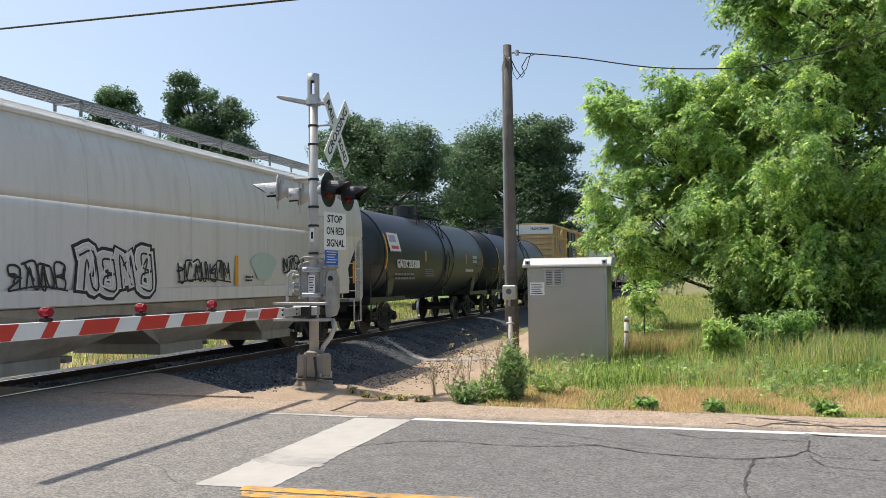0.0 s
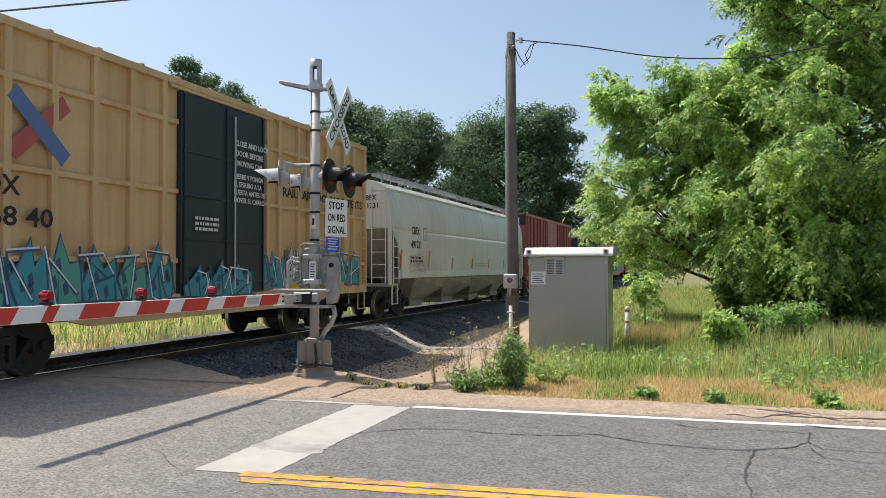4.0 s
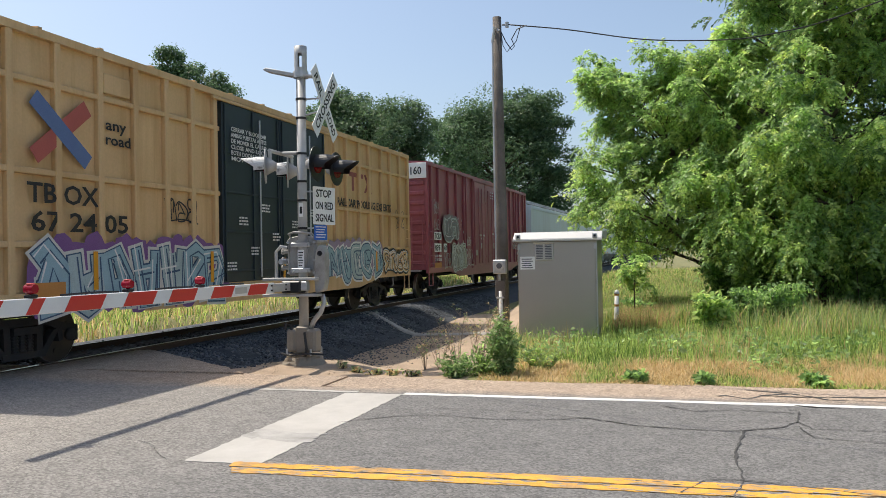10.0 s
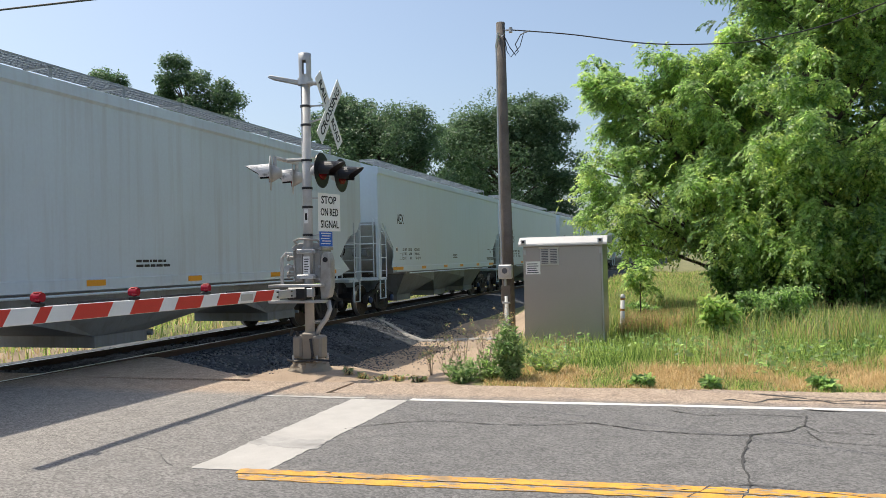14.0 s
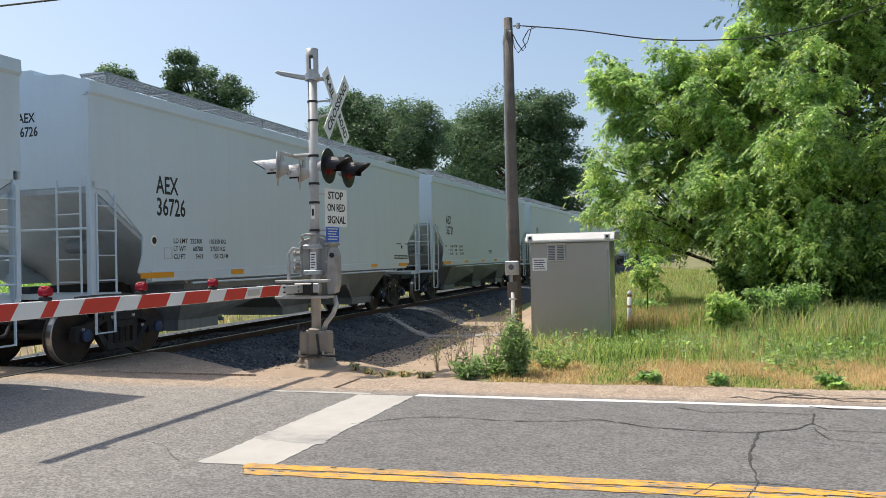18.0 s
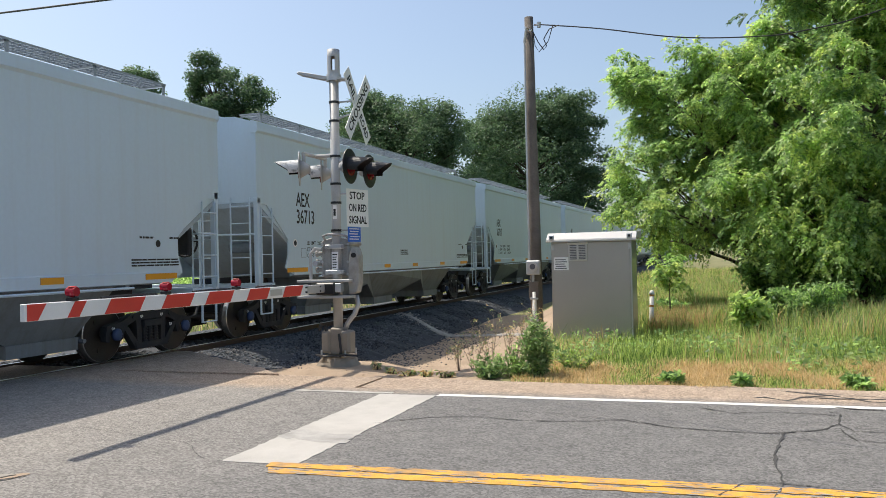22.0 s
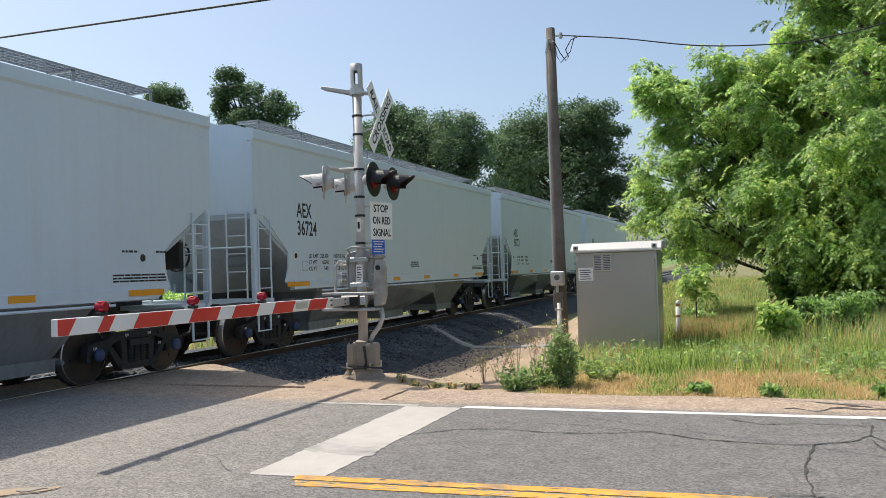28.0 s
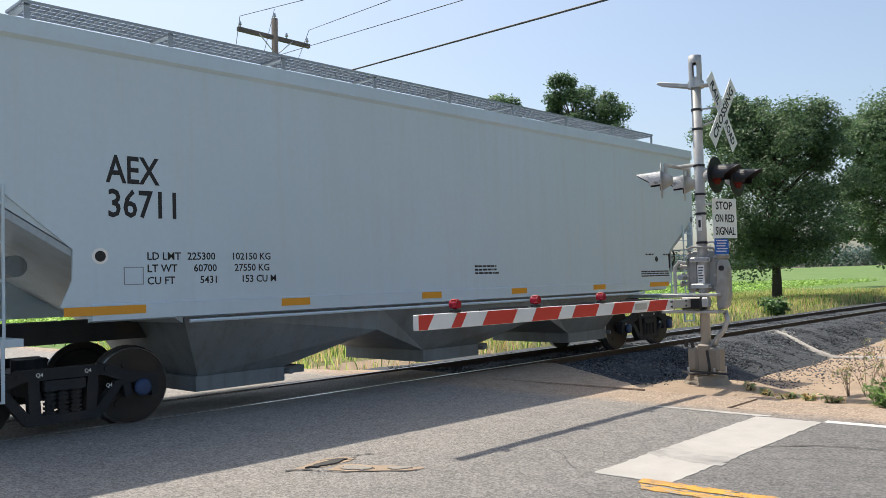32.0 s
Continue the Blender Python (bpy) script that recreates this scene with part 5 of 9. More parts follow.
def cream_hopper():
    car = round_hopper("covered_hopper", "cream covered hopper car with slanted amber reflectors", 58.11, 76.9, M["cream_hopper"], M["low_cream"])
    X = 1.585
    text_on_side(car, "CBFX", X, 1.80, 2.72, 0.24, M["letter"], 0.8, "reporting_mark")
    text_on_side(car, "491231", X, 1.76, 2.27, 0.24, M["letter"], 0.98, "car_number")
    text_front(car, "CBFX", 0.6, -0.004, 3.70, 0.16, M["letter"], 0.5, "reporting_mark")
    text_front(car, "491231", 0.55, -0.004, 3.45, 0.16, M["letter"], 0.6, "car_number")
    bars(car, X, 1.7, 1.78, 1.2, 0.24, 2, M["letter"], 7)
    bars(car, X, 15.2, 1.95, 0.8, 0.35, 5, M["low_grey"], 8)
    bars(car, X, 15.3, 2.5, 0.5, 0.2, 3, M["low_grey"], 9)
    for a, b, c, d in ((2.95, 3.25, 2.55, 2.57), (2.95, 3.25, 2.95, 2.97), (2.95, 2.97, 2.55, 2.97), (3.23, 3.25, 2.55, 2.97)):
        patch(car, X, a, b, c, d, M["letter"], "stencil_box", 0.003)
    for y in (0.75, 3.45, 6.2, 8.95, 11.65, 14.4, 17.1):
        bm = bmesh.new()
        prism(bm, [(y, 1.60), (y + 0.10, 1.60), (y + 0.22, 2.2 if y < 5 else 2.0), (y + 0.10, 2.2 if y < 5 else 2.0)], "x", X, X + 0.004)
        part("reflector", bm, M["orange_stripe"], car)
    for a, b, z in ((9.8, 11.55, 1.79), (9.8, 11.25, 1.69)):
        patch(car, X, a, b, z, z + 0.035, M["faded_stripe"], "faded_stripe", 0.003)
    tag(car, X, 1.6, 3.2, 1.5, 2.1, mat("faded_pink_spray", (0.60, 0.42, 0.36), 0.7), 12, 0.03)


def blue_grey_hopper():
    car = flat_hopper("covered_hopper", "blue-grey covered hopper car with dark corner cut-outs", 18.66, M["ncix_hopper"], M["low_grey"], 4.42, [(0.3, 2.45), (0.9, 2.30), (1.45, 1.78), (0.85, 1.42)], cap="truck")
    X = 1.56
    text_on_side(car, "NCIX", X, 1.75, 2.55, 0.27, M["letter"], 0.95, "reporting_mark")
    text_on_side(car, "220015", X, 1.75, 2.12, 0.27, M["letter"], 1.35, "car_number")
    text_front(car, "NCIX", 0.2, 0.049, 3.86, 0.16, M["letter"], 0.5, "reporting_mark")
    text_front(car, "220015", 0.2, 0.049, 3.60, 0.16, M["letter"], 0.7, "car_number")
    bars(car, X, 2.1, 1.58, 1.2, 0.34, 3, M["low_grey"], 11)
    bars(car, X, 9.0, 1.6, 1.0, 0.16, 2, M["letter"], 12)
    register(car, 149.64, 168.30)


def tank_car(L, R, number, banner):
    ln = R - L
    car = thing("tank_car", "black tank car with yellow reflector stripes", "freight car", group="freight cars of the train")
    rad, zc, y0, y1 = 1.50, 2.42, 0.25, ln - 0.25
    prof = []
    for k in range(7):
        a = math.pi / 2 * k / 6
        prof.append((y0 + 0.75 * (1 - math.sin(a)), max(0.01, rad * math.cos(a))))
    prof = prof[::-1]
    ring_y = prof + [(ln - y, r) for y, r in prof[::-1]]
    bm = bmesh.new()
    rings = [[bm.verts.new((r * math.sin(a), y, zc + r * math.cos(a))) for a in (2 * math.pi * k / 40 for k in range(40))] for y, r in ring_y]
    for p, q in zip(rings, rings[1:]):
        for k in range(40):
            bm.faces.new((p[k], p[(k + 1) % 40], q[(k + 1) % 40], q[k]))
    part("tank", bm, M["tank_black"], car, smooth=True)
    for yb in (1.0, ln * 0.52, ln * 0.60, ln - 1.0):
        bm = bmesh.new()
        tube(bm, [((rad + 0.012) * math.sin(a), yb, zc + (rad + 0.012) * math.cos(a)) for a in (2 * math.pi * k / 40 for k in range(41))], 0.025, 6)
        part("tank_band", bm, M["tank_black"], car)
    bm = bmesh.new()
    tube(bm, [(0, ln / 2, zc + rad - 0.1), (0, ln / 2, zc + rad + 0.42)], 0.42, 18)
    part("manway", bm, M["tank_black"], car, "black manway housing on the tank top")
    bm = bmesh.new()
    pts = [(s * 0.95, ln / 2 + d * 1.3) for s, d in ((1, -1), (1, 1), (-1, 1), (-1, -1), (1, -1))]
    for h in (0.35, 0.75):
        tube(bm, [(x, y, zc + rad + h) for x, y in pts], 0.02, 6)
    for x, y in pts[:4]:
        tube(bm, [(x, y, zc + rad - 0.35), (x, y, zc + rad + 0.78)], 0.02, 6)
    part("safety_railing", bm, M["black"], car)
    for s in (1, -1):
        grating(car, min(s * 0.55, s * 1.05), max(s * 0.55, s * 1.05), ln / 2 - 1.3, ln / 2 + 1.3, zc + rad + 0.02, 1.3, M["black"])
        bm = bmesh.new()
        tube(bm, [(s * 1.35, ln / 2 + 0.3, 1.1), (s * 1.56, ln / 2 + 0.3, 2.4), (s * 1.05, ln / 2 + 0.3, zc + rad)], 0.02, 6)
        tube(bm, [(s * 1.35, ln / 2 + 0.7, 1.1), (s * 1.56, ln / 2 + 0.7, 2.4), (s * 1.05, ln / 2 + 0.7, zc + rad)], 0.02, 6)
        for k in range(7):
            f = k / 6
            x = 1.35 + 0.21 * f if f < 0.99 else 1.5
            tube(bm, [(s * x, ln / 2 + 0.3, 1.1 + 1.3 * f), (s * x, ln / 2 + 0.7, 1.1 + 1.3 * f)], 0.014, 5)
        part("ladder", bm, M["black"], car)
        for y0_, y1_ in ((0.0, 2.9), (ln - 2.9, ln)):
            part("side_sill", bbox(min(s * 1.2, s * 1.42), y0_, 0.98, max(s * 1.2, s * 1.42), y1_, 1.12, 0), M["black"], car)
        for y in (0.1, ln - 0.1):
            bm = bmesh.new()
            d = 1 if y < 1 else -1
            tube(bm, [(s * 1.4, y, 1.1), (s * 1.4, y, 2.1), (s * 1.4, y + d * 1.3, 2.1), (s * 1.4, y + d * 1.3, 1.1)], 0.02, 6)
            part("handrail", bm, M["black"], car)
        for y, d in ((0.12, 1), (ln - 0.12, -1)):
            stirrup(car, s * 1.4, y, y + d * 0.42, 0.5, 1.0, M["black"])
    for yc in (1.95, ln - 1.95):
        bm = bmesh.new()
        prism(bm, [(-1.2, 1.0), (1.2, 1.0), (1.35, 1.75), (-1.35, 1.75)], "y", yc - 0.25, yc + 0.25)
        part("saddle", bm, M["tank_black"], car)
        part("end_platform", bbox(-1.4, 0.0 if yc < 3 else ln - 0.9, 0.9, 1.4, 0.9 if yc < 3 else ln, 1.0, 0), M["black"], car)
        bogie(car, yc)
    def on_tank(yy, z):
        return math.sqrt(max(0.01, (rad + 0.006) ** 2 - (z - zc) ** 2))
    for y, z0, z1, mt in ((1.12, 1.97, 3.05, "yellow_refl"), (4.75, 2.25, 2.62, "yellow_refl"), (8.05, 2.25, 2.62, "yellow_refl"), (9.8, 2.25, 2.62, "yellow_refl"), (ln - 1.1, 2.0, 2.95, "yellow_refl")):
        bm = bmesh.new()
        k = 8
        for j in range(k):
            za, zb = z0 + (z1 - z0) * j / k, z0 + (z1 - z0) * (j + 1) / k
            v = [bm.verts.new((on_tank(y, z), yy, z)) for z, yy in ((za, y), (za, y + 0.11), (zb, y + 0.11), (zb, y))]
            bm.faces.new(v)
        part("reflector", bm, M[mt], car)
    x = on_tank(0, 2.2) + 0.0
    text_on_side(car, "GATX " + number, rad + 0.004, 2.0, 2.02, 0.25, M["letter_white"], 2.1, "reporting_mark", 0.03)
    bars(car, rad - 0.10, 2.1, 1.62, 1.9, 0.26, 2, M["low_grey"], 3)
    bars(car, rad - 0.06, 4.9, 1.72, 1.0, 0.45, 6, M["low_grey"], 4)
    for t_, y, z, h, w in ((("SR 13450", ln - 2.65, 2.47, 0.12, 0.62), ("SR 13449", ln - 2.65, 2.29, 0.12, 0.62), ("SR-8754 FRA AIR", ln - 3.55, 1.93, 0.12, 1.15)) if banner else (("SR 13450", ln - 2.65, 2.47, 0.12, 0.62),)):
        text_on_side(car, t_, on_tank(y, z + 0.06) - 0.02, y, z, h, M["letter_white"], w, "data_lettering", 0.05)
    patch(car, on_tank(0, 2.5) - 0.04, ln - 2.0, ln - 1.18, 2.12, 2.62, M["low_grey"], "data_panel", 0.045)
    for k in range(9):
        patch(car, on_tank(0, 2.5) + 0.004, ln - 1.97, ln - 1.21, 2.15 + 0.05 * k, 2.175 + 0.05 * k, M["black"], "data_bar", 0.004)
    turn = Matrix.Rotation(radians(10), 4, "Z")
    text_front(car, "GATX " + number, 0.0, 0.235, 2.84, 0.13, M["letter_white"], 0.82, "reporting_mark", 0.02, turn)
    if banner:
        bm = bmesh.new()
        box(bm, 0, -0.46, -0.31, 0.012, 0.46, 0.31)
        b = part("placard_panel", bm, M["white"], car, "white placard panel")
        b.matrix_basis = pose(1.475, 1.78, 2.80, 0, -15, 0)
        patch(b, 0.0125, -0.36, 0.20, 0.0, 0.22, M["lilac"], "logo_bar", 0.003)
        patch(b, 0.0125, -0.30, 0.30, -0.22, -0.12, M["red"], "logo_bar", 0.003)
        for a_, b_, c_, d_ in ((-0.46, 0.46, 0.29, 0.31), (-0.46, 0.46, -0.31, -0.29)):
            patch(b, 0.0125, a_, b_, c_, d_, M["maroon_box"], "placard_rim", 0.004)
    ends(car, ln)
    return register(car, L, R)


def boxcar(name, label, L, R, H, body, door, ribs, doors, belts, end_panel=None, sill_z=0.95, fish=True, post=0.13, flat_door=False):
    """A boxcar: sheet sides with proud posts and belt rails, plug doors with bars, corrugated ends, roof seams."""
    ln = R - L
    X = 1.56
    car = thing(name, label, "freight car", group="freight cars of the train")
    bm = bmesh.new()
    box(bm, -X + 0.09, 0.04, 1.08, X - 0.09, ln - 0.04, H - 0.04)
    shell = part("body", bm, body, car)
    bm = bmesh.new()
    prism(bm, [(-X - 0.01, H - 0.14), (-X - 0.01, H - 0.02), (0, H + 0.10), (X + 0.01, H - 0.02), (X + 0.01, H - 0.14)], "y", 0.0, ln)
    roof = part("roof", bm, body, car)
    for k in range(14):
        y = ln * (k + 0.5) / 14
        bm = bmesh.new()
        prism(bm, [(-X, H - 0.015), (0, H + 0.105), (X, H - 0.015), (X, H + 0.015), (0, H + 0.14), (-X, H + 0.015)], "y", y - 0.04, y + 0.04)
        part("roof_seam", bm, body, roof)
    for s in (1, -1):
        for k, y in enumerate(ribs):
            part("side_post", bbox(min(s * (X - 0.10), s * X), y - post / 2, 1.1, max(s * (X - 0.10), s * X), y + post / 2, H - 0.13, 0.014), body, car)
        segs = [(0.05, doors[0]), (doors[1], ln - 0.05)]
        for z in belts:
            for a, b in segs:
                part("belt_rail", bbox(min(s * (X - 0.10), s * (X - 0.015)), a, z - 0.045, max(s * (X - 0.10), s * (X - 0.015)), b, z + 0.045, 0.012), body, car)
        bm = bmesh.new()
        sillp = [(0.0, 1.16), (0.0, sill_z), (ln * 0.16, sill_z), (ln * 0.24, sill_z - (0.22 if fish else 0.05)), (ln * 0.76, sill_z - (0.22 if fish else 0.05)), (ln * 0.84, sill_z), (ln, sill_z), (ln, 1.16)]
        prism(bm, sillp, "x", s * (X - 0.10), s * X)
        part("side_sill", bm, body, car)
        # doors
        n = 2 if doors[1] - doors[0] > 3.4 else 1
        for k in range(n):
            a = doors[0] + (doors[1] - doors[0]) * k / n + 0.03
            b = doors[0] + (doors[1] - doors[0]) * (k + 1) / n - 0.03
            d = part("door", bbox(min(s * (X - 0.10), s * (X + 0.02)), a, 1.12, max(s * (X - 0.05), s * (X + 0.02)), b, H - 0.22, 0.015), door, car, "ribbed sliding door")
            if door is not body:
                for u in (a + 0.08, (a + b) / 2, b - 0.08):
                    part("door_bar", bbox(min(s * (X + 0.02), s * (X + 0.05)), u - 0.025, 1.15, max(s * (X + 0.02), s * (X + 0.05)), u + 0.025, H - 0.26, 0.005), door, d)
                for z in (1.35, 2.15, 2.95, 3.75):
                    part("door_rail", bbox(min(s * (X + 0.02), s * (X + 0.045)), a + 0.04, z - 0.02, max(s * (X + 0.02), s * (X + 0.045)), b - 0.04, z + 0.02, 0.004), door, d)
                bm = bmesh.new()
                tube(bm, [(s * (X + 0.06), (a + b) / 2 + 0.25, 1.2), (s * (X + 0.06), (a + b) / 2 + 0.25, H - 0.4)], 0.02, 6)
                part("lock_rod", bm, M["galv"], d)
            elif flat_door:
                for z in (1.5, 2.72, 3.9):
                    part("door_rail", bbox(min(s * (X + 0.02), s * (X + 0.04)), a + 0.06, z - 0.03, max(s * (X + 0.02), s * (X + 0.04)), b - 0.06, z + 0.03, 0.006), door, d)
            else:
                z = 1.4
                while z < H - 0.4:
                    part("door_corrugation", bbox(min(s * (X + 0.02), s * (X + 0.04)), a + 0.10, z, max(s * (X + 0.02), s * (X + 0.04)), b - 0.10, z + 0.10, 0.012), door, d)
                    z += 0.26
        for y, dd in ((0.1, 1), (ln - 0.1, -1)):
            ladder(car, s * (X + 0.03), y, y + dd * 0.45, 1.15, 2.6, 5, body)
            stirrup(car, s * (X - 0.03), y, y + dd * 0.45, 0.5, 1.0, body)
        part("door_track", bbox(min(s * X, s * (X + 0.05)), doors[0] - 0.5, 1.02, max(s * X, s * (X + 0.05)), doors[1] + 0.5, 1.09, 0.005), body, car)
        part("door_track", bbox(min(s * X, s * (X + 0.05)), doors[0] - 0.3, H - 0.22, max(s * X, s * (X + 0.05)), doors[1] + 0.3, H - 0.16, 0.005), body, car)
    for y, d in ((0.0, -1), (ln, 1)):
        z = 1.25
        while z < H - (0.75 if end_panel else 0.35):
            part("end_corrugation", bbox(-X + 0.12, min(y + d * 0.02, y - d * 0.05), z, X - 0.12, max(y + d * 0.02, y - d * 0.05), z + 0.16, 0.03), body, car)
            z += 0.36
        if end_panel:
            part("end_panel", bbox(-X + 0.03, min(y, y + d * 0.03), H - 0.62, X - 0.03, max(y, y + d * 0.03), H - 0.06, 0.005), end_panel, car, "white excess-height panel")
        part("crossover_platform", bbox(-1.3, min(y, y + d * 0.25), 1.02, 1.3, max(y, y + d * 0.25), 1.07, 0), M["galv"], car)
        ladder(car, y + d * 0.05, 0.95, 1.35, 1.15, 3.0, 6, body, axis="x")
    bm = bmesh.new()
    box(bm, -0.3, 0.3, 0.72, 0.3, ln - 0.3, 1.08)
    for k in range(6):
        y = ln * (0.24 + 0.52 * k / 5)
        box(bm, -1.4, y - 0.06, 0.86, 1.4, y + 0.06, 1.08)
    part("underframe", bm, M["truck"], car)
    bogie(car, 2.1)
    bogie(car, ln - 2.1)
    ends(car, ln, 0.8)
    return register(car, L, R)


def cross_logo(car, x, y0, y1, z0, z1):
    for k, (a, b, c, d, mt) in enumerate(((y0, z0, y1, z1, "red"), (y0, z1, y1, z0, "blue_sign"))):
        v = Vector((c - a, d - b)).normalized()
        e = Vector((-v.y, v.x)) * 0.13
        bm = bmesh.new()
        prism(bm, [(a - e.x, b - e.y), (c - e.x, d - e.y), (c + e.x, d + e.y), (a + e.x, b + e.y)], "x", x, x + 0.004 + 0.002 * k)
        part("logo_bar", bm, mat("faded_logo_%d" % k, (0.42, 0.10, 0.08) if mt == "red" else (0.11, 0.17, 0.34), 0.6), car)


def maker_mark(car, x, y, z, h, material):
    """Two barred posts and a crossed pair of bars, worn."""
    w = h * 1.05
    for k in (0, 1):
        a = y + k * w * 0.95
        bm = bmesh.new()
        prism(bm, [(a, z + h), (a, z + h * 0.76), (a + w * 0.32, z + h * 0.76), (a + w * 0.32, z), (a + w * 0.58, z), (a + w * 0.58, z + h * 0.76), (a + w * 0.9, z + h * 0.76), (a + w * 0.9, z + h)], "x", x, x + 0.004)
        part("logo_block", bm, material, car)
    a = y + 1.95 * w
    for k, (p, q) in enumerate((((0.0, 0.0), (0.8, 1.0)), ((0.0, 1.0), (0.8, 0.0)))):
        bm = bmesh.new()
        prism(bm, [(a + w * p[0], z + h * p[1]), (a + w * (p[0] + 0.26), z + h * p[1]), (a + w * (q[0] + 0.26), z + h * q[1]), (a + w * q[0], z + h * q[1])], "x", x + 0.001 * k, x + 0.004 + 0.002 * k)
        part("logo_bar", bm, material, car)


def tan_boxcar_first():
    ribs = [0.06, 0.95, 1.8, 2.65, 3.5, 4.35, 5.2, 8.79, 9.32, 10.22, 10.8, 11.77, 12.8, 13.4, 14.18]
    car = boxcar("boxcar", "tan yellow boxcar with black doors and teal graffiti", 42.0, 56.24, 5.05, M["tan_box"], M["black_door"], ribs, (5.6, 8.6), (4.25, 3.0, 1.75), M["white"])
    X = 1.565
    maker_mark(car, X - 0.09, 10.83, 3.58, 0.55, mat("faded_red_logo", (0.30, 0.09, 0.07), 0.7, var=0.3, scale=6))
    text_on_side(car, "RAILCAR POOLING EXPERTS", X - 0.015, 9.42, 3.24, 0.2, M["letter"], 4.5, "slogan", 0.006)
    graffiti(car, X, 8.0, 13.75, 1.12, 2.05, ["teal", "teal", "teal_pale"], 8, 21, "jag", "blue_dark", None, 0, "maroon_box")
    graffiti(car, X, 0.3, 5.4, 0.95, 2.0, ["teal", "teal_green"], 7, 22, "jag", "blue_dark")
    graffiti(car, X + 0.05, 5.7, 8.0, 1.0, 1.7, ["teal"], 3, 24, "jag", "blue_dark")
    text_on_side(car, "FB OX", X, 0.8, 2.62, 0.26, M["letter"], 1.2, "reporting_mark")
    text_on_side(car, "50 68 40", X, 0.8, 2.2, 0.26, M["letter"], 1.8, "car_number")
    cross_logo(car, X - 0.01, 1.85, 2.85, 3.2, 4.05)
    for k, t_ in enumerate(("CLOSE AND LOCK", "DOOR BEFORE", "MOVING CAR")):
        text_on_side(car, t_, X + 0.052, 7.32 + 0.05 * k, 4.08 - 0.2 * k, 0.11, M["letter_white"], None, "door_notice")
    for k, t_ in enumerate(("CIERRE Y PONGA", "EL SEGURO A LA", "PUERTA ANTES DE", "MOVER EL CARRO")):
        text_on_side(car, t_, X + 0.052, 7.3, 3.42 - 0.16 * k, 0.10, M["letter_white"], None, "door_notice")
    bars(car, X + 0.052, 6.0, 2.3, 0.8, 0.3, 3, M["letter_white"], 10)
    text_front(car, "FBOX 506840", 0.1, -0.036, 4.70, 0.15, M["letter"], 1.2, "reporting_mark")
    for y in (9.7, 12.2):
        patch(car, X + 0.02, y, y + 0.45, 1.14, 1.26, M["yellow_refl"], "reflector")
    return car


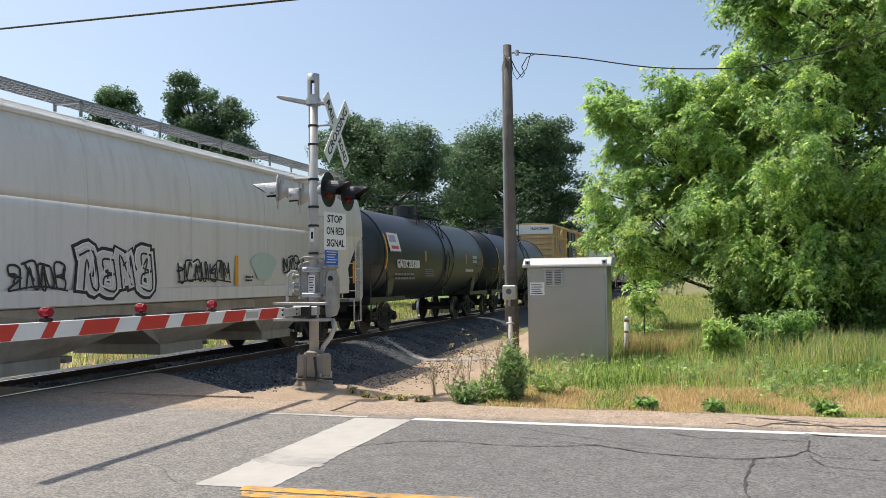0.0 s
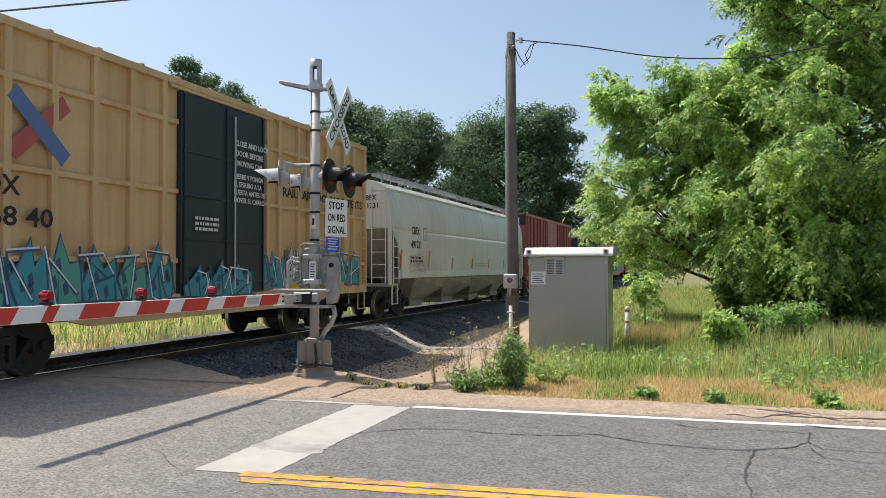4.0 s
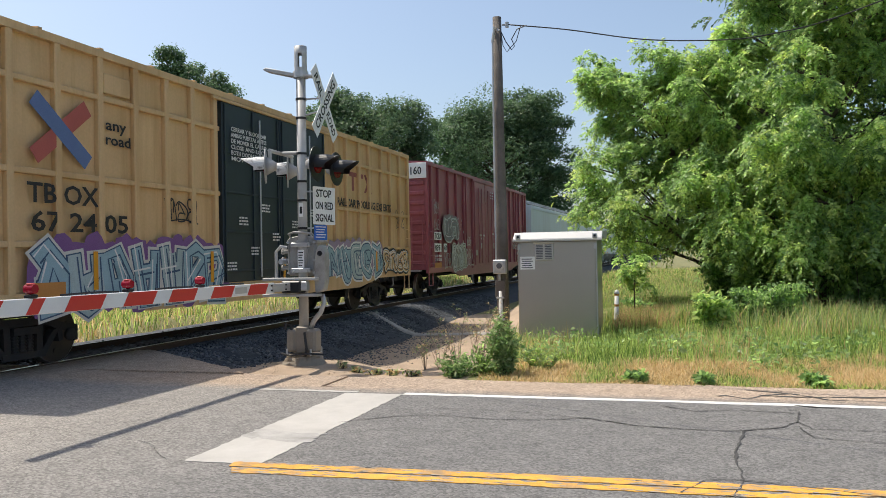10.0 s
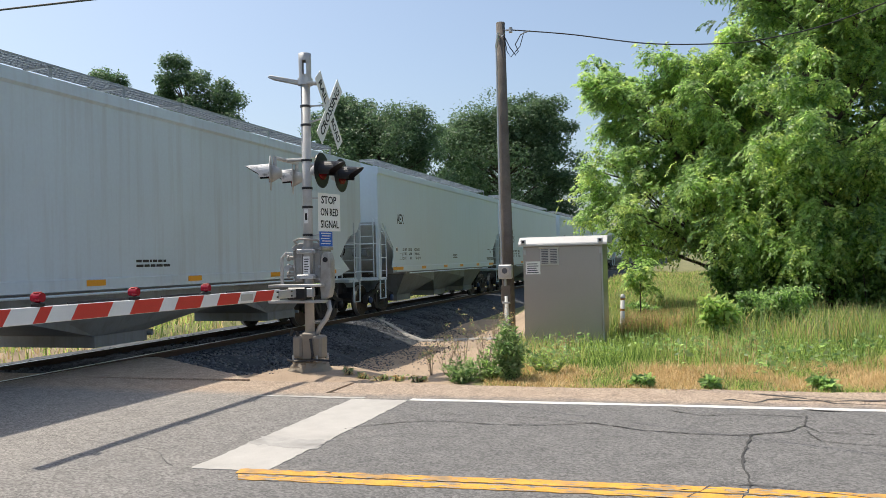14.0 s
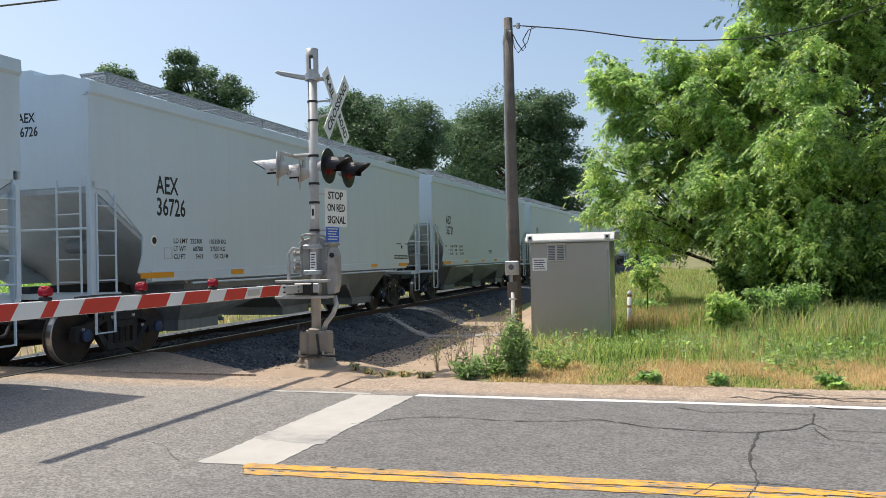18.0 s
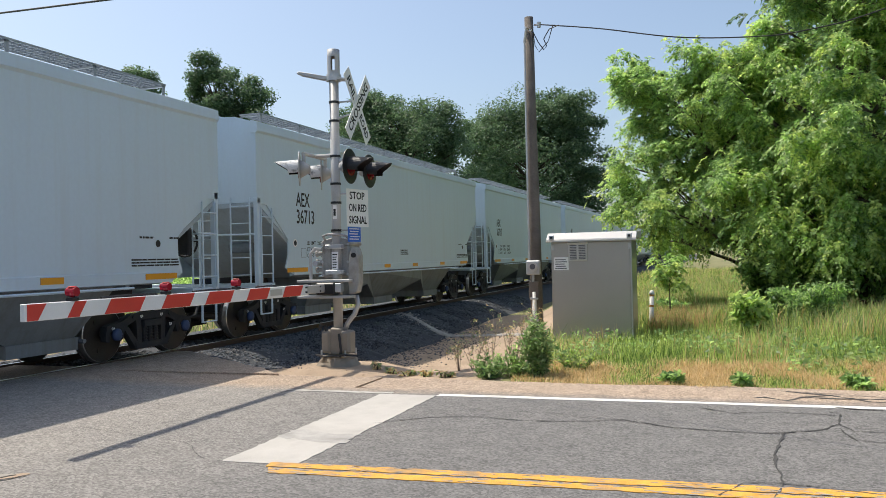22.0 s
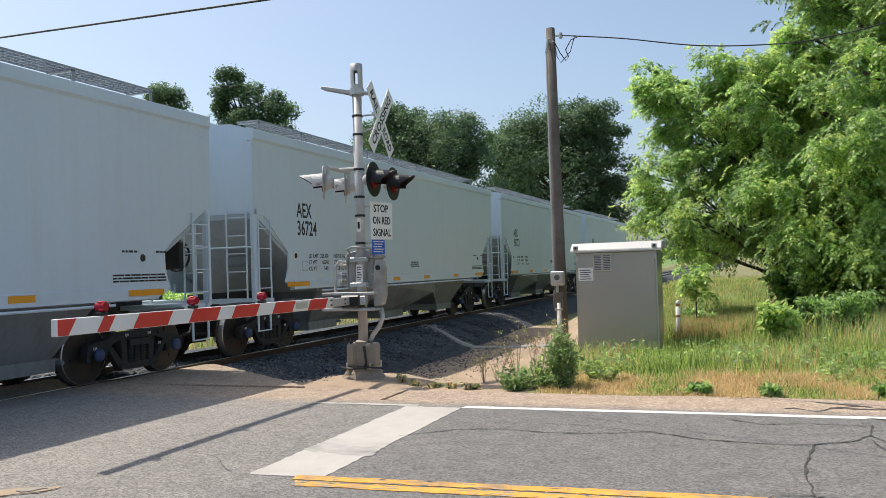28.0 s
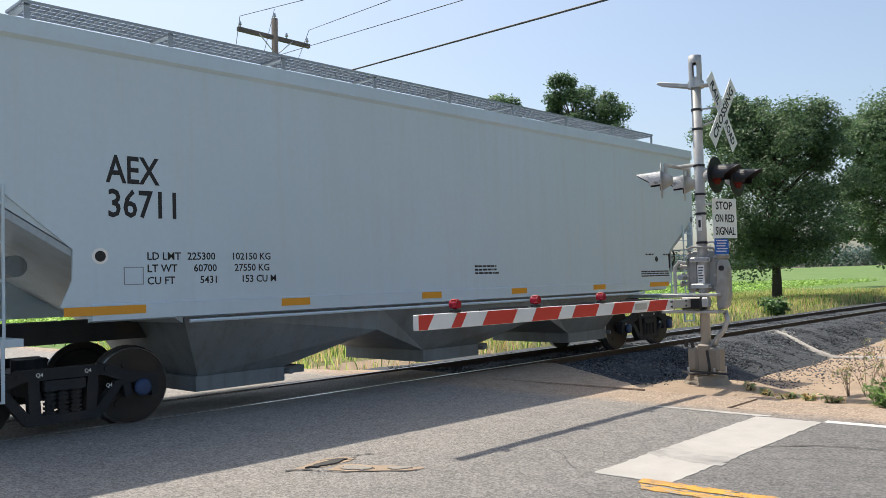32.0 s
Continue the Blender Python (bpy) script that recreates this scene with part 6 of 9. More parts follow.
def tan_boxcar_second():
    ribs = [0.06, 0.75, 1.39, 2.29, 3.21, 4.08, 4.93, 5.73, 6.5, 11.6, 12.24, 12.99, 13.89, 14.65, 15.64, 16.41, 17.26, 18.08]
    car = boxcar("boxcar", "tan yellow boxcar with black double doors and pale blue graffiti", 109.96, 128.1, 4.98, M["tan_box"], M["black_door"], ribs, (6.65, 11.5), (4.2, 2.9, 1.85), M["white"])
    X = 1.565
    cross_logo(car, X - 0.01, 1.8, 2.9, 3.12, 3.97)
    text_on_side(car, "any", X - 0.05, 3.36, 3.72, 0.17, M["letter"], 0.5)
    text_on_side(car, "road", X - 0.05, 3.34, 3.48, 0.17, M["letter"], 0.62)
    text_on_side(car, "TB OX", X - 0.01, 1.67, 2.46, 0.28, M["letter"], 1.45, "reporting_mark")
    text_on_side(car, "67 24 05", X - 0.01, 1.72, 2.05, 0.28, M["letter"], 2.1, "car_number")
    text_on_side(car, "RAILCAR POOLING EXPERTS", X - 0.012, 12.27, 2.98, 0.21, M["letter"], 4.1, "slogan", 0.006)
    maker_mark(car, X - 0.09, 13.3, 3.45, 0.52, mat("worn_maroon_logo", (0.30, 0.10, 0.09), 0.7, var=0.3, scale=6))
    part("route_board", bbox(X - 0.09, 3.3, 4.3, X - 0.03, 3.95, 4.62, 0.012), M["tan_box"], car)
    graffiti(car, X, 1.75, 6.75, 0.72, 1.95, ["ltblue", "teal_pale", "ltblue"], 7, 31, "block", "blue_dark", "purple", 0, "spray_pale")
    graffiti(car, X, 11.6, 15.4, 0.95, 2.05, ["ltblue", "ltblue", "teal_pale"], 5, 32, "round", "blue_dark", "mauve", 0, "letter_white")
    graffiti(car, X + 0.02, 15.6, 17.8, 1.1, 1.8, ["tan_box"], 4, 33, "round", "sprayblack")
    tag(car, X - 0.05, 4.9, 5.9, 2.3, 2.75, M["sprayblack"], 5, 0.03)
    tag(car, X - 0.05, 16.9, 17.7, 2.5, 3.1, M["low_ink_spray"], 34, 0.025)
    for k, (t_, z) in enumerate((("CERRAR Y BLOQUEAR", 4.2), ("AMBAS PUERTAS ANTES", 4.08), ("DE MOVER EL CARRO", 3.96), ("CLOSE AND LOCK", 3.84), ("BOTH DOORS BEFORE", 3.72), ("MOVING CAR", 3.6))):
        text_on_side(car, t_, X + 0.052, 6.95, z, 0.085, M["letter_white"], 1.45, "door_notice")
    for k in range(10):
        bars(car, X + 0.052, 6.75 + 0.47 * k, 1.35 + 0.31 * ((k * 3) % 5), 0.36, 0.2, 3, M["letter_white"], 40 + k)
    patch(car, X + 0.052, 9.1, 9.2, 1.15, 1.6, M["yellow_refl"], "reflector")
    for y in (2.95, 6.2, 14.95, 17.2):
        patch(car, X + 0.022, y, y + 0.1, 1.15, 1.75, M["yellow_refl"], "reflector")
    patch(car, X + 0.022, 1.6, 2.35, 1.05, 1.3, M["orange_stripe"], "reflector")
    text_front(car, "TBOX 672405", 0.2, -0.036, 4.62, 0.15, M["letter"], 1.25, "reporting_mark")
    text_front(car, "EXCESS HEIGHT CAR", -1.4, -0.036, 4.55, 0.11, M["letter"], 1.25, "notice")


def red_boxcar():
    ribs = [0.06, 0.54, 1.42, 2.37, 3.31, 4.23, 5.17, 5.85, 9.05, 9.93, 10.8, 11.57, 12.32, 12.69, 13.52, 14.4, 15.14]
    car = boxcar("boxcar", "oxide red boxcar with silver and blue graffiti", 77.97, 93.17, 4.55, M["red_box"], M["red_box"], ribs, (6.05, 8.9), (), M["black"], fish=False, post=0.08)
    X = 1.565
    text_on_side(car, "LRS", X, 0.9, 2.1, 0.25, M["letter_white"], 0.55, "reporting_mark")
    text_on_side(car, "20  93", X, 1.0, 1.74, 0.25, M["letter_white"], 1.25, "car_number")
    for k, (t_, y) in enumerate((("LD LMT", 1.2), ("LT WT", 1.2))):
        text_on_side(car, t_, X, y, 1.45 - 0.15 * k, 0.08, M["letter_white"], 0.3, "data_lettering")
        bars(car, X, 1.75, 1.45 - 0.15 * k, 0.3, 0.09, 1, M["letter_white"], 4 + k)
    graffiti(car, X, 2.2, 6.05, 1.0, 2.12, ["teal_pale", "ltblue", "teal_pale"], 4, 41, "jag")
    graffiti(car, X + 0.04, 6.15, 8.95, 1.12, 1.9, ["silver"], 5, 42, "round", "sprayblack")
    graffiti(car, X, 9.15, 12.9, 1.05, 2.2, ["sky_paint", "ltblue", "sky_paint"], 4, 43, "jag", "blue_dark", None, 0, None, "mauve")
    tag(car, X, 13.0, 13.55, 1.5, 2.05, M["silver"], 44, 0.025)
    patch(car, X, 12.92, 13.31, 1.36, 1.62, M["letter_white"], "stencil_box")
    patch(car, X + 0.004, 12.98, 13.25, 1.4, 1.58, M["red_box"], "stencil_box")
    bars(car, X, 13.8, 1.35, 0.3, 0.3, 4, M["letter_white"], 45)
    bars(car, X + 0.045, 7.4, 2.66, 0.4, 0.05, 1, M["letter_white"], 5)
    text_front(car, "LRS 2093", -0.1, -0.036, 4.12, 0.22, M["letter_white"], 1.3, "reporting_mark")
    return car


def maroon_boxcar():
    ribs = [0.06, 0.51, 1.42, 2.71, 3.84, 4.96, 5.29, 6.37, 11.3, 12.2, 13.0, 13.9, 14.94, 15.4, 16.19, 17.32, 17.95]
    car = boxcar("boxcar", "dark maroon boxcar with white number panels and faded tags", 130.1, 148.12, 5.0, M["maroon_box"], M["maroon_box"], ribs, (6.5, 10.2), (), M["white"], post=0.09, flat_door=True)
    X = 1.565
    for y0, y1, z0, z1, t_ in ((0.7, 1.57, 2.16, 2.46, "TOBX"), (0.7, 1.56, 1.72, 2.03, "8891"), (1.86, 2.27, 1.72, 2.03, "60")):
        patch(car, X, y0, y1, z0, z1, M["white"], "number_panel")
        text_on_side(car, t_, X + 0.005, y0 + 0.05, z0 + 0.04, z1 - z0 - 0.09, M["letter"], y1 - y0 - 0.1, "reporting_mark")
    text_on_side(car, "LD LMT 202400", X, 0.72, 1.52, 0.09, M["letter_white"], 0.85, "data_lettering")
    text_on_side(car, "LT WT 83590", X, 0.72, 1.38, 0.09, M["letter_white"], 0.85, "data_lettering")
    patch(car, X, 0.74, 1.54, 1.13, 1.32, M["orange_stripe"], "reflector")
    graffiti(car, X, 1.95, 3.75, 2.15, 3.1, ["slope_dark"], 2, 51, "round", "low_grey", "slope_dark", 0, "silver")
    graffiti(car, X, 3.1, 4.95, 1.0, 2.0, ["spray_pale", "bone"], 4, 52, "round", "low_ink_spray", "bone", 0, "spray_pale")
    tag(car, X, 1.95, 2.9, 1.1, 1.75, M["silver"], 53, 0.02)
    tag(car, X, 0.72, 1.35, 2.55, 2.95, M["silver"], 6, 0.018)
    tag(car, X, 0.72, 1.3, 3.15, 3.65, M["silver"], 54, 0.018)
    tag(car, X, 5.1, 6.25, 1.15, 1.9, M["spray_pale"], 7, 0.024)
    tag(car, X, 5.25, 5.85, 1.98, 2.35, M["spray_pale"], 8, 0.02)
    tag(car, X, 14.2, 15.05, 1.85, 2.2, M["silver"], 9, 0.025)
    tag(car, X, 15.15, 15.85, 1.13, 1.5, M["silver"], 10, 0.022)
    bm = bmesh.new()
    rnd = random.Random(5)
    for k in range(26):
        c, m, r = rnd.choice((rnd.uniform(3.9, 4.7), rnd.uniform(16.4, 17.2))), rnd.uniform(2.4, 3.1), rnd.uniform(0.015, 0.045)
        blob(bm, [(c + r * 0.7 * math.cos(t), m + r * 1.4 * math.sin(t)) for t in (2 * math.pi * i / 7 for i in range(7))], X, 0.003, 0)
    part("paint_splash", bm, M["silver"], car, kind="stuff")
    for k in range(3):
        bars(car, X + 0.02, 9.35, 4.42 - 0.13 * k, 1.2, 0.09, 1, M["letter_white"], 60 + k)
    text_on_side(car, "CLOSE THIS DOOR FIRST", X + 0.045, 7.2, 2.40, 0.07, M["letter_white"], 0.9, "door_notice")
    text_on_side(car, "OPEN CLOSE", X + 0.045, 7.4, 2.26, 0.07, M["letter_white"], 0.42, "door_notice")
    text_on_side(car, "THIS DOOR LAST", X + 0.045, 9.5, 2.5, 0.07, M["letter_white"], 0.75, "door_notice")
    for y, z in ((7.42, 1.85), (9.75, 1.85), (6.55, 1.55)):
        patch(car, X + 0.045, y, y + 0.18, z, z + 0.24, M["spray_pale"], "paper_panel")
    for y in (7.05, 7.6, 8.72, 9.4, 9.9):
        bm = bmesh.new()
        tube(bm, [(X + 0.06, y, 1.2), (X + 0.06, y, 4.5)], 0.022, 6)
        part("lock_rod", bm, M["maroon_box"], car)
    for k, t_ in enumerate(("EXH 17-1", "EXW 10-8", "EW 9-7", "IL 60-9", "IW 9-6", "IH 13-2", "CU FT 7332")):
        a_, b_ = t_.rsplit(" ", 1)
        text_on_side(car, a_, X, 15.19, 2.31 - 0.115 * k, 0.07, M["letter_white"], None, "data_lettering")
        text_on_side(car, b_, X, 15.66, 2.31 - 0.115 * k, 0.07, M["letter_white"], None, "data_lettering")
    bars(car, X, 15.17, 1.53, 0.7, 0.1, 2, M["letter_white"], 71)
    for k in range(3):
        bars(car, X, 16.37, 2.29 - 0.1 * k, 0.55, 0.06, 1, M["letter_white"], 80 + k)
    patch(car, X, 16.47, 16.88, 1.53, 1.86, M["letter_white"], "stencil_box", 0.003)
    patch(car, X + 0.003, 16.5, 16.85, 1.62, 1.83, M["maroon_box"], "stencil_box", 0.003)
    patch(car, X, 16.29, 16.99, 1.13, 1.31, M["orange_stripe"], "reflector")
    for k, z in enumerate((4.25, 4.15, 3.75, 3.15, 2.55)):
        part("stencil_line", bbox(-1.35, -0.034, z, -0.35 - 0.2 * (k % 3), -0.031, z + 0.05, 0), M["spray_pale"], car)
    text_front(car, "TOBX 889160", -0.55, -0.036, 4.52, 0.27, M["letter"], 1.9, "reporting_mark")
    return car


def black_gondola():
    L, R = 95.69, 108.63
    ln = R - L
    X, H = 1.56, 3.86
    car = thing("open_hopper", "black ribbed open-top coal hopper car with lilac graffiti", "freight car", group="freight cars of the train")
    for s in (1, -1):
        bm = bmesh.new()
        prism(bm, [(0.0, H - 0.1), (0.0, 2.2), (0.25, 1.9), (0.25, 1.12), (ln - 0.9, 1.12), (ln - 0.9, 1.9), (ln, 2.4), (ln, H - 0.1)], "x", s * (X - 0.10), s * (X - 0.07))
        part("side_sheet", bm, M["black_gon"], car)
        part("top_chord", bbox(min(s * (X - 0.12), s * (X + 0.02)), -0.02, H - 0.14, max(s * (X - 0.12), s * (X + 0.02)), ln + 0.02, H, 0.02), M["black_gon"], car)
        part("side_sill", bbox(min(s * (X - 0.12), s * X), 0.2, 1.02, max(s * (X - 0.12), s * X), ln - 0.6, 1.16, 0.01), M["black_gon"], car)
        for y in (0.12, 0.31, 1.39, 2.25, 3.22, 4.05, 4.84, 5.65, 6.65, 7.4, 8.25, 9.19, 10.35, 11.5, 12.75):
            part("side_stake", bbox(min(s * (X - 0.08), s * (X + 0.01)), y - 0.07, 1.15, max(s * (X - 0.08), s * (X + 0.01)), y + 0.07, H - 0.13, 0.015), M["black_gon"], car)
        for y, d in ((0.1, 1), (ln - 0.1, -1)):
            ladder(car, s * (X + 0.02), y, y + d * 0.42, 1.1, 2.6, 5, M["black_gon"])
            stirrup(car, s * X, y, y + d * 0.42, 0.5, 1.0, M["black_gon"])
    for y, d in ((0.0, 1), (ln, -1)):
        bm = bmesh.new()
        v = [(y, H - 0.1), (y, 2.3), (y + d * 2.6, 1.15), (y + d * 2.66, 1.15), (y + d * 0.06, 2.4), (y + d * 0.06, H - 0.1)]
        prism(bm, v, "x", -X + 0.08, X - 0.08)
        part("end_sheet", bm, M["black_gon"], car)
        for x in (-0.9, -0.3, 0.3, 0.9):
            part("end_post", bbox(x - 0.06, min(y - d * 0.06, y), 1.1, x + 0.06, max(y - d * 0.06, y), H - 0.1, 0.01), M["black_gon"], car)
        part("end_sill", bbox(-X, min(y, y + d * 0.3), 0.95, X, max(y, y + d * 0.3), 1.12, 0.01), M["black_gon"], car)
    bm = bmesh.new()
    box(bm, -X + 0.11, 0.1, 1.16, X - 0.11, ln - 0.1, 3.3)
    part("coal_load", bm, M["truck"], car, "dark load below the rim")
    hopper_underside(car, ln, M["black_gon"], [3.6, 5.5, ln - 5.5, ln - 3.6], bottom=0.42, top=1.14, half=0.35, joint=0.95)
    X = X - 0.065
    Xr = 1.575
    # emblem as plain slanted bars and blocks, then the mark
    for k in range(5):
        bm = bmesh.new()
        prism(bm, [(0.66 - 0.01 * k, 3.36 - 0.105 * k), (1.12 + 0.012 * k, 3.36 - 0.105 * k), (1.125 + 0.012 * k, 3.29 - 0.105 * k), (0.655 - 0.01 * k, 3.29 - 0.105 * k)], "x", X, X + 0.004)
        part("logo_bar", bm, M["letter_white"], car)
        bm = bmesh.new()
        prism(bm, [(1.5 + 0.015 * k, 3.36 - 0.1 * k), (2.13 - 0.13 * k, 3.34 - 0.1 * k), (2.06 - 0.13 * k, 3.275 - 0.1 * k), (1.515 + 0.015 * k, 3.29 - 0.1 * k)], "x", X, X + 0.004)
        part("logo_bar", bm, M["letter_white"], car)
    bm = bmesh.new()
    prism(bm, [(2.43, 3.36), (2.63, 3.36), (2.9, 3.08), (2.9, 3.36), (3.12, 3.36), (3.12, 2.87), (2.92, 2.87), (2.66, 3.13), (2.66, 2.87), (2.43, 2.87)], "x", X, X + 0.004)
    part("logo_block", bm, M["letter_white"], car)
    bm = bmesh.new()
    prism(bm, [(3.9, 3.34), (3.45, 3.34), (3.42, 3.06), (3.72, 3.02), (3.72, 2.98), (3.42, 3.0), (3.42, 2.88), (3.86, 2.88), (3.92, 3.14), (3.62, 3.2), (3.62, 3.24), (3.9, 3.22)], "x", X, X + 0.004)
    part("logo_block", bm, M["letter_white"], car)
    for y, t_, w in ((1.71, "NS", 0.42), (2.59, "145", 0.5), (3.42, "293", 0.5)):
        text_on_side(car, t_, X, y, 2.5, 0.22, M["letter_white"], w, "car_number")
    graffiti(car, Xr, 3.3, 5.3, 1.1, 2.05, ["mauve", "purple"], 3, 61, "round", "purple", "lilac", 46)
    for y, z in ((0.42, 1.27), (7.83, 1.26), (10.95, 1.28)):
        patch(car, X, y, y + 0.45, z, z + 0.22, M["yellow_refl"], "reflector")
    for y, z, w, h, r in ((8.66, 1.68, 0.75, 0.25, 3), (6.9, 1.2, 0.5, 0.2, 3), (9.9, 1.55, 0.4, 0.2, 2), (2.7, 1.52, 0.4, 0.25, 2), (3.3, 1.52, 0.35, 0.25, 2)):
        bars(car, X, y, z, w, h, r, M["letter_white"], int(y * 10))
    text_on_side(car, "IP29R", X, 10.7, 1.55, 0.12, M["letter_white"], 0.5, "data_lettering")
    for k, (t_, s) in enumerate((("NS", 0.12), ("145293", 0.12), ("SPRG 7 OB 87", 0.06), ("SPRG 7 IC 87", 0.06), ("78-IN WHEELS CLASS C", 0.06), ("AAR NO 24 BRAKE BEAM", 0.06))):
        text_front(car, t_, -0.55, -0.066, 3.5 - 0.17 * k, s, M["letter_white"], None, "data_lettering")
    bogie(car, 1.85)
    bogie(car, ln - 1.85)
    ends(car, ln)
    register(car, L, R)


leading_grey_hopper()
tank_car(12.4, 25.9, "221288", True)
tank_car(26.65, 40.05, "219587", False)
tan_boxcar_first()
cream_hopper()
red_boxcar()
black_gondola()
tan_boxcar_second()
maroon_boxcar()
blue_grey_hopper()
make_aex_cars()

# ---- crossing signal ----
MX, MY = -2.50, 2.62
M["hood"] = mat("flaking_white_paint", (0.62, 0.62, 0.62), 0.6, var=0.1, scale=22, fine=60, dark=(0.05, 0.05, 0.05), patch=1.0)


def crossing_signal():
    s = thing("crossing_signal", "grey steel crossing signal mast with crossbuck, red lamps and lowered gate", "crossing signal", pose(MX, MY, 0))
    # foundation and junction base
    bm = bmesh.new()
    rnd = random.Random(4)
    rings = []
    for rr, z in ((0.36, -0.04), (0.31, 0.04), (0.28, 0.09), (0.255, 0.125)):
        rings.append([bm.verts.new((rr * math.cos(a) * (1 + rnd.uniform(-.1, .1)), 0.85 * rr * math.sin(a) * (1 + rnd.uniform(-.1, .1)), z + rnd.uniform(-.015, .015))) for a in (2 * math.pi * k / 22 for k in range(22))])
    for p_, q_ in zip(rings, rings[1:]):
        for k in range(22):
            bm.faces.new((p_[k], p_[(k + 1) % 22], q_[(k + 1) % 22], q_[k]))
    bm.faces.new(rings[-1])
    part("foundation", bm, M["concrete"], s, "crumbling low concrete foundation")
    part("base_plate", bbox(-0.225, -0.2, 0.125, 0.225, 0.2, 0.155, 0.01), M["concrete"], s)
    for x in (-0.2, 0.2):
        for y in (-0.2, 0.2):
            bm = bmesh.new(); tube(bm, [(x, y, 0.14), (x, y, 0.24)], 0.018, 6)
            part("anchor_bolt", bm, M["galv"], s)
    bm = bmesh.new()
    prism(bm, [(-0.10, -0.10), (0.10, -0.10), (0.13, 0.0), (0.10, 0.10), (-0.10, 0.10), (-0.13, 0.0)], "z", 0.16, 0.58)
    part("base_casting", bevel(bm, 0.02), M["box_paint"], s, "brownish cast base of the mast")
    for x0, x1, n in ((-0.245, -0.09, "junction_box"), (0.09, 0.25, "junction_box")):
        jb = part(n, bbox(x0, -0.13, 0.18, x1, 0.11, 0.54, 0.03), M["box_paint"], s, "cast metal junction box")
        part("box_lid", bbox(x0 + 0.02, -0.15, 0.21, x1 - 0.02, -0.13, 0.51, 0.012), M["box_paint"], jb)
    bm = bmesh.new()
    tube(bm, [(-0.28, -0.1, 0.54), (-0.26, -0.1, 0.62), (-0.18, -0.1, 0.60), (-0.16, -0.08, 0.5)], 0.03, 8)
    tube(bm, [(-0.3, -0.2, 0.17), (-0.1, -0.3, 0.15), (0.2, -0.27, 0.18), (0.38, -0.1, 0.15)], 0.015, 6)
    tube(bm, [(0.1, -0.2, 0.5), (0.15, -0.24, 0.25), (0.12, -0.22, 0.14)], 0.02, 6)
    part("cable", bm, M["wire"], s)
    # mast
    bm = bmesh.new(); tube(bm, [(0, 0, 0.5), (0.0, 0, 4.55)], 0.075, 20)
    mast = part("mast", bm, M["galv_paint"], s, "round silver-grey steel mast", smooth=True)
    bm = bmesh.new()
    n = 20
    outer = [[bm.verts.new((0.1 * math.cos(a), 0.1 * math.sin(a), z)) for a in (2 * math.pi * k / n for k in range(n))] for z in (4.52, 4.66, 4.88, 5.0)]
    for i in range(3):
        for k in range(n):
            ang = 360 * k / n
            if i == 1 and (270 <= ang < 306 or 90 <= ang < 126):
                continue
            bm.faces.new((outer[i][k], outer[i][(k + 1) % n], outer[i + 1][(k + 1) % n], outer[i + 1][k]))
    bm.faces.new(outer[-1])
    part("mast_cap", bm, M["galv_paint"], s, "hollow cap with an opening", smooth=True)
    bm = bmesh.new(); tube(bm, [(0, 0, 4.5), (0, 0, 4.60)], 0.12, 16)
    part("collar", bm, M["galv"], s)
    bm = bmesh.new()
    prism(bm, [(-0.62, 4.675), (-0.60, 4.645), (-0.2, 4.54), (0.24, 4.49), (0.24, 4.52), (-0.15, 4.585), (-0.57, 4.695)], "y", -0.09, 0.09)
    part("bracket_arm", bevel(bm, 0.012), M["galv_paint"], s, "flat metal arm below the cap")
    for z in (4.16, 3.86, 2.86, 2.56, 2.12, 3.30):
        bm = bmesh.new(); tube(bm, [(0, 0, z - 0.018), (0, 0, z + 0.018)], 0.086, 16)
        part("band_clamp", bm, M["black"], s)
    # crossbuck facing along the road
    for k, (sgn, words) in enumerate(((1, ("RAIL", "ROAD")), (-1, ("CROS", "SING")))):
        x = 0.40 + 0.012 * k
        bm = bmesh.new()
        box(bm, 0.0, -0.64, -0.125, 0.004, 0.64, 0.125)
        turn = Matrix.Translation((x, 0.0, 4.06)) @ Euler((-sgn * radians(50), 0, 0)).to_matrix().to_4x4()
        b = part("crossbuck_blade", bm, M["white"], s, "white blade with black capitals", at=turn)
        if k == 0:
            text_on_side(b, "RAIL", 0.005, -0.54, -0.065, 0.13, M["letter"], 0.38)
            text_on_side(b, "ROAD", 0.005, 0.15, -0.065, 0.13, M["letter"], 0.42)
        else:
            text_on_side(b, "CROSSING", 0.005, -0.54, -0.065, 0.13, M["letter"], 1.08)
        for z in (-0.1185, 0.1185):
            part("blade_rim", bbox(-0.002, -0.64, z - 0.006, 0.0055, 0.64, z + 0.006, 0), M["white"], b)
    for z0, z1 in ((4.16, 4.16), (3.90, 3.98)):
        bm = bmesh.new(); tube(bm, [(0.06, 0, z0), (0.40, 0, z1)], 0.015, 6)
        part("sign_bracket", bm, M["galv"], s)
    # lamp arms: two heads each way
    for sgn in (1, -1):
        bm = bmesh.new()
        z = 3.32 if sgn < 0 else 3.22
        tube(bm, [(sgn * 0.05, 0, z), (sgn * 0.36, 0, z)], 0.03, 8)
        tube(bm, [(sgn * 0.36, -0.40, z), (sgn * 0.36, 0.40, z)], 0.03, 8)
        for y in (-0.38, 0.38):
            tube(bm, [(sgn * 0.36, y, z), (sgn * 0.36, y, 3.12)], 0.03, 8)
        part("lamp_arm", bm, M["galv_paint"], s)
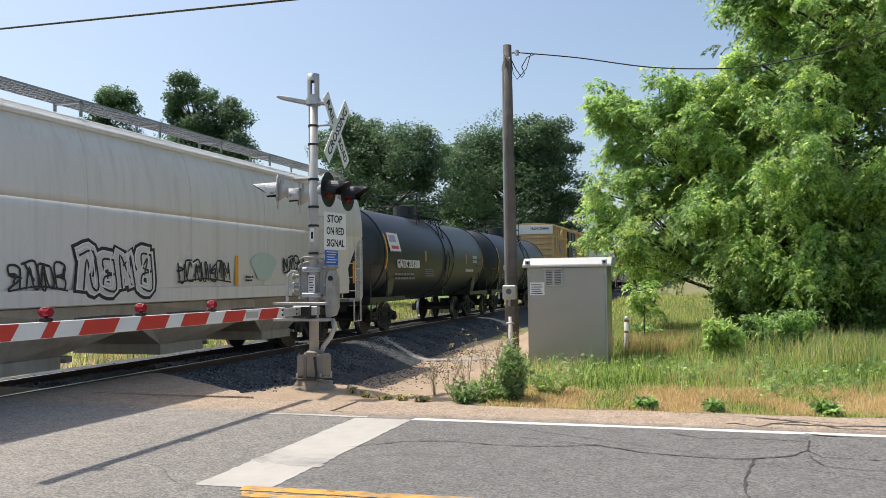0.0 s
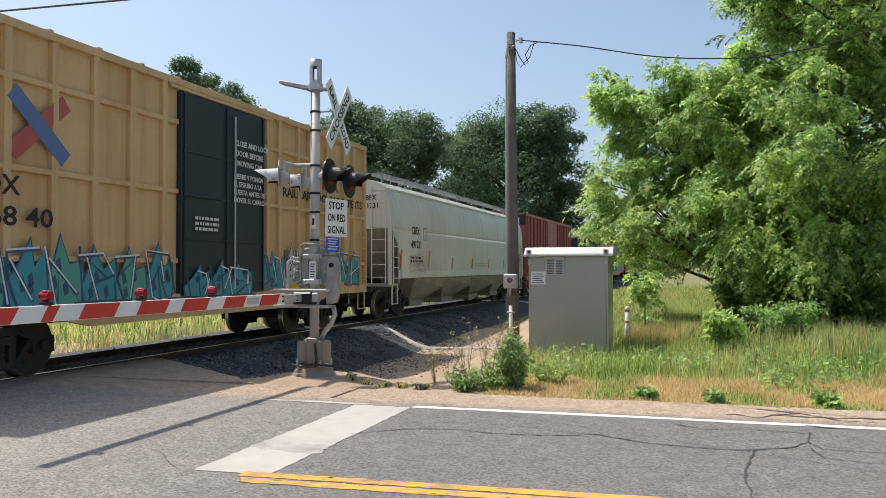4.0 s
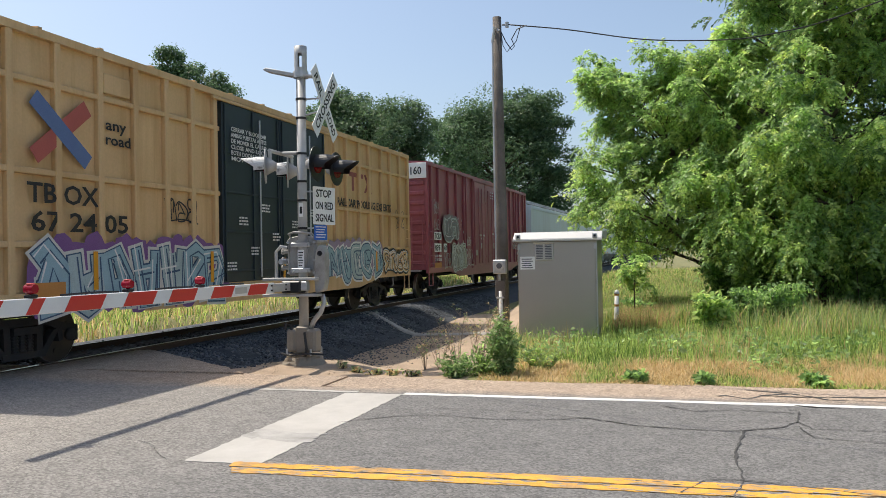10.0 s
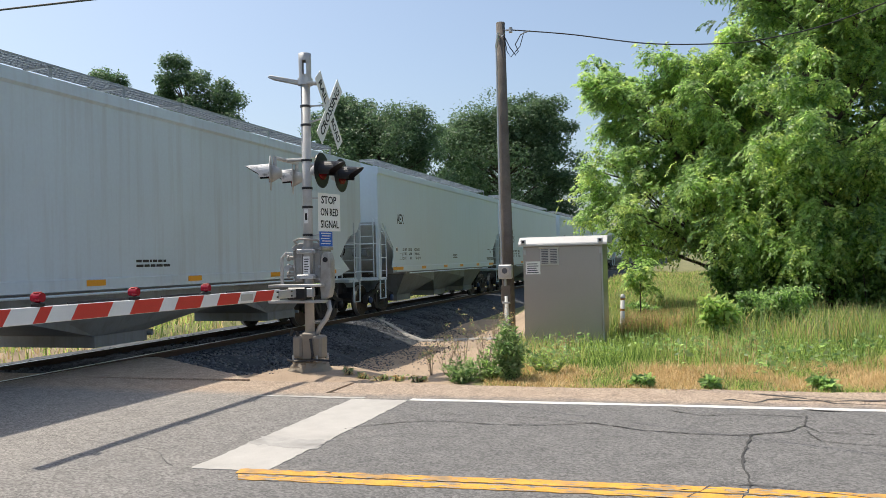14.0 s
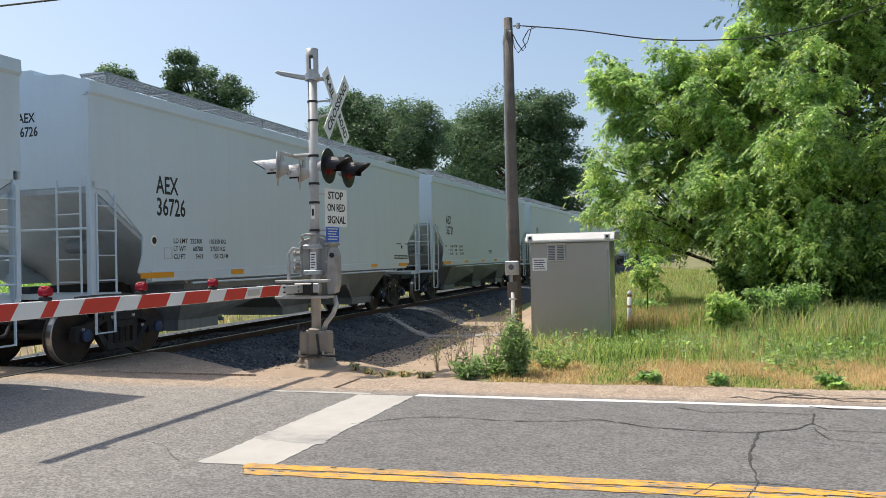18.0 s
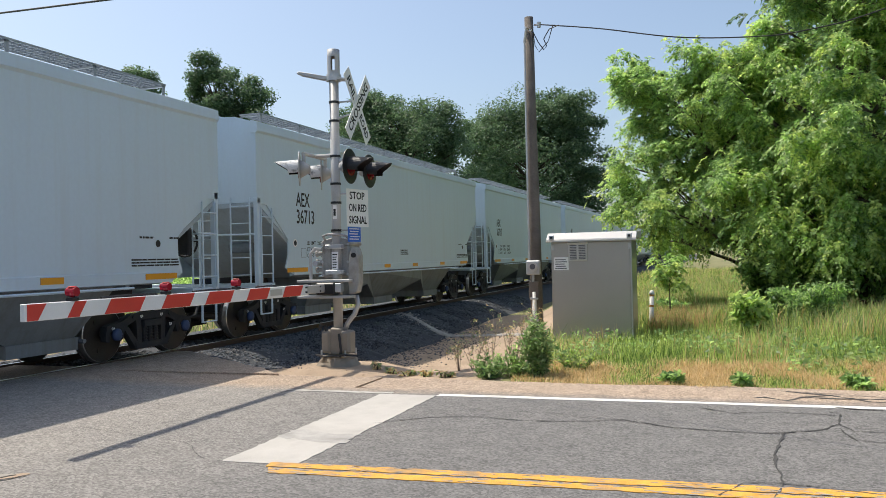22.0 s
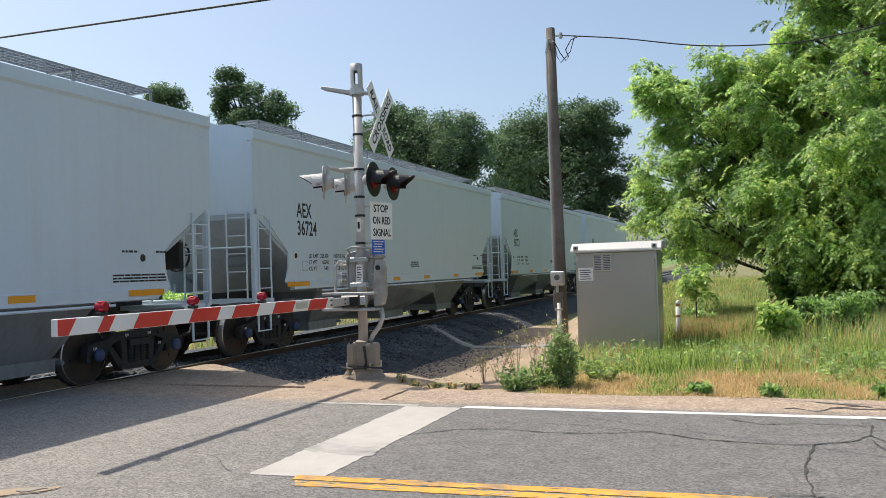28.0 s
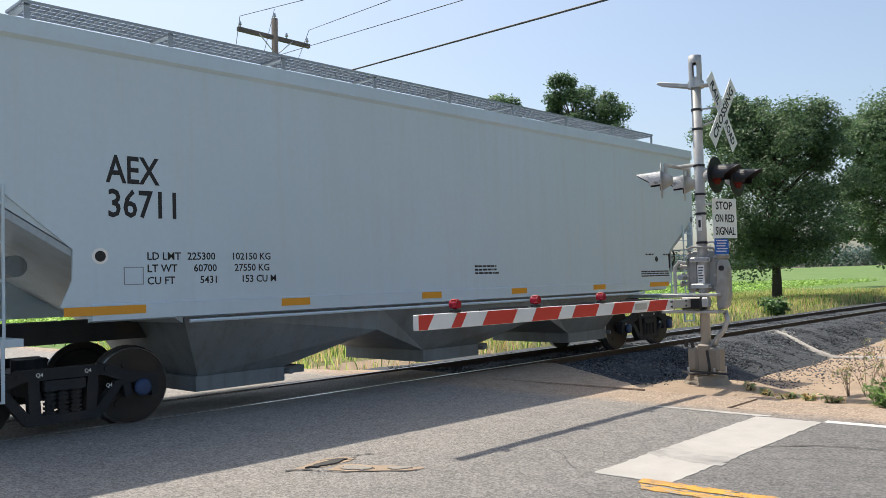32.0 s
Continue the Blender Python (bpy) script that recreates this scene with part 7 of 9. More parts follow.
        for y in (-0.38, 0.38):
            dark = sgn > 0
            head_m = M["black"] if dark else M["galv_paint"]
            # the rear pair is turned towards the road
            swing = Matrix.Translation((sgn * 0.36, y, 3.08)) @ Matrix.Rotation(radians(0 if dark else 24), 4, "Z")
            def disc(x0, x1, r):
                b_ = bmesh.new(); tube(b_, [(sgn * x0, 0, 0), (sgn * x1, 0, 0)], r, 28); b_.transform(swing); return b_
            b_ = bmesh.new(); tube(b_, [(sgn * -0.10, 0, 0), (sgn * 0.06, 0, 0)], 0.06, 20, 0.15); b_.transform(swing)
            head = part("lamp_head", b_, M["galv_paint"], s, "round lamp housing", smooth=True)
            part("background_disc", disc(0.06, 0.072, 0.27), head_m, s, "black round target disc" if dark else "silver round target disc")
            part("lens", disc(0.074, 0.09, 0.145), M["lens"], head, "dark red signal lens")
            bm = bmesh.new()
            k = 20
            ra, rb = [], []
            for i in range(k + 1):
                a = math.radians(-25 + 230 * i / k)
                for r_, lst in ((0.15, ra), (0.142, rb)):
                    lst.append((bm.verts.new((sgn * 0.07, r_ * math.cos(a), r_ * math.sin(a))), bm.verts.new((sgn * (0.07 + 0.38 * (0.45 + 0.55 * max(0, math.sin(a)))), 0.9 * r_ * math.cos(a), 0.9 * r_ * math.sin(a) - 0.02))))
            for i in range(k):
                bm.faces.new((ra[i][0], ra[i + 1][0], ra[i + 1][1], ra[i][1]))
                bm.faces.new((rb[i][0], rb[i][1], rb[i + 1][1], rb[i + 1][0])).material_index = 1
                bm.faces.new((ra[i][1], ra[i + 1][1], rb[i + 1][1], rb[i][1]))
            bm.transform(swing)
            part("hood", bm, [head_m if dark else M["hood"], M["black"]], head, "black hood" if dark else "white hood with flaking paint")
    # signs on the mast
    turn = Matrix.Translation((0.36, 0.02, 0)) @ pose(0, 0, 0, 0, 0, -17)
    sg = part("stop_sign_panel", bbox(0, -0.26, 2.17, 0.004, 0.26, 2.76, 0), M["white"], s, "white sign STOP ON RED SIGNAL", at=turn)
    for t_, z, w, y in (("STOP", 2.60, 0.36, -0.19), ("ON RED", 2.41, 0.42, -0.21), ("SIGNAL", 2.22, 0.43, -0.21)):
        text_on_side(sg, t_, 0.005, y, z, 0.115, M["letter"], w)
    bs = part("blue_notice", bbox(0, -0.24, 1.93, 0.004, 0.06, 2.16, 0), M["blue_sign"], s, "blue emergency notice", at=turn)
    for k in range(5):
        patch(bs, 0.0045, -0.21 + 0.02 * (k % 2), 0.03 - 0.02 * (k % 3), 2.125 - 0.04 * k, 2.14 - 0.04 * k, M["letter_white"], "notice_bar", 0.002)
    for z in (2.70, 2.12):
        bm = bmesh.new(); tube(bm, [(0.05, 0, z), (0.36, 0.02, z)], 0.014, 6)
        part("sign_bracket", bm, M["galv"], s)
    st = part("mast_sticker", bbox(-0.02, -0.083, 2.30, 0.045, -0.079, 2.52, 0), M["white"], s)
    part("sticker_bar", bbox(-0.008, -0.0855, 2.35, 0.03, -0.0835, 2.46, 0), M["letter"], st)
    # gate mechanism
    g = part("gate_mechanism", bbox(-0.27, 0.02, 1.37, 0.22, 0.42, 1.90, 0.03), M["mech"], s, "weathered grey gate mechanism housing")
    bm = bmesh.new()
    prism(bm, [(-0.29, 1.88), (0.24, 1.88), (0.24, 1.92), (0.19, 1.97), (0.08, 2.0), (-0.13, 2.0), (-0.24, 1.97), (-0.29, 1.92)], "y", 0.0, 0.44)
    part("housing_lid", bevel(bm, 0.012), M["mech"], g, "rounded cover of the housing")
    for x in (-0.25, -0.12, 0.08, 0.19):
        part("housing_rib", bbox(x - 0.014, -0.004, 1.40, x + 0.014, 0.022, 1.87, 0.006), M["mech"], g)
    for x, z in ((-0.25, 1.90), (-0.08, 1.92), (0.08, 1.92), (0.20, 1.90), (-0.25, 1.42), (0.19, 1.42), (0.19, 1.62), (-0.25, 1.62)):
        bm = bmesh.new(); tube(bm, [(x, -0.022, z), (x, 0.006, z)], 0.02, 8)
        part("cover_bolt", bm, M["galv"], g)
    for z in (1.50, 1.62, 1.76):
        bm = bmesh.new(); tube(bm, [(-0.37, 0.06, z), (-0.25, 0.06, z)], 0.034, 10); tube(bm, [(-0.39, 0.06, z), (-0.36, 0.06, z)], 0.05, 8)
        part("conduit_fitting", bm, M["mech"], g)
    bm = bmesh.new(); tube(bm, [(-0.20, 0.0, 1.97), (-0.22, -0.05, 2.03), (-0.12, -0.08, 2.06), (0.05, -0.08, 2.05), (0.18, -0.04, 2.03), (0.22, 0.0, 1.96)], 0.018, 8)
    part("top_conduit", bm, M["mech"], g, smooth=True)
    for z in (1.46, 1.86):
        part("clamp_plate", bbox(-0.16, -0.11, z - 0.035, 0.16, -0.075, z + 0.035, 0.01), M["galv"], g)
        for x in (-0.12, 0.12):
            bm = bmesh.new(); tube(bm, [(x, -0.15, z), (x, 0.06, z)], 0.025, 8)
            part("u_bolt", bm, M["galv"], g)
    part("sticker", bbox(-0.055, -0.082, 1.50, 0.055, -0.078, 1.78, 0), M["white"], g)
    for k in range(6):
        part("sticker_bar", bbox(-0.04, -0.0845, 1.53 + 0.04 * k, 0.02 + 0.01 * (k % 3), -0.0825, 1.545 + 0.04 * k, 0), M["letter"], g)
    bm = bmesh.new(); tube(bm, [(-0.44, -0.05, 1.34), (-0.44, -0.05, 1.76), (-0.36, -0.05, 1.84), (-0.28, 0.0, 1.82)], 0.028, 8)
    part("side_conduit", bm, M["galv_paint"], g)
    bm = bmesh.new(); tube(bm, [(-0.33, -0.12, 1.60), (-0.33, 0.1, 1.60)], 0.045, 10)
    part("shaft_knob", bm, M["galv"], g)
    for z in (1.325, 1.075):
        part("gate_channel", bbox(-0.56, -0.30, z - 0.02, 0.34, -0.05, z + 0.022, 0.006), M["galv_paint"], s, "horizontal channel bracket")
    cw = bmesh.new()
    prism(cw, [(0.27, 1.10), (0.40, 1.14), (0.44, 1.30), (0.44, 1.72), (0.40, 1.84), (0.32, 1.84), (0.28, 1.72), (0.26, 1.35)], "y", -0.16, 0.02)
    part("counterweight_arm", bevel(cw, 0.015), M["mech"], s, "grey counterweight arm")
    bm = bmesh.new(); tube(bm, [(0.36, -0.18, 1.72), (0.36, 0.06, 1.72)], 0.04, 10)
    part("pivot_bolt", bm, M["black"], s)
    part("arm_hub", bbox(-0.22, -0.34, 1.11, 0.10, -0.10, 1.30, 0.02), M["black"], s, "dark gate arm hub")
    part("hub_tag", bbox(0.10, -0.32, 1.15, 0.2, -0.2, 1.29, 0.01), M["galv"], s)
    bm = bmesh.new(); tube(bm, [(0.32, 0.0, 1.08), (0.36, -0.02, 0.95), (0.30, -0.03, 0.80), (0.18, -0.03, 0.66), (0.13, -0.02, 0.55)], 0.038, 10)
    part("flexible_conduit", bm, M["galv"], s, "grey flexible conduit", smooth=True)
    # the arm lies across the lane
    ax, az0, az1 = -0.10, 1.135, 1.29
    part("arm_adapter", bbox(ax - 0.03, -0.92, 1.15, ax + 0.04, -0.12, 1.275, 0.008), M["alu_lid"], s, "bare metal arm adapter")
    arm = part("gate_arm", bbox(ax - 0.03, -6.17, az0, ax + 0.03, -0.85, az1, 0.006), M["gate_white"], s, "red and white striped gate arm, lowered")
    edges = [(-6.15, -5.98), (-5.63, -5.48), (-5.14, -4.62), (-4.26, -3.75), (-3.45, -2.92), (-2.54, -2.03), (-1.60, -1.08)]
    for a, b in edges:
        sl = 0.10
        bm = bmesh.new()
        for x0, x1 in ((ax + 0.03, ax + 0.0335), (ax - 0.0335, ax - 0.03)):
            prism(bm, [(a - (0 if a < -6.1 else sl * 0.5), az0 + 0.004), (b - sl * 0.5, az0 + 0.004), (b + sl * 0.5, az1 - 0.004), (a + (0 if a < -6.1 else sl * 0.5), az1 - 0.004)], "x", x0, x1)
        part("red_stripe", bm, M["red"], arm)
    for k, y in enumerate((-5.58, -4.19, -2.78)):
        lamp = part("gate_lamp", bbox(ax - 0.045, y - 0.045, az1, ax + 0.045, y + 0.045, az1 + 0.035, 0.008), M["black"], s, "red gate arm lamp")
        bm = bmesh.new(); tube(bm, [(ax - 0.05, y, az1 + 0.085), (ax + 0.05, y, az1 + 0.085)], 0.044, 16)
        part("lamp_lens", bm, M["gate_lens"], lamp, smooth=False)
        bm = bmesh.new(); bmesh.ops.create_uvsphere(bm, u_segments=14, v_segments=8, radius=0.047, matrix=pose(ax, y, az1 + 0.08))
        part("lamp_bowl", bm, M["gate_lens"], lamp, smooth=True)
        part("lamp_cap", bbox(ax - 0.03, y - 0.03, az1 + 0.122, ax + 0.03, y + 0.03, az1 + 0.138, 0.006), M["red"], lamp)
    for a, b in ((-5.2, -4.35), (-3.7, -2.95), (-2.3, -1.7)):
        bm = bmesh.new(); tube(bm, [(ax, a, az1 + 0.012), (ax, (a + b) / 2, az1 + 0.02), (ax, b, az1 + 0.012)], 0.011, 6)
        part("arm_cable", bm, M["wire"], s)
    part("arm_label", bbox(ax + 0.031, -1.98, 1.17, ax + 0.0345, -1.66, 1.255, 0), M["alu_lid"], arm)
    bm = bmesh.new()
    for z in (1.18, 1.25):
        for y in (-0.95, -0.5):
            tube(bm, [(ax + 0.03, y, z), (ax + 0.055, y, z)], 0.014, 6)
    part("arm_bolt", bm, M["black"], s)


crossing_signal()


# ---- instrument case ----
def instrument_case():
    c = thing("instrument_case", "brushed aluminium instrument case with overhanging pale lid, in the grass", "equipment cabinet", pose(0.22, 6.55, 0))
    W, D, H = 1.53, 1.15, 2.0
    part("case_body", bbox(0, 0, -0.05, W, D, H, 0.012), M["alu_case"], c, "dull aluminium case body")
    part("front_panel", bbox(0.035, -0.012, 0.05, W - 0.035, 0.0, H - 0.09, 0.006), M["alu_case"], c)
    bm = bmesh.new()
    prism(bm, [(-0.10, 1.93), (-0.10, 1.97), (0.10, 2.10), (D + 0.05, 2.14), (D + 0.08, 2.06), (D + 0.08, 1.98), (0.0, 1.985)], "x", -0.08, W + 0.10)
    part("lid", bevel(bm, 0.008), M["alu_lid"], c, "pale sheet-metal lid")
    part("lid_edge", bbox(-0.08, -0.112, 1.92, W + 0.10, -0.10, 1.955, 0.003), M["alu_lid"], c)
    v = part("vent", bbox(0.34, -0.05, 1.55, 0.70, -0.012, 1.90, 0.008), M["alu_lid"], c, "louvred vent cover")
    part("vent_hood", bbox(0.32, -0.075, 1.875, 0.72, -0.012, 1.915, 0.01), M["alu_lid"], v)
    for k in range(9):
        for a, b in ((0.37, 0.50), (0.54, 0.67)):
            part("louvre", bbox(a, -0.062, 1.585 + 0.032 * k, b, -0.05, 1.600 + 0.032 * k, 0.003), M["low_ink"], v)
    n = part("notice", bbox(0.05, -0.016, 1.38, 0.335, -0.012, 1.63, 0), M["white"], c, "white notice plate")
    for k in range(5):
        part("notice_bar", bbox(0.075 + 0.01 * (k % 2), -0.0185, 1.405 + 0.042 * k, 0.30 - 0.02 * (k % 3), -0.0165, 1.423 + 0.042 * k, 0), M["low_ink"], n)
    for x in (0.03, W - 0.03):
        h = part("lifting_eye", bbox(x - 0.05, -0.13, 1.96, x + 0.05, -0.105, 2.06, 0.02), M["galv"], c)
        bm = bmesh.new(); tube(bm, [(x, -0.134, 2.01), (x, -0.128, 2.01)], 0.025, 10)
        part("eye_hole", bm, M["black"], h)
        part("latch", bbox(x - 0.03, -0.03, 1.76, x + 0.03, -0.012, 1.87, 0.006), M["galv"], c)
    part("hinge_strip", bbox(W - 0.02, -0.02, 0.1, W, -0.008, 1.85, 0.003), M["galv"], c)
    for z in (0.4, 1.0, 1.6):
        part("side_seam", bbox(W, 0.05, z, W + 0.006, D - 0.05, z + 0.012, 0), M["alu_case"], c)
    part("plinth", bbox(-0.06, -0.06, -0.12, W + 0.06, D + 0.06, -0.03, 0.01), M["concrete"], c)


M["low_ink"] = mat("grey_print", (0.12, 0.12, 0.14), 0.6)
instrument_case()


# ---- service pole with meter ----
def service_pole():
    p = thing("utility_pole", "weathered grey wooden service pole with an electric meter", "utility pole", pose(-0.36, 7.85, 0))
    bm = bmesh.new()
    tube(bm, [(0.02, 0, -0.6), (0.01, 0, 2.2), (-0.01, 0, 4.5), (-0.02, 0, 6.76)], 0.135, 14, 0.092)
    part("pole", bm, M["wood"], p, "weathered wooden pole with checks", smooth=True)
    m = part("meter_box", bbox(-0.15, -0.24, 1.28, 0.14, -0.12, 1.58, 0.02), M["galv"], p, "grey electric meter box")
    bm = bmesh.new(); tube(bm, [(0.0, -0.30, 1.44), (0.0, -0.24, 1.44)], 0.095, 18)
    part("meter_glass", bm, M["alu_lid"], m)
    bm = bmesh.new(); tube(bm, [(0.0, -0.305, 1.45), (0.0, -0.298, 1.45)], 0.06, 14)
    part("meter_dial", bm, M["low_ink"], m)
    bm = bmesh.new(); tube(bm, [(-0.09, -0.16, 1.58), (-0.10, -0.14, 3.0), (-0.10, -0.12, 6.3)], 0.02, 8)
    part("riser_conduit", bm, M["galv"], p)
    bm = bmesh.new(); tube(bm, [(-0.02, -0.17, 1.28), (-0.02, -0.17, 1.12)], 0.03, 8)
    part("meter_nipple", bm, M["galv"], p)
    part("disconnect_box", bbox(-0.11, -0.2, 0.78, 0.10, -0.12, 1.14, 0.01), M["wood"], p)
    bm = bmesh.new(); tube(bm, [(0.0, -0.18, -0.4), (0.0, -0.18, 0.92)], 0.045, 10)
    part("white_conduit", bm, M["pvc"], p, "white plastic conduit at the foot", smooth=True)
    for z in (0.30, 0.76):
        part("conduit_strap", bbox(-0.08, -0.235, z, 0.08, -0.12, z + 0.04, 0.005), M["galv"], p)
    bm = bmesh.new(); tube(bm, [(-0.10, -0.12, 6.2), (-0.04, -0.18, 6.5), (0.06, -0.16, 6.42)], 0.03, 8)
    part("weather_head", bm, M["galv"], p)
    bm = bmesh.new(); tube(bm, [(0.09, -0.02, 6.58), (0.2, -0.02, 6.58)], 0.02, 6); tube(bm, [(0.2, -0.02, 6.52), (0.2, -0.02, 6.63)], 0.04, 8)
    part("insulator", bm, M["galv"], p)
    bm = bmesh.new()
    tube(bm, [(0.08, -0.05, 6.42), (0.18, -0.05, 6.2), (0.30, -0.05, 6.02), (0.36, -0.05, 6.10), (0.30, -0.05, 6.25), (0.42, -0.05, 6.45), (0.62, -0.03, 6.52)], 0.011, 6)
    tube(bm, [(0.08, -0.08, 6.42), (0.12, -0.08, 6.12), (0.2, -0.08, 5.98), (0.4, -0.05, 6.2), (0.5, -0.03, 6.54)], 0.009, 6)
    part("drip_loop", bm, M["wire"], p)


service_pole()


def wire(pts, r=0.012, label="black overhead cable", n=24, sag=None):
    """A hanging cable through points (Catmull-Rom)."""
    P = [Vector(q) for q in pts]
    out = []
    if len(P) == 2:
        for k in range(n + 1):
            f = k / n
            q = P[0].lerp(P[1], f)
            q.z -= (sag or 0) * 4 * f * (1 - f)
            out.append(q)
    else:
        Q = [P[0] * 2 - P[1]] + P + [P[-1] * 2 - P[-2]]
        for i in range(1, len(Q) - 2):
            for k in range(10):
                t = k / 10
                a, b, c, d = Q[i - 1], Q[i], Q[i + 1], Q[i + 2]
                out.append(0.5 * ((2 * b) + (c - a) * t + (2 * a - 5 * b + 4 * c - d) * t * t + (3 * b - a - 3 * c + d) * t ** 3))
        out.append(P[-1])
    bm = bmesh.new()
    tube(bm, out, r, 6)
    return tagged(new("overhead_cable", mesh_of(bm, M["wire"], "overhead_cable", True)), label, "cable", "overhead cables")


wire([(-0.16, 7.83, 6.58), (1.11, 7.85, 6.36), (2.6, 7.85, 6.03), (3.92, 7.85, 5.89), (4.97, 7.85, 5.90), (6.5, 7.85, 6.20), (9.5, 7.85, 7.3), (13.0, 7.85, 9.0)], 0.013, "black service cable from the pole into the trees")


def line_pole(x, y, h, label):
    p = thing("power_pole", label, "utility pole", pose(x, y, ground_z(x, y) - 0.1))
    bm = bmesh.new(); tube(bm, [(0, 0, -0.5), (0, 0, h)], 0.16, 12, 0.11)
    part("pole", bm, M["wood"], p, smooth=True)
    part("crossarm", bbox(-0.06, -1.5, h - 0.75, 0.06, 1.5, h - 0.60, 0.01), M["wood"], p)
    bm = bmesh.new(); tube(bm, [(0.07, -0.7, h - 0.68), (0.07, 0, h - 1.3), (0.07, 0.7, h - 0.68)], 0.02, 6)
    part("arm_brace", bm, M["galv"], p)
    for y_, z_ in ((-1.4, h - 0.6), (1.4, h - 0.6), (0.0, h), (0.5, h - 0.6)):
        bm = bmesh.new(); tube(bm, [(0, y_, z_), (0, y_, z_ + 0.1)], 0.025, 8); tube(bm, [(0, y_, z_ + 0.08), (0, y_, z_ + 0.2)], 0.06, 10, 0.03)
        part("insulator", bm, M["galv"], p)
    return p


line_pole(-20.0, 7.5, 11.2, "wooden power pole with crossarm beyond the tracks")
for a, b in (((-20, 9.0, 10.9), (-6.5, 0, 6.28)), ((-20, 7.6, 9.7), (-4.91, 0, 5.87)), ((-20, 6.1, 10.75), (-8.81, 0, 6.88))):
    A_, B_ = Vector(a), Vector(b)
    eye = Vector((2.96, -9.18, 1.57))
    # carry the wire over the road towards the next pole, past the sight line of its middle
    E_ = A_ + ((eye + (B_ - eye) * 1.55) - A_) * 3.0
    wire([A_, E_], 0.010, "thin power line wire over the road", 30)
A_ = Vector((-20.0, 7.46, 8.42))
B_ = Vector((3.0, -9.2, 1.58)) + (Vector((-2.56, 0.0, 5.24)) - Vector((3.0, -9.2, 1.58))) * 1.35
wire([A_, B_, B_ + (B_ - A_) * 1.6], 0.022, "thick black cable slung across the road")
for x, y in ((-20.0, 7.5),):
    for dz, dy in ((10.9, 1.5), (10.75, -1.4), (11.3, 0.0)):
        wire([(x, y + dy, dz), (-75, 40 + dy, dz + 0.2)], 0.010, "thin power line wire along the road", 20, 0.8)


# ---- white marker post ----
def marker_post():
    p = thing("marker_post", "white plastic marker post with domed top and orange bands", "marker post", pose(1.99, 7.96, 0.02, 1.5, 2, 0))
    bm = bmesh.new()
    tube(bm, [(0, 0, -0.2), (0, 0, 0.82)], 0.045, 14)
    tube(bm, [(0, 0, 0.82), (0, 0, 0.86), (0, 0, 0.89), (0, 0, 0.905)], 0.06, 14, 0.02)
    part("post", bm, M["pvc"], p, smooth=True)
    for z in (0.56, 0.78):
        bm = bmesh.new(); tube(bm, [(0, 0, z), (0, 0, z + 0.045)], 0.0475, 14)
        part("band", bm, M["orange_stripe"], p, "faded orange band")


marker_post()

# ---- plants ----
rng = np.random.default_rng(7)


def leaf_object(name, centers, size, mats, parent=None, droop=0.5, label="", kind="", length=1.7, mat_pick=None, heart=None, along_=None, face=None):
    """Many small folded leaves at given points; each leaf a kite of two triangles."""
    n = len(centers)
    c = np.asarray(centers, float)
    az = rng.uniform(0, 2 * np.pi, n)
    el = rng.normal(-droop, 0.5, n)
    d = np.stack([np.cos(az) * np.cos(el), np.sin(az) * np.cos(el), np.sin(el)], 1)
    if along_ is not None:
        d = along_ + rng.normal(0, 0.15, (n, 3))
        d /= np.linalg.norm(d, axis=1, keepdims=True) + 1e-9
    nrm = rng.normal(0, 0.55, (n, 3)) + np.array([-0.3, -0.1, 0.8])
    if heart is not None:
        away = c - np.array(heart)
        nrm += 0.9 * away / (np.linalg.norm(away, axis=1, keepdims=True) + 1e-6)
    if face is not None:
        nrm = nrm * 0.7 + 1.3 * face / (np.linalg.norm(face, axis=1, keepdims=True) + 1e-6)
    s = np.cross(d, nrm)
    s /= np.linalg.norm(s, axis=1, keepdims=True) + 1e-9
    sz = size * rng.uniform(0.6, 1.3, (n, 1))
    L = sz * length
    fold = np.cross(s, d) * sz * 0.22
    v = np.empty((n, 4, 3))
    v[:, 0] = c
    v[:, 1] = c + d * L * 0.45 + s * sz * 0.5 + fold
    v[:, 2] = c + d * L
    v[:, 3] = c + d * L * 0.45 - s * sz * 0.5 + fold
    me = bpy.data.meshes.new(name)
    me.vertices.add(n * 4)
    me.vertices.foreach_set("co", v.ravel())
    me.loops.add(n * 4)
    me.loops.foreach_set("vertex_index", np.arange(n * 4))
    me.polygons.add(n)
    me.polygons.foreach_set("loop_start", np.arange(n) * 4)
    me.polygons.foreach_set("loop_total", np.full(n, 4))
    for m in mats:
        me.materials.append(m)
    if len(mats) > 1:
        idx = mat_pick if mat_pick is not None else rng.integers(0, len(mats), n)
        me.polygons.foreach_set("material_index", np.asarray(idx, np.int32))
    me.update()
    ob = new(name, me)
    if parent is not None:
        ob.parent = parent
    if label:
        ob["label"] = label
    if kind:
        ob["kind"] = kind
    return ob


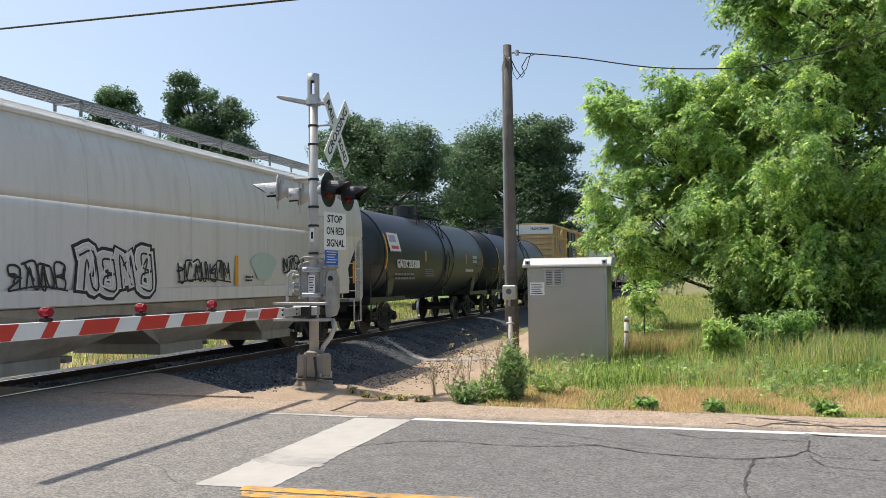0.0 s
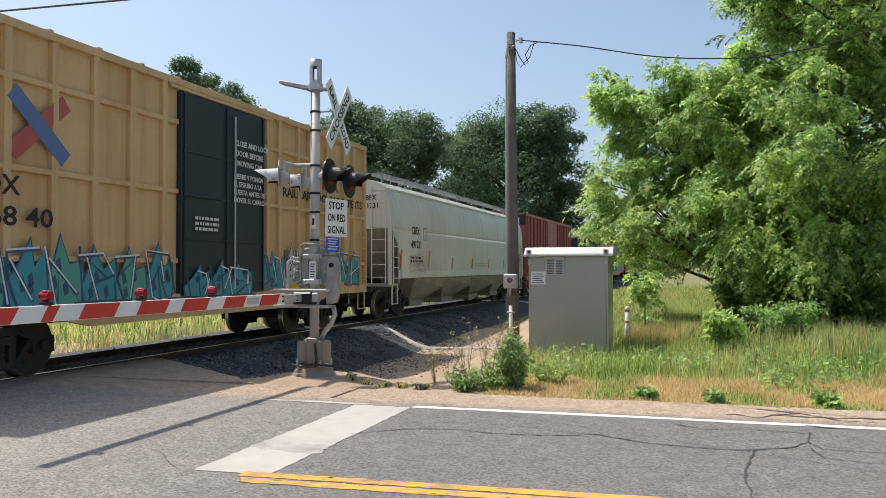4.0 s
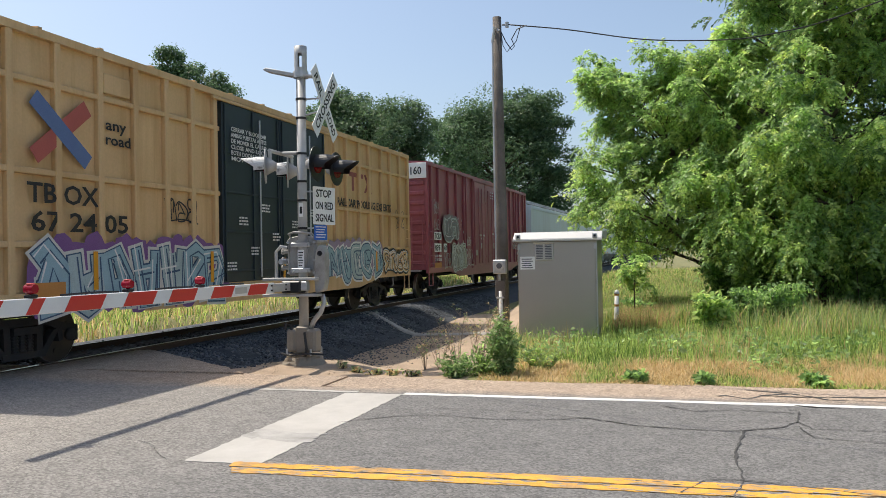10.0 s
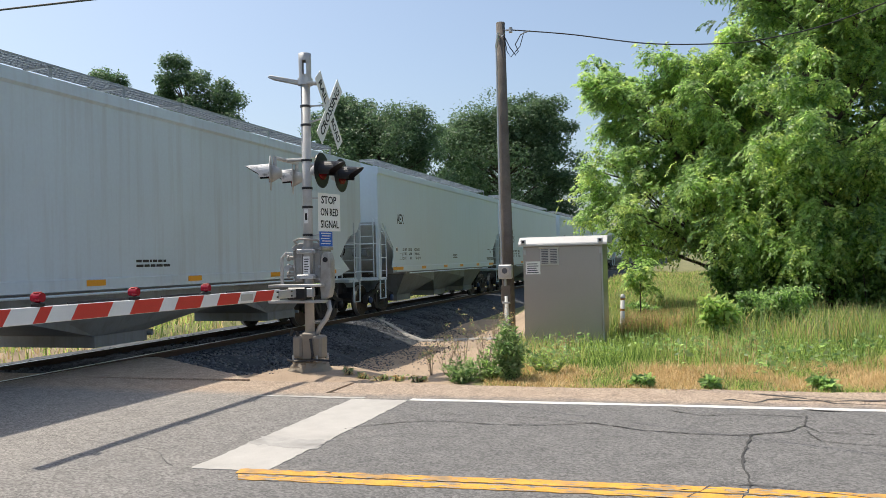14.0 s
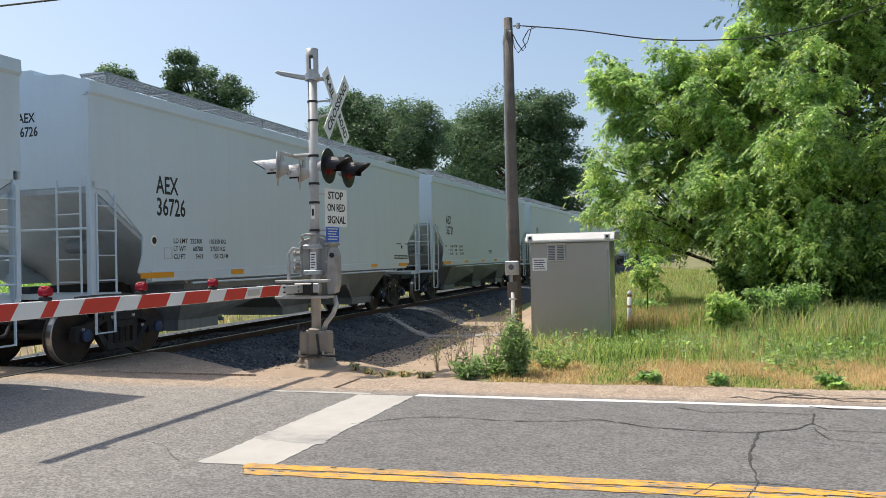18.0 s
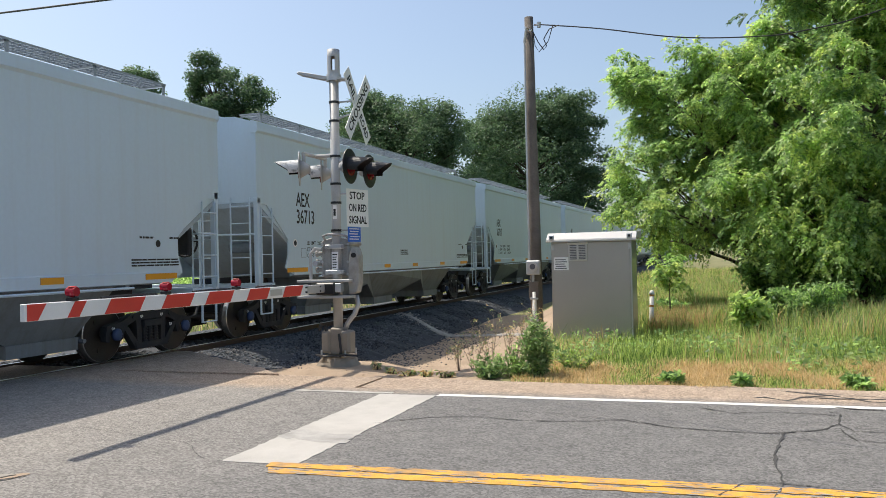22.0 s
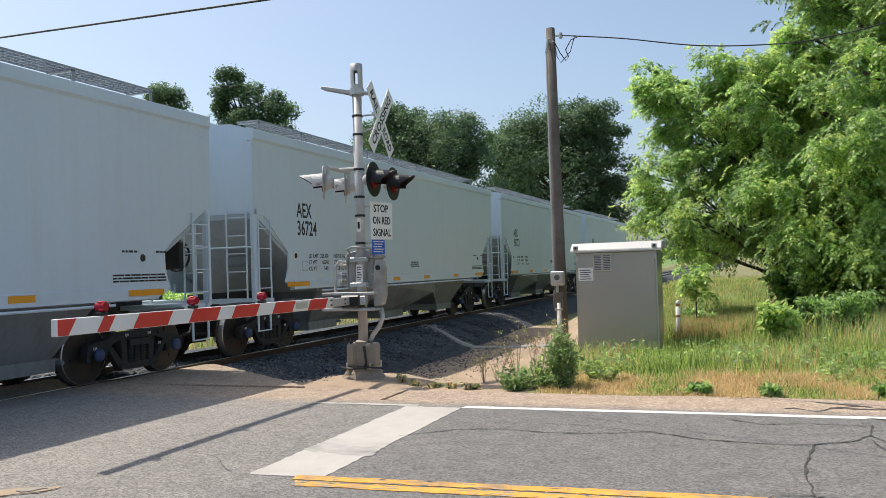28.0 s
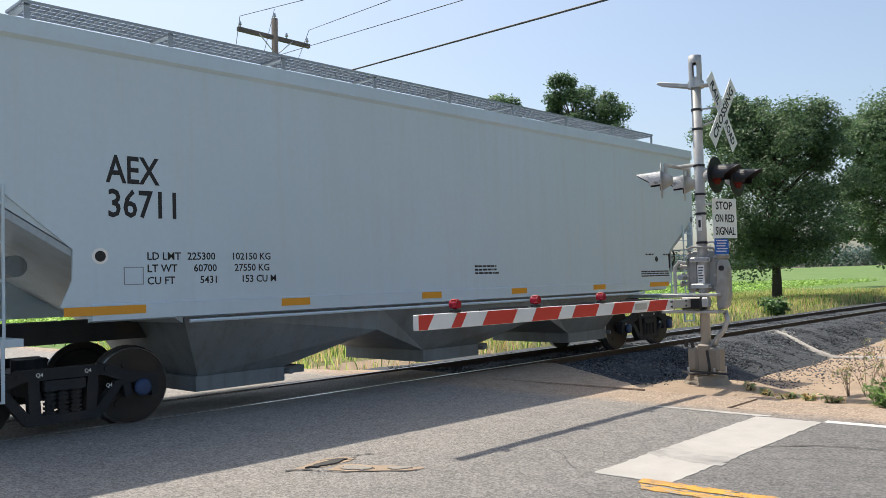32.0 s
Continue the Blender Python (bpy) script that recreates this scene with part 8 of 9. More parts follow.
def limbs(base, height, spread, n, lean=(0, 0), r0=0.2, forks=3, rise=0.4, seed=0, taper=0.55):
    """Trunk and limbs as polylines; returns (tubes, tips)."""
    rnd = random.Random(seed)
    tubes, tips = [], []
    top = Vector((lean[0], lean[1], height * 0.9))
    trunk = [Vector((top.x * f * f + rnd.uniform(-.06, .06) * height * 0.1, top.y * f * f, top.z * f)) for f in (0, 0.15, 0.3, 0.5, 0.7, 0.85, 1.0)]
    tubes.append((trunk, r0, r0 * 0.12))
    for i in range(n):
        f = rise + (0.97 - rise) * i / n
        k = f * 6
        a = trunk[min(5, int(k))].lerp(trunk[min(6, int(k) + 1)], k - int(k))
        az = 2.4 * i + rnd.uniform(-0.4, 0.4)
        ln = spread * (1.05 - taper * max(0, (f - rise) / (1 - rise)) ** 1.5) * rnd.uniform(0.75, 1.1)
        el = radians(rnd.uniform(10, 45))
        d = Vector((math.cos(az) * math.cos(el), math.sin(az) * math.cos(el), math.sin(el)))
        pts = [a + d * ln * g + Vector((0, 0, 0.12 * ln * g * g)) + Vector((rnd.uniform(-.05, .05), rnd.uniform(-.05, .05), rnd.uniform(-.05, .05))) * ln for g in (0, 0.3, 0.6, 1.0)]
        tubes.append((pts, r0 * 0.38 * (1.1 - f), r0 * 0.05))
        tips.append((pts[-1], 1.0)); tips.append((pts[2], 0.8))
        for j in range(forks):
            b = pts[1].lerp(pts[3], rnd.uniform(0.1, 0.9))
            az2 = az + rnd.uniform(-1.1, 1.1)
            l2 = ln * rnd.uniform(0.25, 0.5)
            e = b + Vector((math.cos(az2) * l2, math.sin(az2) * l2, l2 * rnd.uniform(0.0, 0.8)))
            tubes.append(([b, b.lerp(e, 0.5) + Vector((0, 0, 0.05)), e], r0 * 0.14 * (1.1 - f), r0 * 0.03))
            tips.append((e, 0.9))
    tips.append((trunk[-1], 0.9))
    return tubes, tips


def tree(name, label, x, y, height, spread, leaf_mats, leaves, leaf_size, clump, n_limbs=16, rise=0.3, r0=0.22, lean=(0, 0), seed=1, forks=4, droop=0.45, group="", category="tree", lobes=None, low=0.35, length=1.7, spray=1.0, taper=0.55):
    root = thing(name, label, category, pose(x, y, ground_z(x, y) - 0.05), group)
    tubes, tips = limbs(None, height, spread, n_limbs, lean, r0, forks, rise, seed, taper)
    bm = bmesh.new()
    for i, (pts, a, b) in enumerate(tubes):
        tube(bm, pts, a, 8 if i == 0 else 5, b)
    part("trunk", bm, M["bark"], root, "rough bark trunk and limbs", smooth=True)
    # twigs round each tip, feathered leaves along the twigs, leaflets in pairs along each leaf
    local = np.random.default_rng(seed)
    heart = np.array([lean[0] * 0.6, lean[1] * 0.6, height * 0.5])
    tp = np.array([list(t) for t, _ in tips] + [l[:3] for l in lobes or () for _ in range(max(1, l[4] // 450))])
    tw = np.array([w * clump for _, w in tips] + [l[3] for l in lobes or () for _ in range(max(1, l[4] // 450))])
    PER, ALONG = 9, 5
    k = max(1, leaves // (PER * ALONG * len(tp)))
    base, reach = np.repeat(tp, k, 0), np.repeat(tw, k)
    n = len(base)
    base = base + local.normal(0, 0.42, (n, 3)) * reach[:, None] * np.array([1, 1, 0.7])
    d = (base - heart) / (np.linalg.norm(base - heart, axis=1, keepdims=True) + 1e-6) * 0.7 + local.normal(0, 0.7, (n, 3)) * np.array([1, 1, 0.6])
    d /= np.linalg.norm(d, axis=1, keepdims=True) + 1e-6
    ln = reach * spray * local.uniform(0.5, 1.5, n)
    f = np.linspace(0.15, 1.0, ALONG)
    st = base[:, None, :] + d[:, None, :] * (ln[:, None] * f)[:, :, None]
    st[:, :, 2] -= 0.6 * droop * ln[:, None] * f ** 2
    st = st.reshape(-1, 3)
    out_ = np.repeat(d, ALONG, 0) * 0.6 + local.normal(0, 0.6, (len(st), 3))
    out_[:, 2] = out_[:, 2] * 0.5 - 0.2
    out_ /= np.linalg.norm(out_, axis=1, keepdims=True) + 1e-6
    side = np.cross(out_, np.array([0, 0, 1.0]) + local.normal(0, 0.3, (len(st), 3)))
    side /= np.linalg.norm(side, axis=1, keepdims=True) + 1e-6
    fl = np.array([0.3, 0.3, 0.52, 0.52, 0.72, 0.72, 0.9, 0.9, 1.0])
    sg = np.array([1, -1, 1, -1, 1, -1, 1, -1, 0.0])
    ll = leaf_size * length * 1.9 * local.uniform(0.7, 1.3, len(st))
    cen = st[:, None, :] + out_[:, None, :] * (ll[:, None] * fl)[:, :, None]
    cen[:, :, 2] -= 0.7 * droop * ll[:, None] * fl ** 2
    way = out_[:, None, :] * 0.55 + side[:, None, :] * (0.85 * sg)[None, :, None] + np.array([0, 0, -0.25 - 0.4 * droop]) * fl[None, :, None]
    tone = np.repeat(local.integers(0, len(leaf_mats), n), ALONG * PER)
    cen, way = cen.reshape(-1, 3), way.reshape(-1, 3)
    keep = cen[:, 2] > low + local.uniform(-0.3, 0.5, len(cen))
    leaf_object("crown", cen[keep], leaf_size, leaf_mats, root, droop, "leafy crown", "stuff", length, heart=heart, along_=way[keep], mat_pick=tone[keep])
    return root


def dome_tree(label, x, y, lobes, trunk_h, r0, leaves, leaf_size, mats, seed, group=""):
    """A broad tree: a trunk, limbs to each clump, clumps heaped over rounded lobes (x, y, z, three radii, clumps)."""
    root = thing("tree", label, "tree", pose(x, y, ground_z(x, y) - 0.05), group)
    rnd, local = random.Random(seed), np.random.default_rng(seed)
    total = sum(l[6] for l in lobes)
    bm = bmesh.new()
    top = max(l[2] for l in lobes)
    tube(bm, [(0, 0, -0.2), (0.05, 0, trunk_h * 0.5), (0, 0.05, trunk_h), (0.1, 0, top * 0.7), (0, 0, top)], r0, 8, r0 * 0.15)
    pts, faces_ = [], []
    for cx, cy, cz, rx, ry, rz, n in lobes:
        for i in range(n):
            v = Vector((rnd.gauss(0, 1), rnd.gauss(0, 1), rnd.gauss(0.25, 1))).normalized() * rnd.uniform(0.5, 1.0)
            c = Vector((cx + rx * v.x, cy + ry * v.y, cz + rz * v.z))
            foot = Vector((0, 0, max(trunk_h * 0.8, min(c.z - 0.5 * math.hypot(c.x, c.y) - 0.8, top * 0.85))))
            if i % 2 == 0:
                tube(bm, [foot, foot.lerp(c, 0.5) + Vector((0, 0, 0.25)), c], r0 * 0.22, 5, 0.02)
            r = 0.2 * (rx + rz) / 2 * rnd.uniform(0.5, 1.35) + 0.35
            m = int(leaves / total)
            q = local.normal(0, 1, (m, 3))
            q *= local.uniform(0.45, 1.0, (m, 1)) ** 0.6 * (1 + 0.22 * np.sin(q[:, :1] * 5 + i) * np.cos(q[:, 1:2] * 4)) / (np.linalg.norm(q, axis=1, keepdims=True) + 1e-6)
            pts.append(q * r * np.array([1, 1, 0.72]) + np.array(c) + local.normal(0, 0.09, (m, 3)))
            faces_.append(q + np.array([0, 0, 0.35]))
    part("trunk", bm, M["bark"], root, "dark trunk and limbs", smooth=True)
    leaf_object("crown", np.concatenate(pts), leaf_size, mats, root, 0.25, "leafy crown", "stuff", 1.5, face=np.concatenate(faces_))
    return root


far = "row of broad trees beyond the tracks"
wood = [M["leaf_far"], M["leaf_dark"]]
dome_tree("broad dark green tree in the field beyond the tracks", -16.0, 42.0, [(0, 0, 7.0, 4.9, 4.7, 5.4, 104), (-1.8, 0, 10.9, 2.6, 2.4, 2.2, 26), (1.9, 0.3, 9.9, 2.7, 2.5, 2.2, 26), (0.2, 0, 3.6, 3.6, 3.6, 1.6, 16)], 3.0, 0.36, 92000, 0.112, wood, 11, far)
dome_tree("large round dark green tree near the tracks", -13.0, 72.0, [(-0.8, 0, 9.8, 7.8, 6.2, 7.8, 120), (-3.6, 0, 13.2, 3.8, 3.2, 3.2, 28), (-5.6, 0, 7.6, 3.2, 3.0, 5.0, 26), (2.6, 0, 14.6, 4.4, 3.6, 3.6, 34), (4.6, 0, 9.4, 3.4, 3.2, 4.8, 26)], 3.5, 0.5, 112000, 0.17, wood, 12, far)
dome_tree("narrow green tree with separate upright sprays", -33.3, 36.0, [(1.0, 0, 13.2, 1.5, 1.5, 1.9, 16), (-1.9, 0, 11.6, 1.3, 1.3, 1.6, 12), (0.2, 0, 9.6, 2.9, 2.7, 2.6, 36), (0.1, 0, 6.2, 3.0, 2.9, 2.9, 26)], 3.5, 0.3, 46000, 0.11, wood, 13, far)
dome_tree("green tree with an uneven pointed crown", -26.3, 36.0, [(-0.7, 0, 13.2, 1.5, 1.5, 1.9, 16), (1.3, 0, 12.0, 1.9, 1.7, 1.6, 16), (0.3, 0, 10.0, 3.3, 2.9, 2.6, 42), (0.2, 0, 6.4, 4.1, 3.9, 3.3, 40)], 3.2, 0.34, 62000, 0.11, wood, 14, far)
near = "thicket of trees beside the road"
green = [M["leaf_mid"], M["leaf_bright"], M["leaf_bright"], M["leaf_yellow"]]
tree("tree", "green box elder with open arching branches", 4.45, 14.6, 7.3, 3.0, green, 160000, 0.050, 0.36, 36, 0.2, 0.22, (-2.5, 0.2), 21, 6, 0.6, near, lobes=[(-3.5, 0, 3.1, 0.4, 1600), (-3.4, 0.2, 2.3, 0.35, 1000), (-2.4, 0.2, 2.7, 0.45, 1600), (-1.4, 0, 2.7, 0.5, 1800), (-3.5, 0.3, 4.0, 0.45, 1500), (-0.6, -0.6, 2.6, 0.5, 2500), (-3.1, -0.3, 3.5, 0.5, 1800), (-2.6, -0.4, 4.6, 0.5, 1800), (-1.6, -0.8, 4.0, 0.5, 1800), (-3.0, 0.2, 5.4, 0.45, 1500)], low=1.5, length=1.9)
tree("tree", "tall bright green tree with drooping feathery foliage", 6.9, 13.3, 12.8, 3.6, green, 330000, 0.050, 0.37, 46, 0.1, 0.24, (0.1, 0.0), 22, 6, 0.75, near, low=0.5, length=2.1, taper=0.62, lobes=[(-2.2, -2.4, 2.6, 0.6, 3500), (-0.9, -2.9, 2.2, 0.6, 3500), (0.6, -3.1, 2.4, 0.6, 3500), (2.0, -2.8, 2.2, 0.6, 3500), (-2.6, -1.6, 4.0, 0.6, 3000), (-1.2, -2.4, 3.8, 0.6, 3000), (0.8, -2.7, 4.2, 0.6, 3500), (2.4, -2.2, 4.2, 0.6, 3500)])
tree("tree", "tall green tree at the back of the thicket", 10.4, 14.2, 13.0, 3.9, green, 150000, 0.056, 0.5, 32, 0.06, 0.26, (0, 0), 23, 5, 0.7, near, length=2.1)
tree("tree", "green tree behind the thicket", 8.2, 19.5, 12.0, 3.8, [M["leaf_dark"], M["leaf_mid"]], 30000, 0.12, 0.9, 20, 0.14, 0.26, (0, 0), 24, 4, 0.5, near)
tree("tree", "green tree behind the thicket", 6.9, 30.0, 9.5, 3.4, [M["leaf_dark"], M["leaf_mid"]], 22000, 0.15, 0.95, 18, 0.2, 0.22, (0, 0), 25, 4, 0.5, near)
tree("tree", "green tree further up the line", 9.0, 46.0, 12.0, 5.0, [M["leaf_dark"], M["leaf_mid"]], 18000, 0.17, 1.2, 16, 0.14, 0.25, (0, 0), 26, 4, 0.5, near)
tree("tree", "green tree further up the line", 9.5, 70.0, 12.5, 5.5, [M["leaf_dark"], M["leaf_mid"]], 14000, 0.22, 1.4, 16, 0.14, 0.25, (0, 0), 27, 4, 0.5, near)
tree("sapling", "slender young tree with broad bright leaves", 2.3, 9.6, 1.75, 0.33, [M["leaf_bright"], M["leaf_yellow"]], 900, 0.055, 0.17, 7, 0.5, 0.022, (0.05, 0), 28, 2, 0.8, category="tree")


def bush(name, label, x, y, w, h, mats, leaves, size, seed, stems=9, droop=0.3, category="bush"):
    root = thing(name, label, category, pose(x, y, ground_z(x, y) - 0.02))
    rnd = random.Random(seed)
    local = np.random.default_rng(seed)
    cen = []
    for k in range(stems):
        bm = bmesh.new()
        a, r = rnd.uniform(0, 6.28), rnd.uniform(0, 0.35) * w
        b = Vector((r * math.cos(a), r * math.sin(a), 0))
        e = Vector((b.x * 2.4 + rnd.uniform(-.1, .1) * w, b.y * 2.0, h * rnd.uniform(0.6, 1.0)))
        pts = [b, b.lerp(e, 0.5) + Vector((0, 0, 0.12 * h)), e]
        tube(bm, pts, 0.014, 5, 0.005)
        part("stem", bm, M["bark"], root)
        for j in range(7):
            f = 0.25 + 0.75 * j / 6
            q = b.lerp(e, f) + Vector((0, 0, 0.4 * h * f * (1 - f)))
            cen.append(np.array(q) + local.normal(0, 0.13 * w, (leaves // (stems * 7), 3)) * np.array([1, 1, 0.5]))
    cen = np.concatenate(cen)
    cen = cen[cen[:, 2] > 0.02]
    leaf_object("leaves", cen, size, mats, root, droop, "leaves", "stuff", 2.0)
    return root


bush("bush", "bright green leafy bush in the long grass", 3.8, 7.2, 0.46, 0.82, [M["leaf_yellow"], M["leaf_bright"]], 2200, 0.075, 31, 14)
bush("bush", "pale green shrub with long leaflets", 5.0, 8.0, 0.7, 1.0, [M["leaf_mid"], M["leaf_bright"]], 4200, 0.05, 32, 20, 0.6)
bush("bush", "pale green shrub with long leaflets", 4.5, 8.1, 0.42, 0.9, [M["leaf_bright"], M["leaf_mid"]], 2400, 0.05, 33, 14, 0.6)
for k, (bx, by, bw, bh) in enumerate(((4.75, 12.8, 0.9, 1.9), (5.6, 11.9, 1.3, 2.3), (7.3, 11.2, 1.8, 2.6), (9.4, 11.0, 2.0, 2.8), (5.9, 15.5, 1.8, 2.6), (8.2, 15.8, 2.2, 3.0), (6.4, 20.0, 1.8, 2.6), (10.5, 17.0, 2.4, 3.4))):
    bush("bush", "dense green shrub under the trees", bx, by, bw, bh, [M["leaf_mid"], M["leaf_bright"]], 8000, 0.07, 300 + k, 16, 0.5)
bush("bush", "small green shrub behind the case", 2.35, 11.5, 0.45, 0.6, [M["leaf_bright"], M["leaf_mid"]], 700, 0.08, 35, 7)
bush("bush", "low green shrub by the field edge", -11.0, 28.0, 0.8, 0.75, [M["leaf_dark"], M["leaf_mid"]], 1600, 0.10, 36, 9)
def spiky(label, x, y, r, h, n, seed, mats, side=5):
    """A roadside weed: thin upright stems, each with short pointed leaves along it."""
    root = thing("weed_clump", label, "weed", pose(x, y, ground_z(x, y) - 0.02))
    rnd = random.Random(seed)
    cen = []
    for k in range(n):
        a, q = rnd.uniform(0, 6.28), r * math.sqrt(rnd.random())
        b = Vector((q * 0.5 * math.cos(a), q * 0.5 * math.sin(a), 0))
        e = Vector((q * 1.3 * math.cos(a), q * 1.3 * math.sin(a), h * rnd.uniform(0.55, 1.0) * (1 - 0.35 * q / r)))
        bm = bmesh.new()
        tube(bm, [b, b.lerp(e, 0.5) + Vector((0, 0, 0.06 * h)), e], 0.005, 4, 0.002)
        part("stem", bm, mats[0], root)
        for j in range(int(26 * e.z / 0.6) + 4):
            f = rnd.uniform(0.08, 1.0)
            p = b.lerp(e, f) + Vector((0, 0, 0.24 * h * f * (1 - f)))
            cen.append((p.x + rnd.gauss(0, 0.012), p.y + rnd.gauss(0, 0.012), p.z))
    leaf_object("leaves", np.array(cen), 0.028, mats, root, -0.35, "narrow grey-green leaves", "stuff", 3.2)


M["leaf_grey"] = leafmat("leaf_grey_green", (0.16, 0.22, 0.09), (0.30, 0.36, 0.18), 0.45)
spiky("tall spiky grey-green roadside weed with thin stems", 0.85, 1.85, 0.21, 1.0, 46, 37, [M["leaf_grey"], M["leaf_mid"]])
bush("weed_clump", "broad green leaves at the foot of a tall weed", 0.88, 1.72, 0.22, 0.30, [M["leaf_mid"], M["leaf_grey"]], 500, 0.034, 41, 9, 0.2, "weed")
spiky("low grey-green weed at the road edge", 0.22, 1.68, 0.26, 0.42, 34, 38, [M["leaf_mid"], M["leaf_grey"]])
bush("weed_clump", "low dark green weed at the road edge", 0.2, 1.62, 0.24, 0.18, [M["leaf_mid"], M["leaf_dark"]], 450, 0.03, 42, 8, 0.2, "weed")
spiky("low spreading green weed at the road edge", 0.5, 1.9, 0.28, 0.5, 34, 39, [M["leaf_grey"], M["leaf_bright"]])
spiky("spiky green weed in the long grass", 1.3, 2.3, 0.24, 0.5, 22, 40, [M["leaf_grey"], M["leaf_yellow"]])
for k, (wx, wy) in enumerate(((-1.75, 2.35), (-1.45, 2.2), (-1.1, 2.0), (-0.8, 1.85), (-0.45, 1.7))):
    bush("weed_clump", "small straggling green weed in the sand", wx, wy, 0.16, 0.11, [M["leaf_grey"], M["grass_dry"]], 70, 0.035, 60 + k, 5, 0.2, "weed")
for k, (wx, wy) in enumerate(((3.45, 1.45), (4.75, 1.5), (5.9, 1.6), (2.6, 1.6))):
    bush("weed_clump", "low green weed in the mown verge", wx, wy, 0.2, 0.16, [M["leaf_mid"], M["leaf_bright"]], 350, 0.05, 70 + k, 6, 0.1, "weed")


M["stalk"] = mat("dead_stalk", (0.30, 0.23, 0.16), 0.9, var=0.3, scale=8)


def dry_stalks(x, y, h, seed, label):
    """A dead weed: bare reddish stalks that fork, with a few seed heads."""
    rnd = random.Random(seed)
    root = thing("dry_weed", label, "weed", pose(x, y, ground_z(x, y)), "dry weeds by the road")
    tips = []
    for k in range(6):
        bm = bmesh.new()
        a = rnd.uniform(0, 6.28)
        e = Vector((0.35 * h * math.cos(a) * rnd.uniform(0.3, 1), 0.35 * h * math.sin(a), h * rnd.uniform(0.6, 1)))
        tube(bm, [(0.02 * math.cos(a), 0.02 * math.sin(a), 0), e * 0.5 + Vector((0, 0, 0.05)), e], 0.0045, 4, 0.002)
        for j in range(4):
            f = rnd.uniform(0.4, 0.95)
            b = e * f
            g = b + Vector((rnd.uniform(-.12, .12), rnd.uniform(-.12, .12), rnd.uniform(0.04, 0.16)))
            tube(bm, [b, g], 0.003, 4, 0.0015)
            tips.append(g)
        part("stalk", bm, M["stalk"], root)
    leaf_object("seed_fluff", np.repeat(np.array([list(t) for t in tips]), 5, 0) + rng.normal(0, 0.015, (len(tips) * 5, 3)), 0.02, [M["grass_dry"], M["leaf_grey"]], root, 0.0, "tiny seed heads", "stuff")


for k, (sx, sy, sh) in enumerate(((0.05, 2.4, 0.95), (-0.25, 2.5, 0.7), (0.35, 2.6, 1.0), (-0.5, 2.6, 0.45), (-0.35, 6.6, 0.9), (-0.75, 6.9, 0.8), (-0.1, 6.9, 0.9))):
    dry_stalks(sx, sy, sh, 80 + k, "dead reddish weed stalks with seed heads")


def blades(name, label, pts, h, w, mats, lean=0.35, pick=None):
    """Grass: one bent blade of three triangles at each point."""
    n = len(pts)
    p = np.asarray(pts, float)
    az = rng.uniform(0, 2 * np.pi, n)
    d = np.stack([np.cos(az), np.sin(az), np.zeros(n)], 1)
    s = np.stack([-np.sin(az), np.cos(az), np.zeros(n)], 1)
    hh = (np.asarray(h) * rng.uniform(0.5, 1.25, n))[:, None]
    ln = hh * np.abs(rng.normal(lean, lean * 0.6, n))[:, None]
    ww = w * rng.uniform(0.6, 1.4, (n, 1))
    z = np.array([0, 0, 1.0])
    v = np.empty((n, 5, 3))
    v[:, 0] = p - s * ww / 2
    v[:, 1] = p + s * ww / 2
    v[:, 2] = p + z * hh * 0.55 + d * ln * 0.3 - s * ww * 0.4
    v[:, 3] = p + z * hh * 0.55 + d * ln * 0.3 + s * ww * 0.4
    v[:, 4] = p + z * hh * 0.97 + d * ln
    base = np.arange(n)[:, None] * 5
    quad = base + np.array([0, 1, 3, 2])
    tri = base + np.array([2, 3, 4])
    me = bpy.data.meshes.new(name)
    me.vertices.add(n * 5)
    me.vertices.foreach_set("co", v.ravel())
    loops = np.concatenate([quad, tri], 1).ravel()
    me.loops.add(n * 7)
    me.loops.foreach_set("vertex_index", loops)
    me.polygons.add(n * 2)
    st = np.stack([np.arange(n) * 7, np.arange(n) * 7 + 4], 1).ravel()
    me.polygons.foreach_set("loop_start", st)
    me.polygons.foreach_set("loop_total", np.tile([4, 3], n))
    for m in mats:
        me.materials.append(m)
    if pick is not None:
        me.polygons.foreach_set("material_index", np.repeat(np.asarray(pick, np.int32), 2))
    me.update()
    return tagged(new(name, me), label, "grass", kind="stuff")


def scatter(n, x0, x1, y0, y1, keep):
    out = []
    while len(out) < n:
        x, y = rng.uniform(x0, x1), rng.uniform(y0, y1)
        if keep(x, y):
            out.append((x, y, ground_z(x, y) - 0.01))
    return out


def verge_left(y):
    return 0.55 - 0.10 * (y - 1.3) if y < 8 else -0.1


def on_case(x, y):
    return 0.2 < x < 1.78 and 6.5 < y < 7.75


def wobble(x, y):
    return noise.noise((x * 0.9, y * 0.9, 5.0))


# mown dry strip at the road's edge
def green_from(x):
    return 2.75 + 0.16 * max(0.0, x - 0.8)


pts = scatter(52000, -0.3, 12, 1.15, 5.0, lambda x, y: x > verge_left(y) + 0.3 * wobble(x, y) and y > 1.25 + 0.14 * wobble(x * 2, 0) and y < green_from(x) + 0.35 * wobble(x, y))
pick = [0 if wobble(p[0] * 1.3, p[1] * 1.3) + rng.normal(0, 0.25) < 0.30 - 0.16 * smooth(1.8, 3.2, p[1]) else 1 for p in pts]
blades("dry_grass", "short straw-coloured mown grass along the road edge", pts, np.array([0.06 + 0.06 * (p[1] - 1.2) for p in pts]), 0.011, [M["grass_dry"], M["grass"]], 0.8, pick)
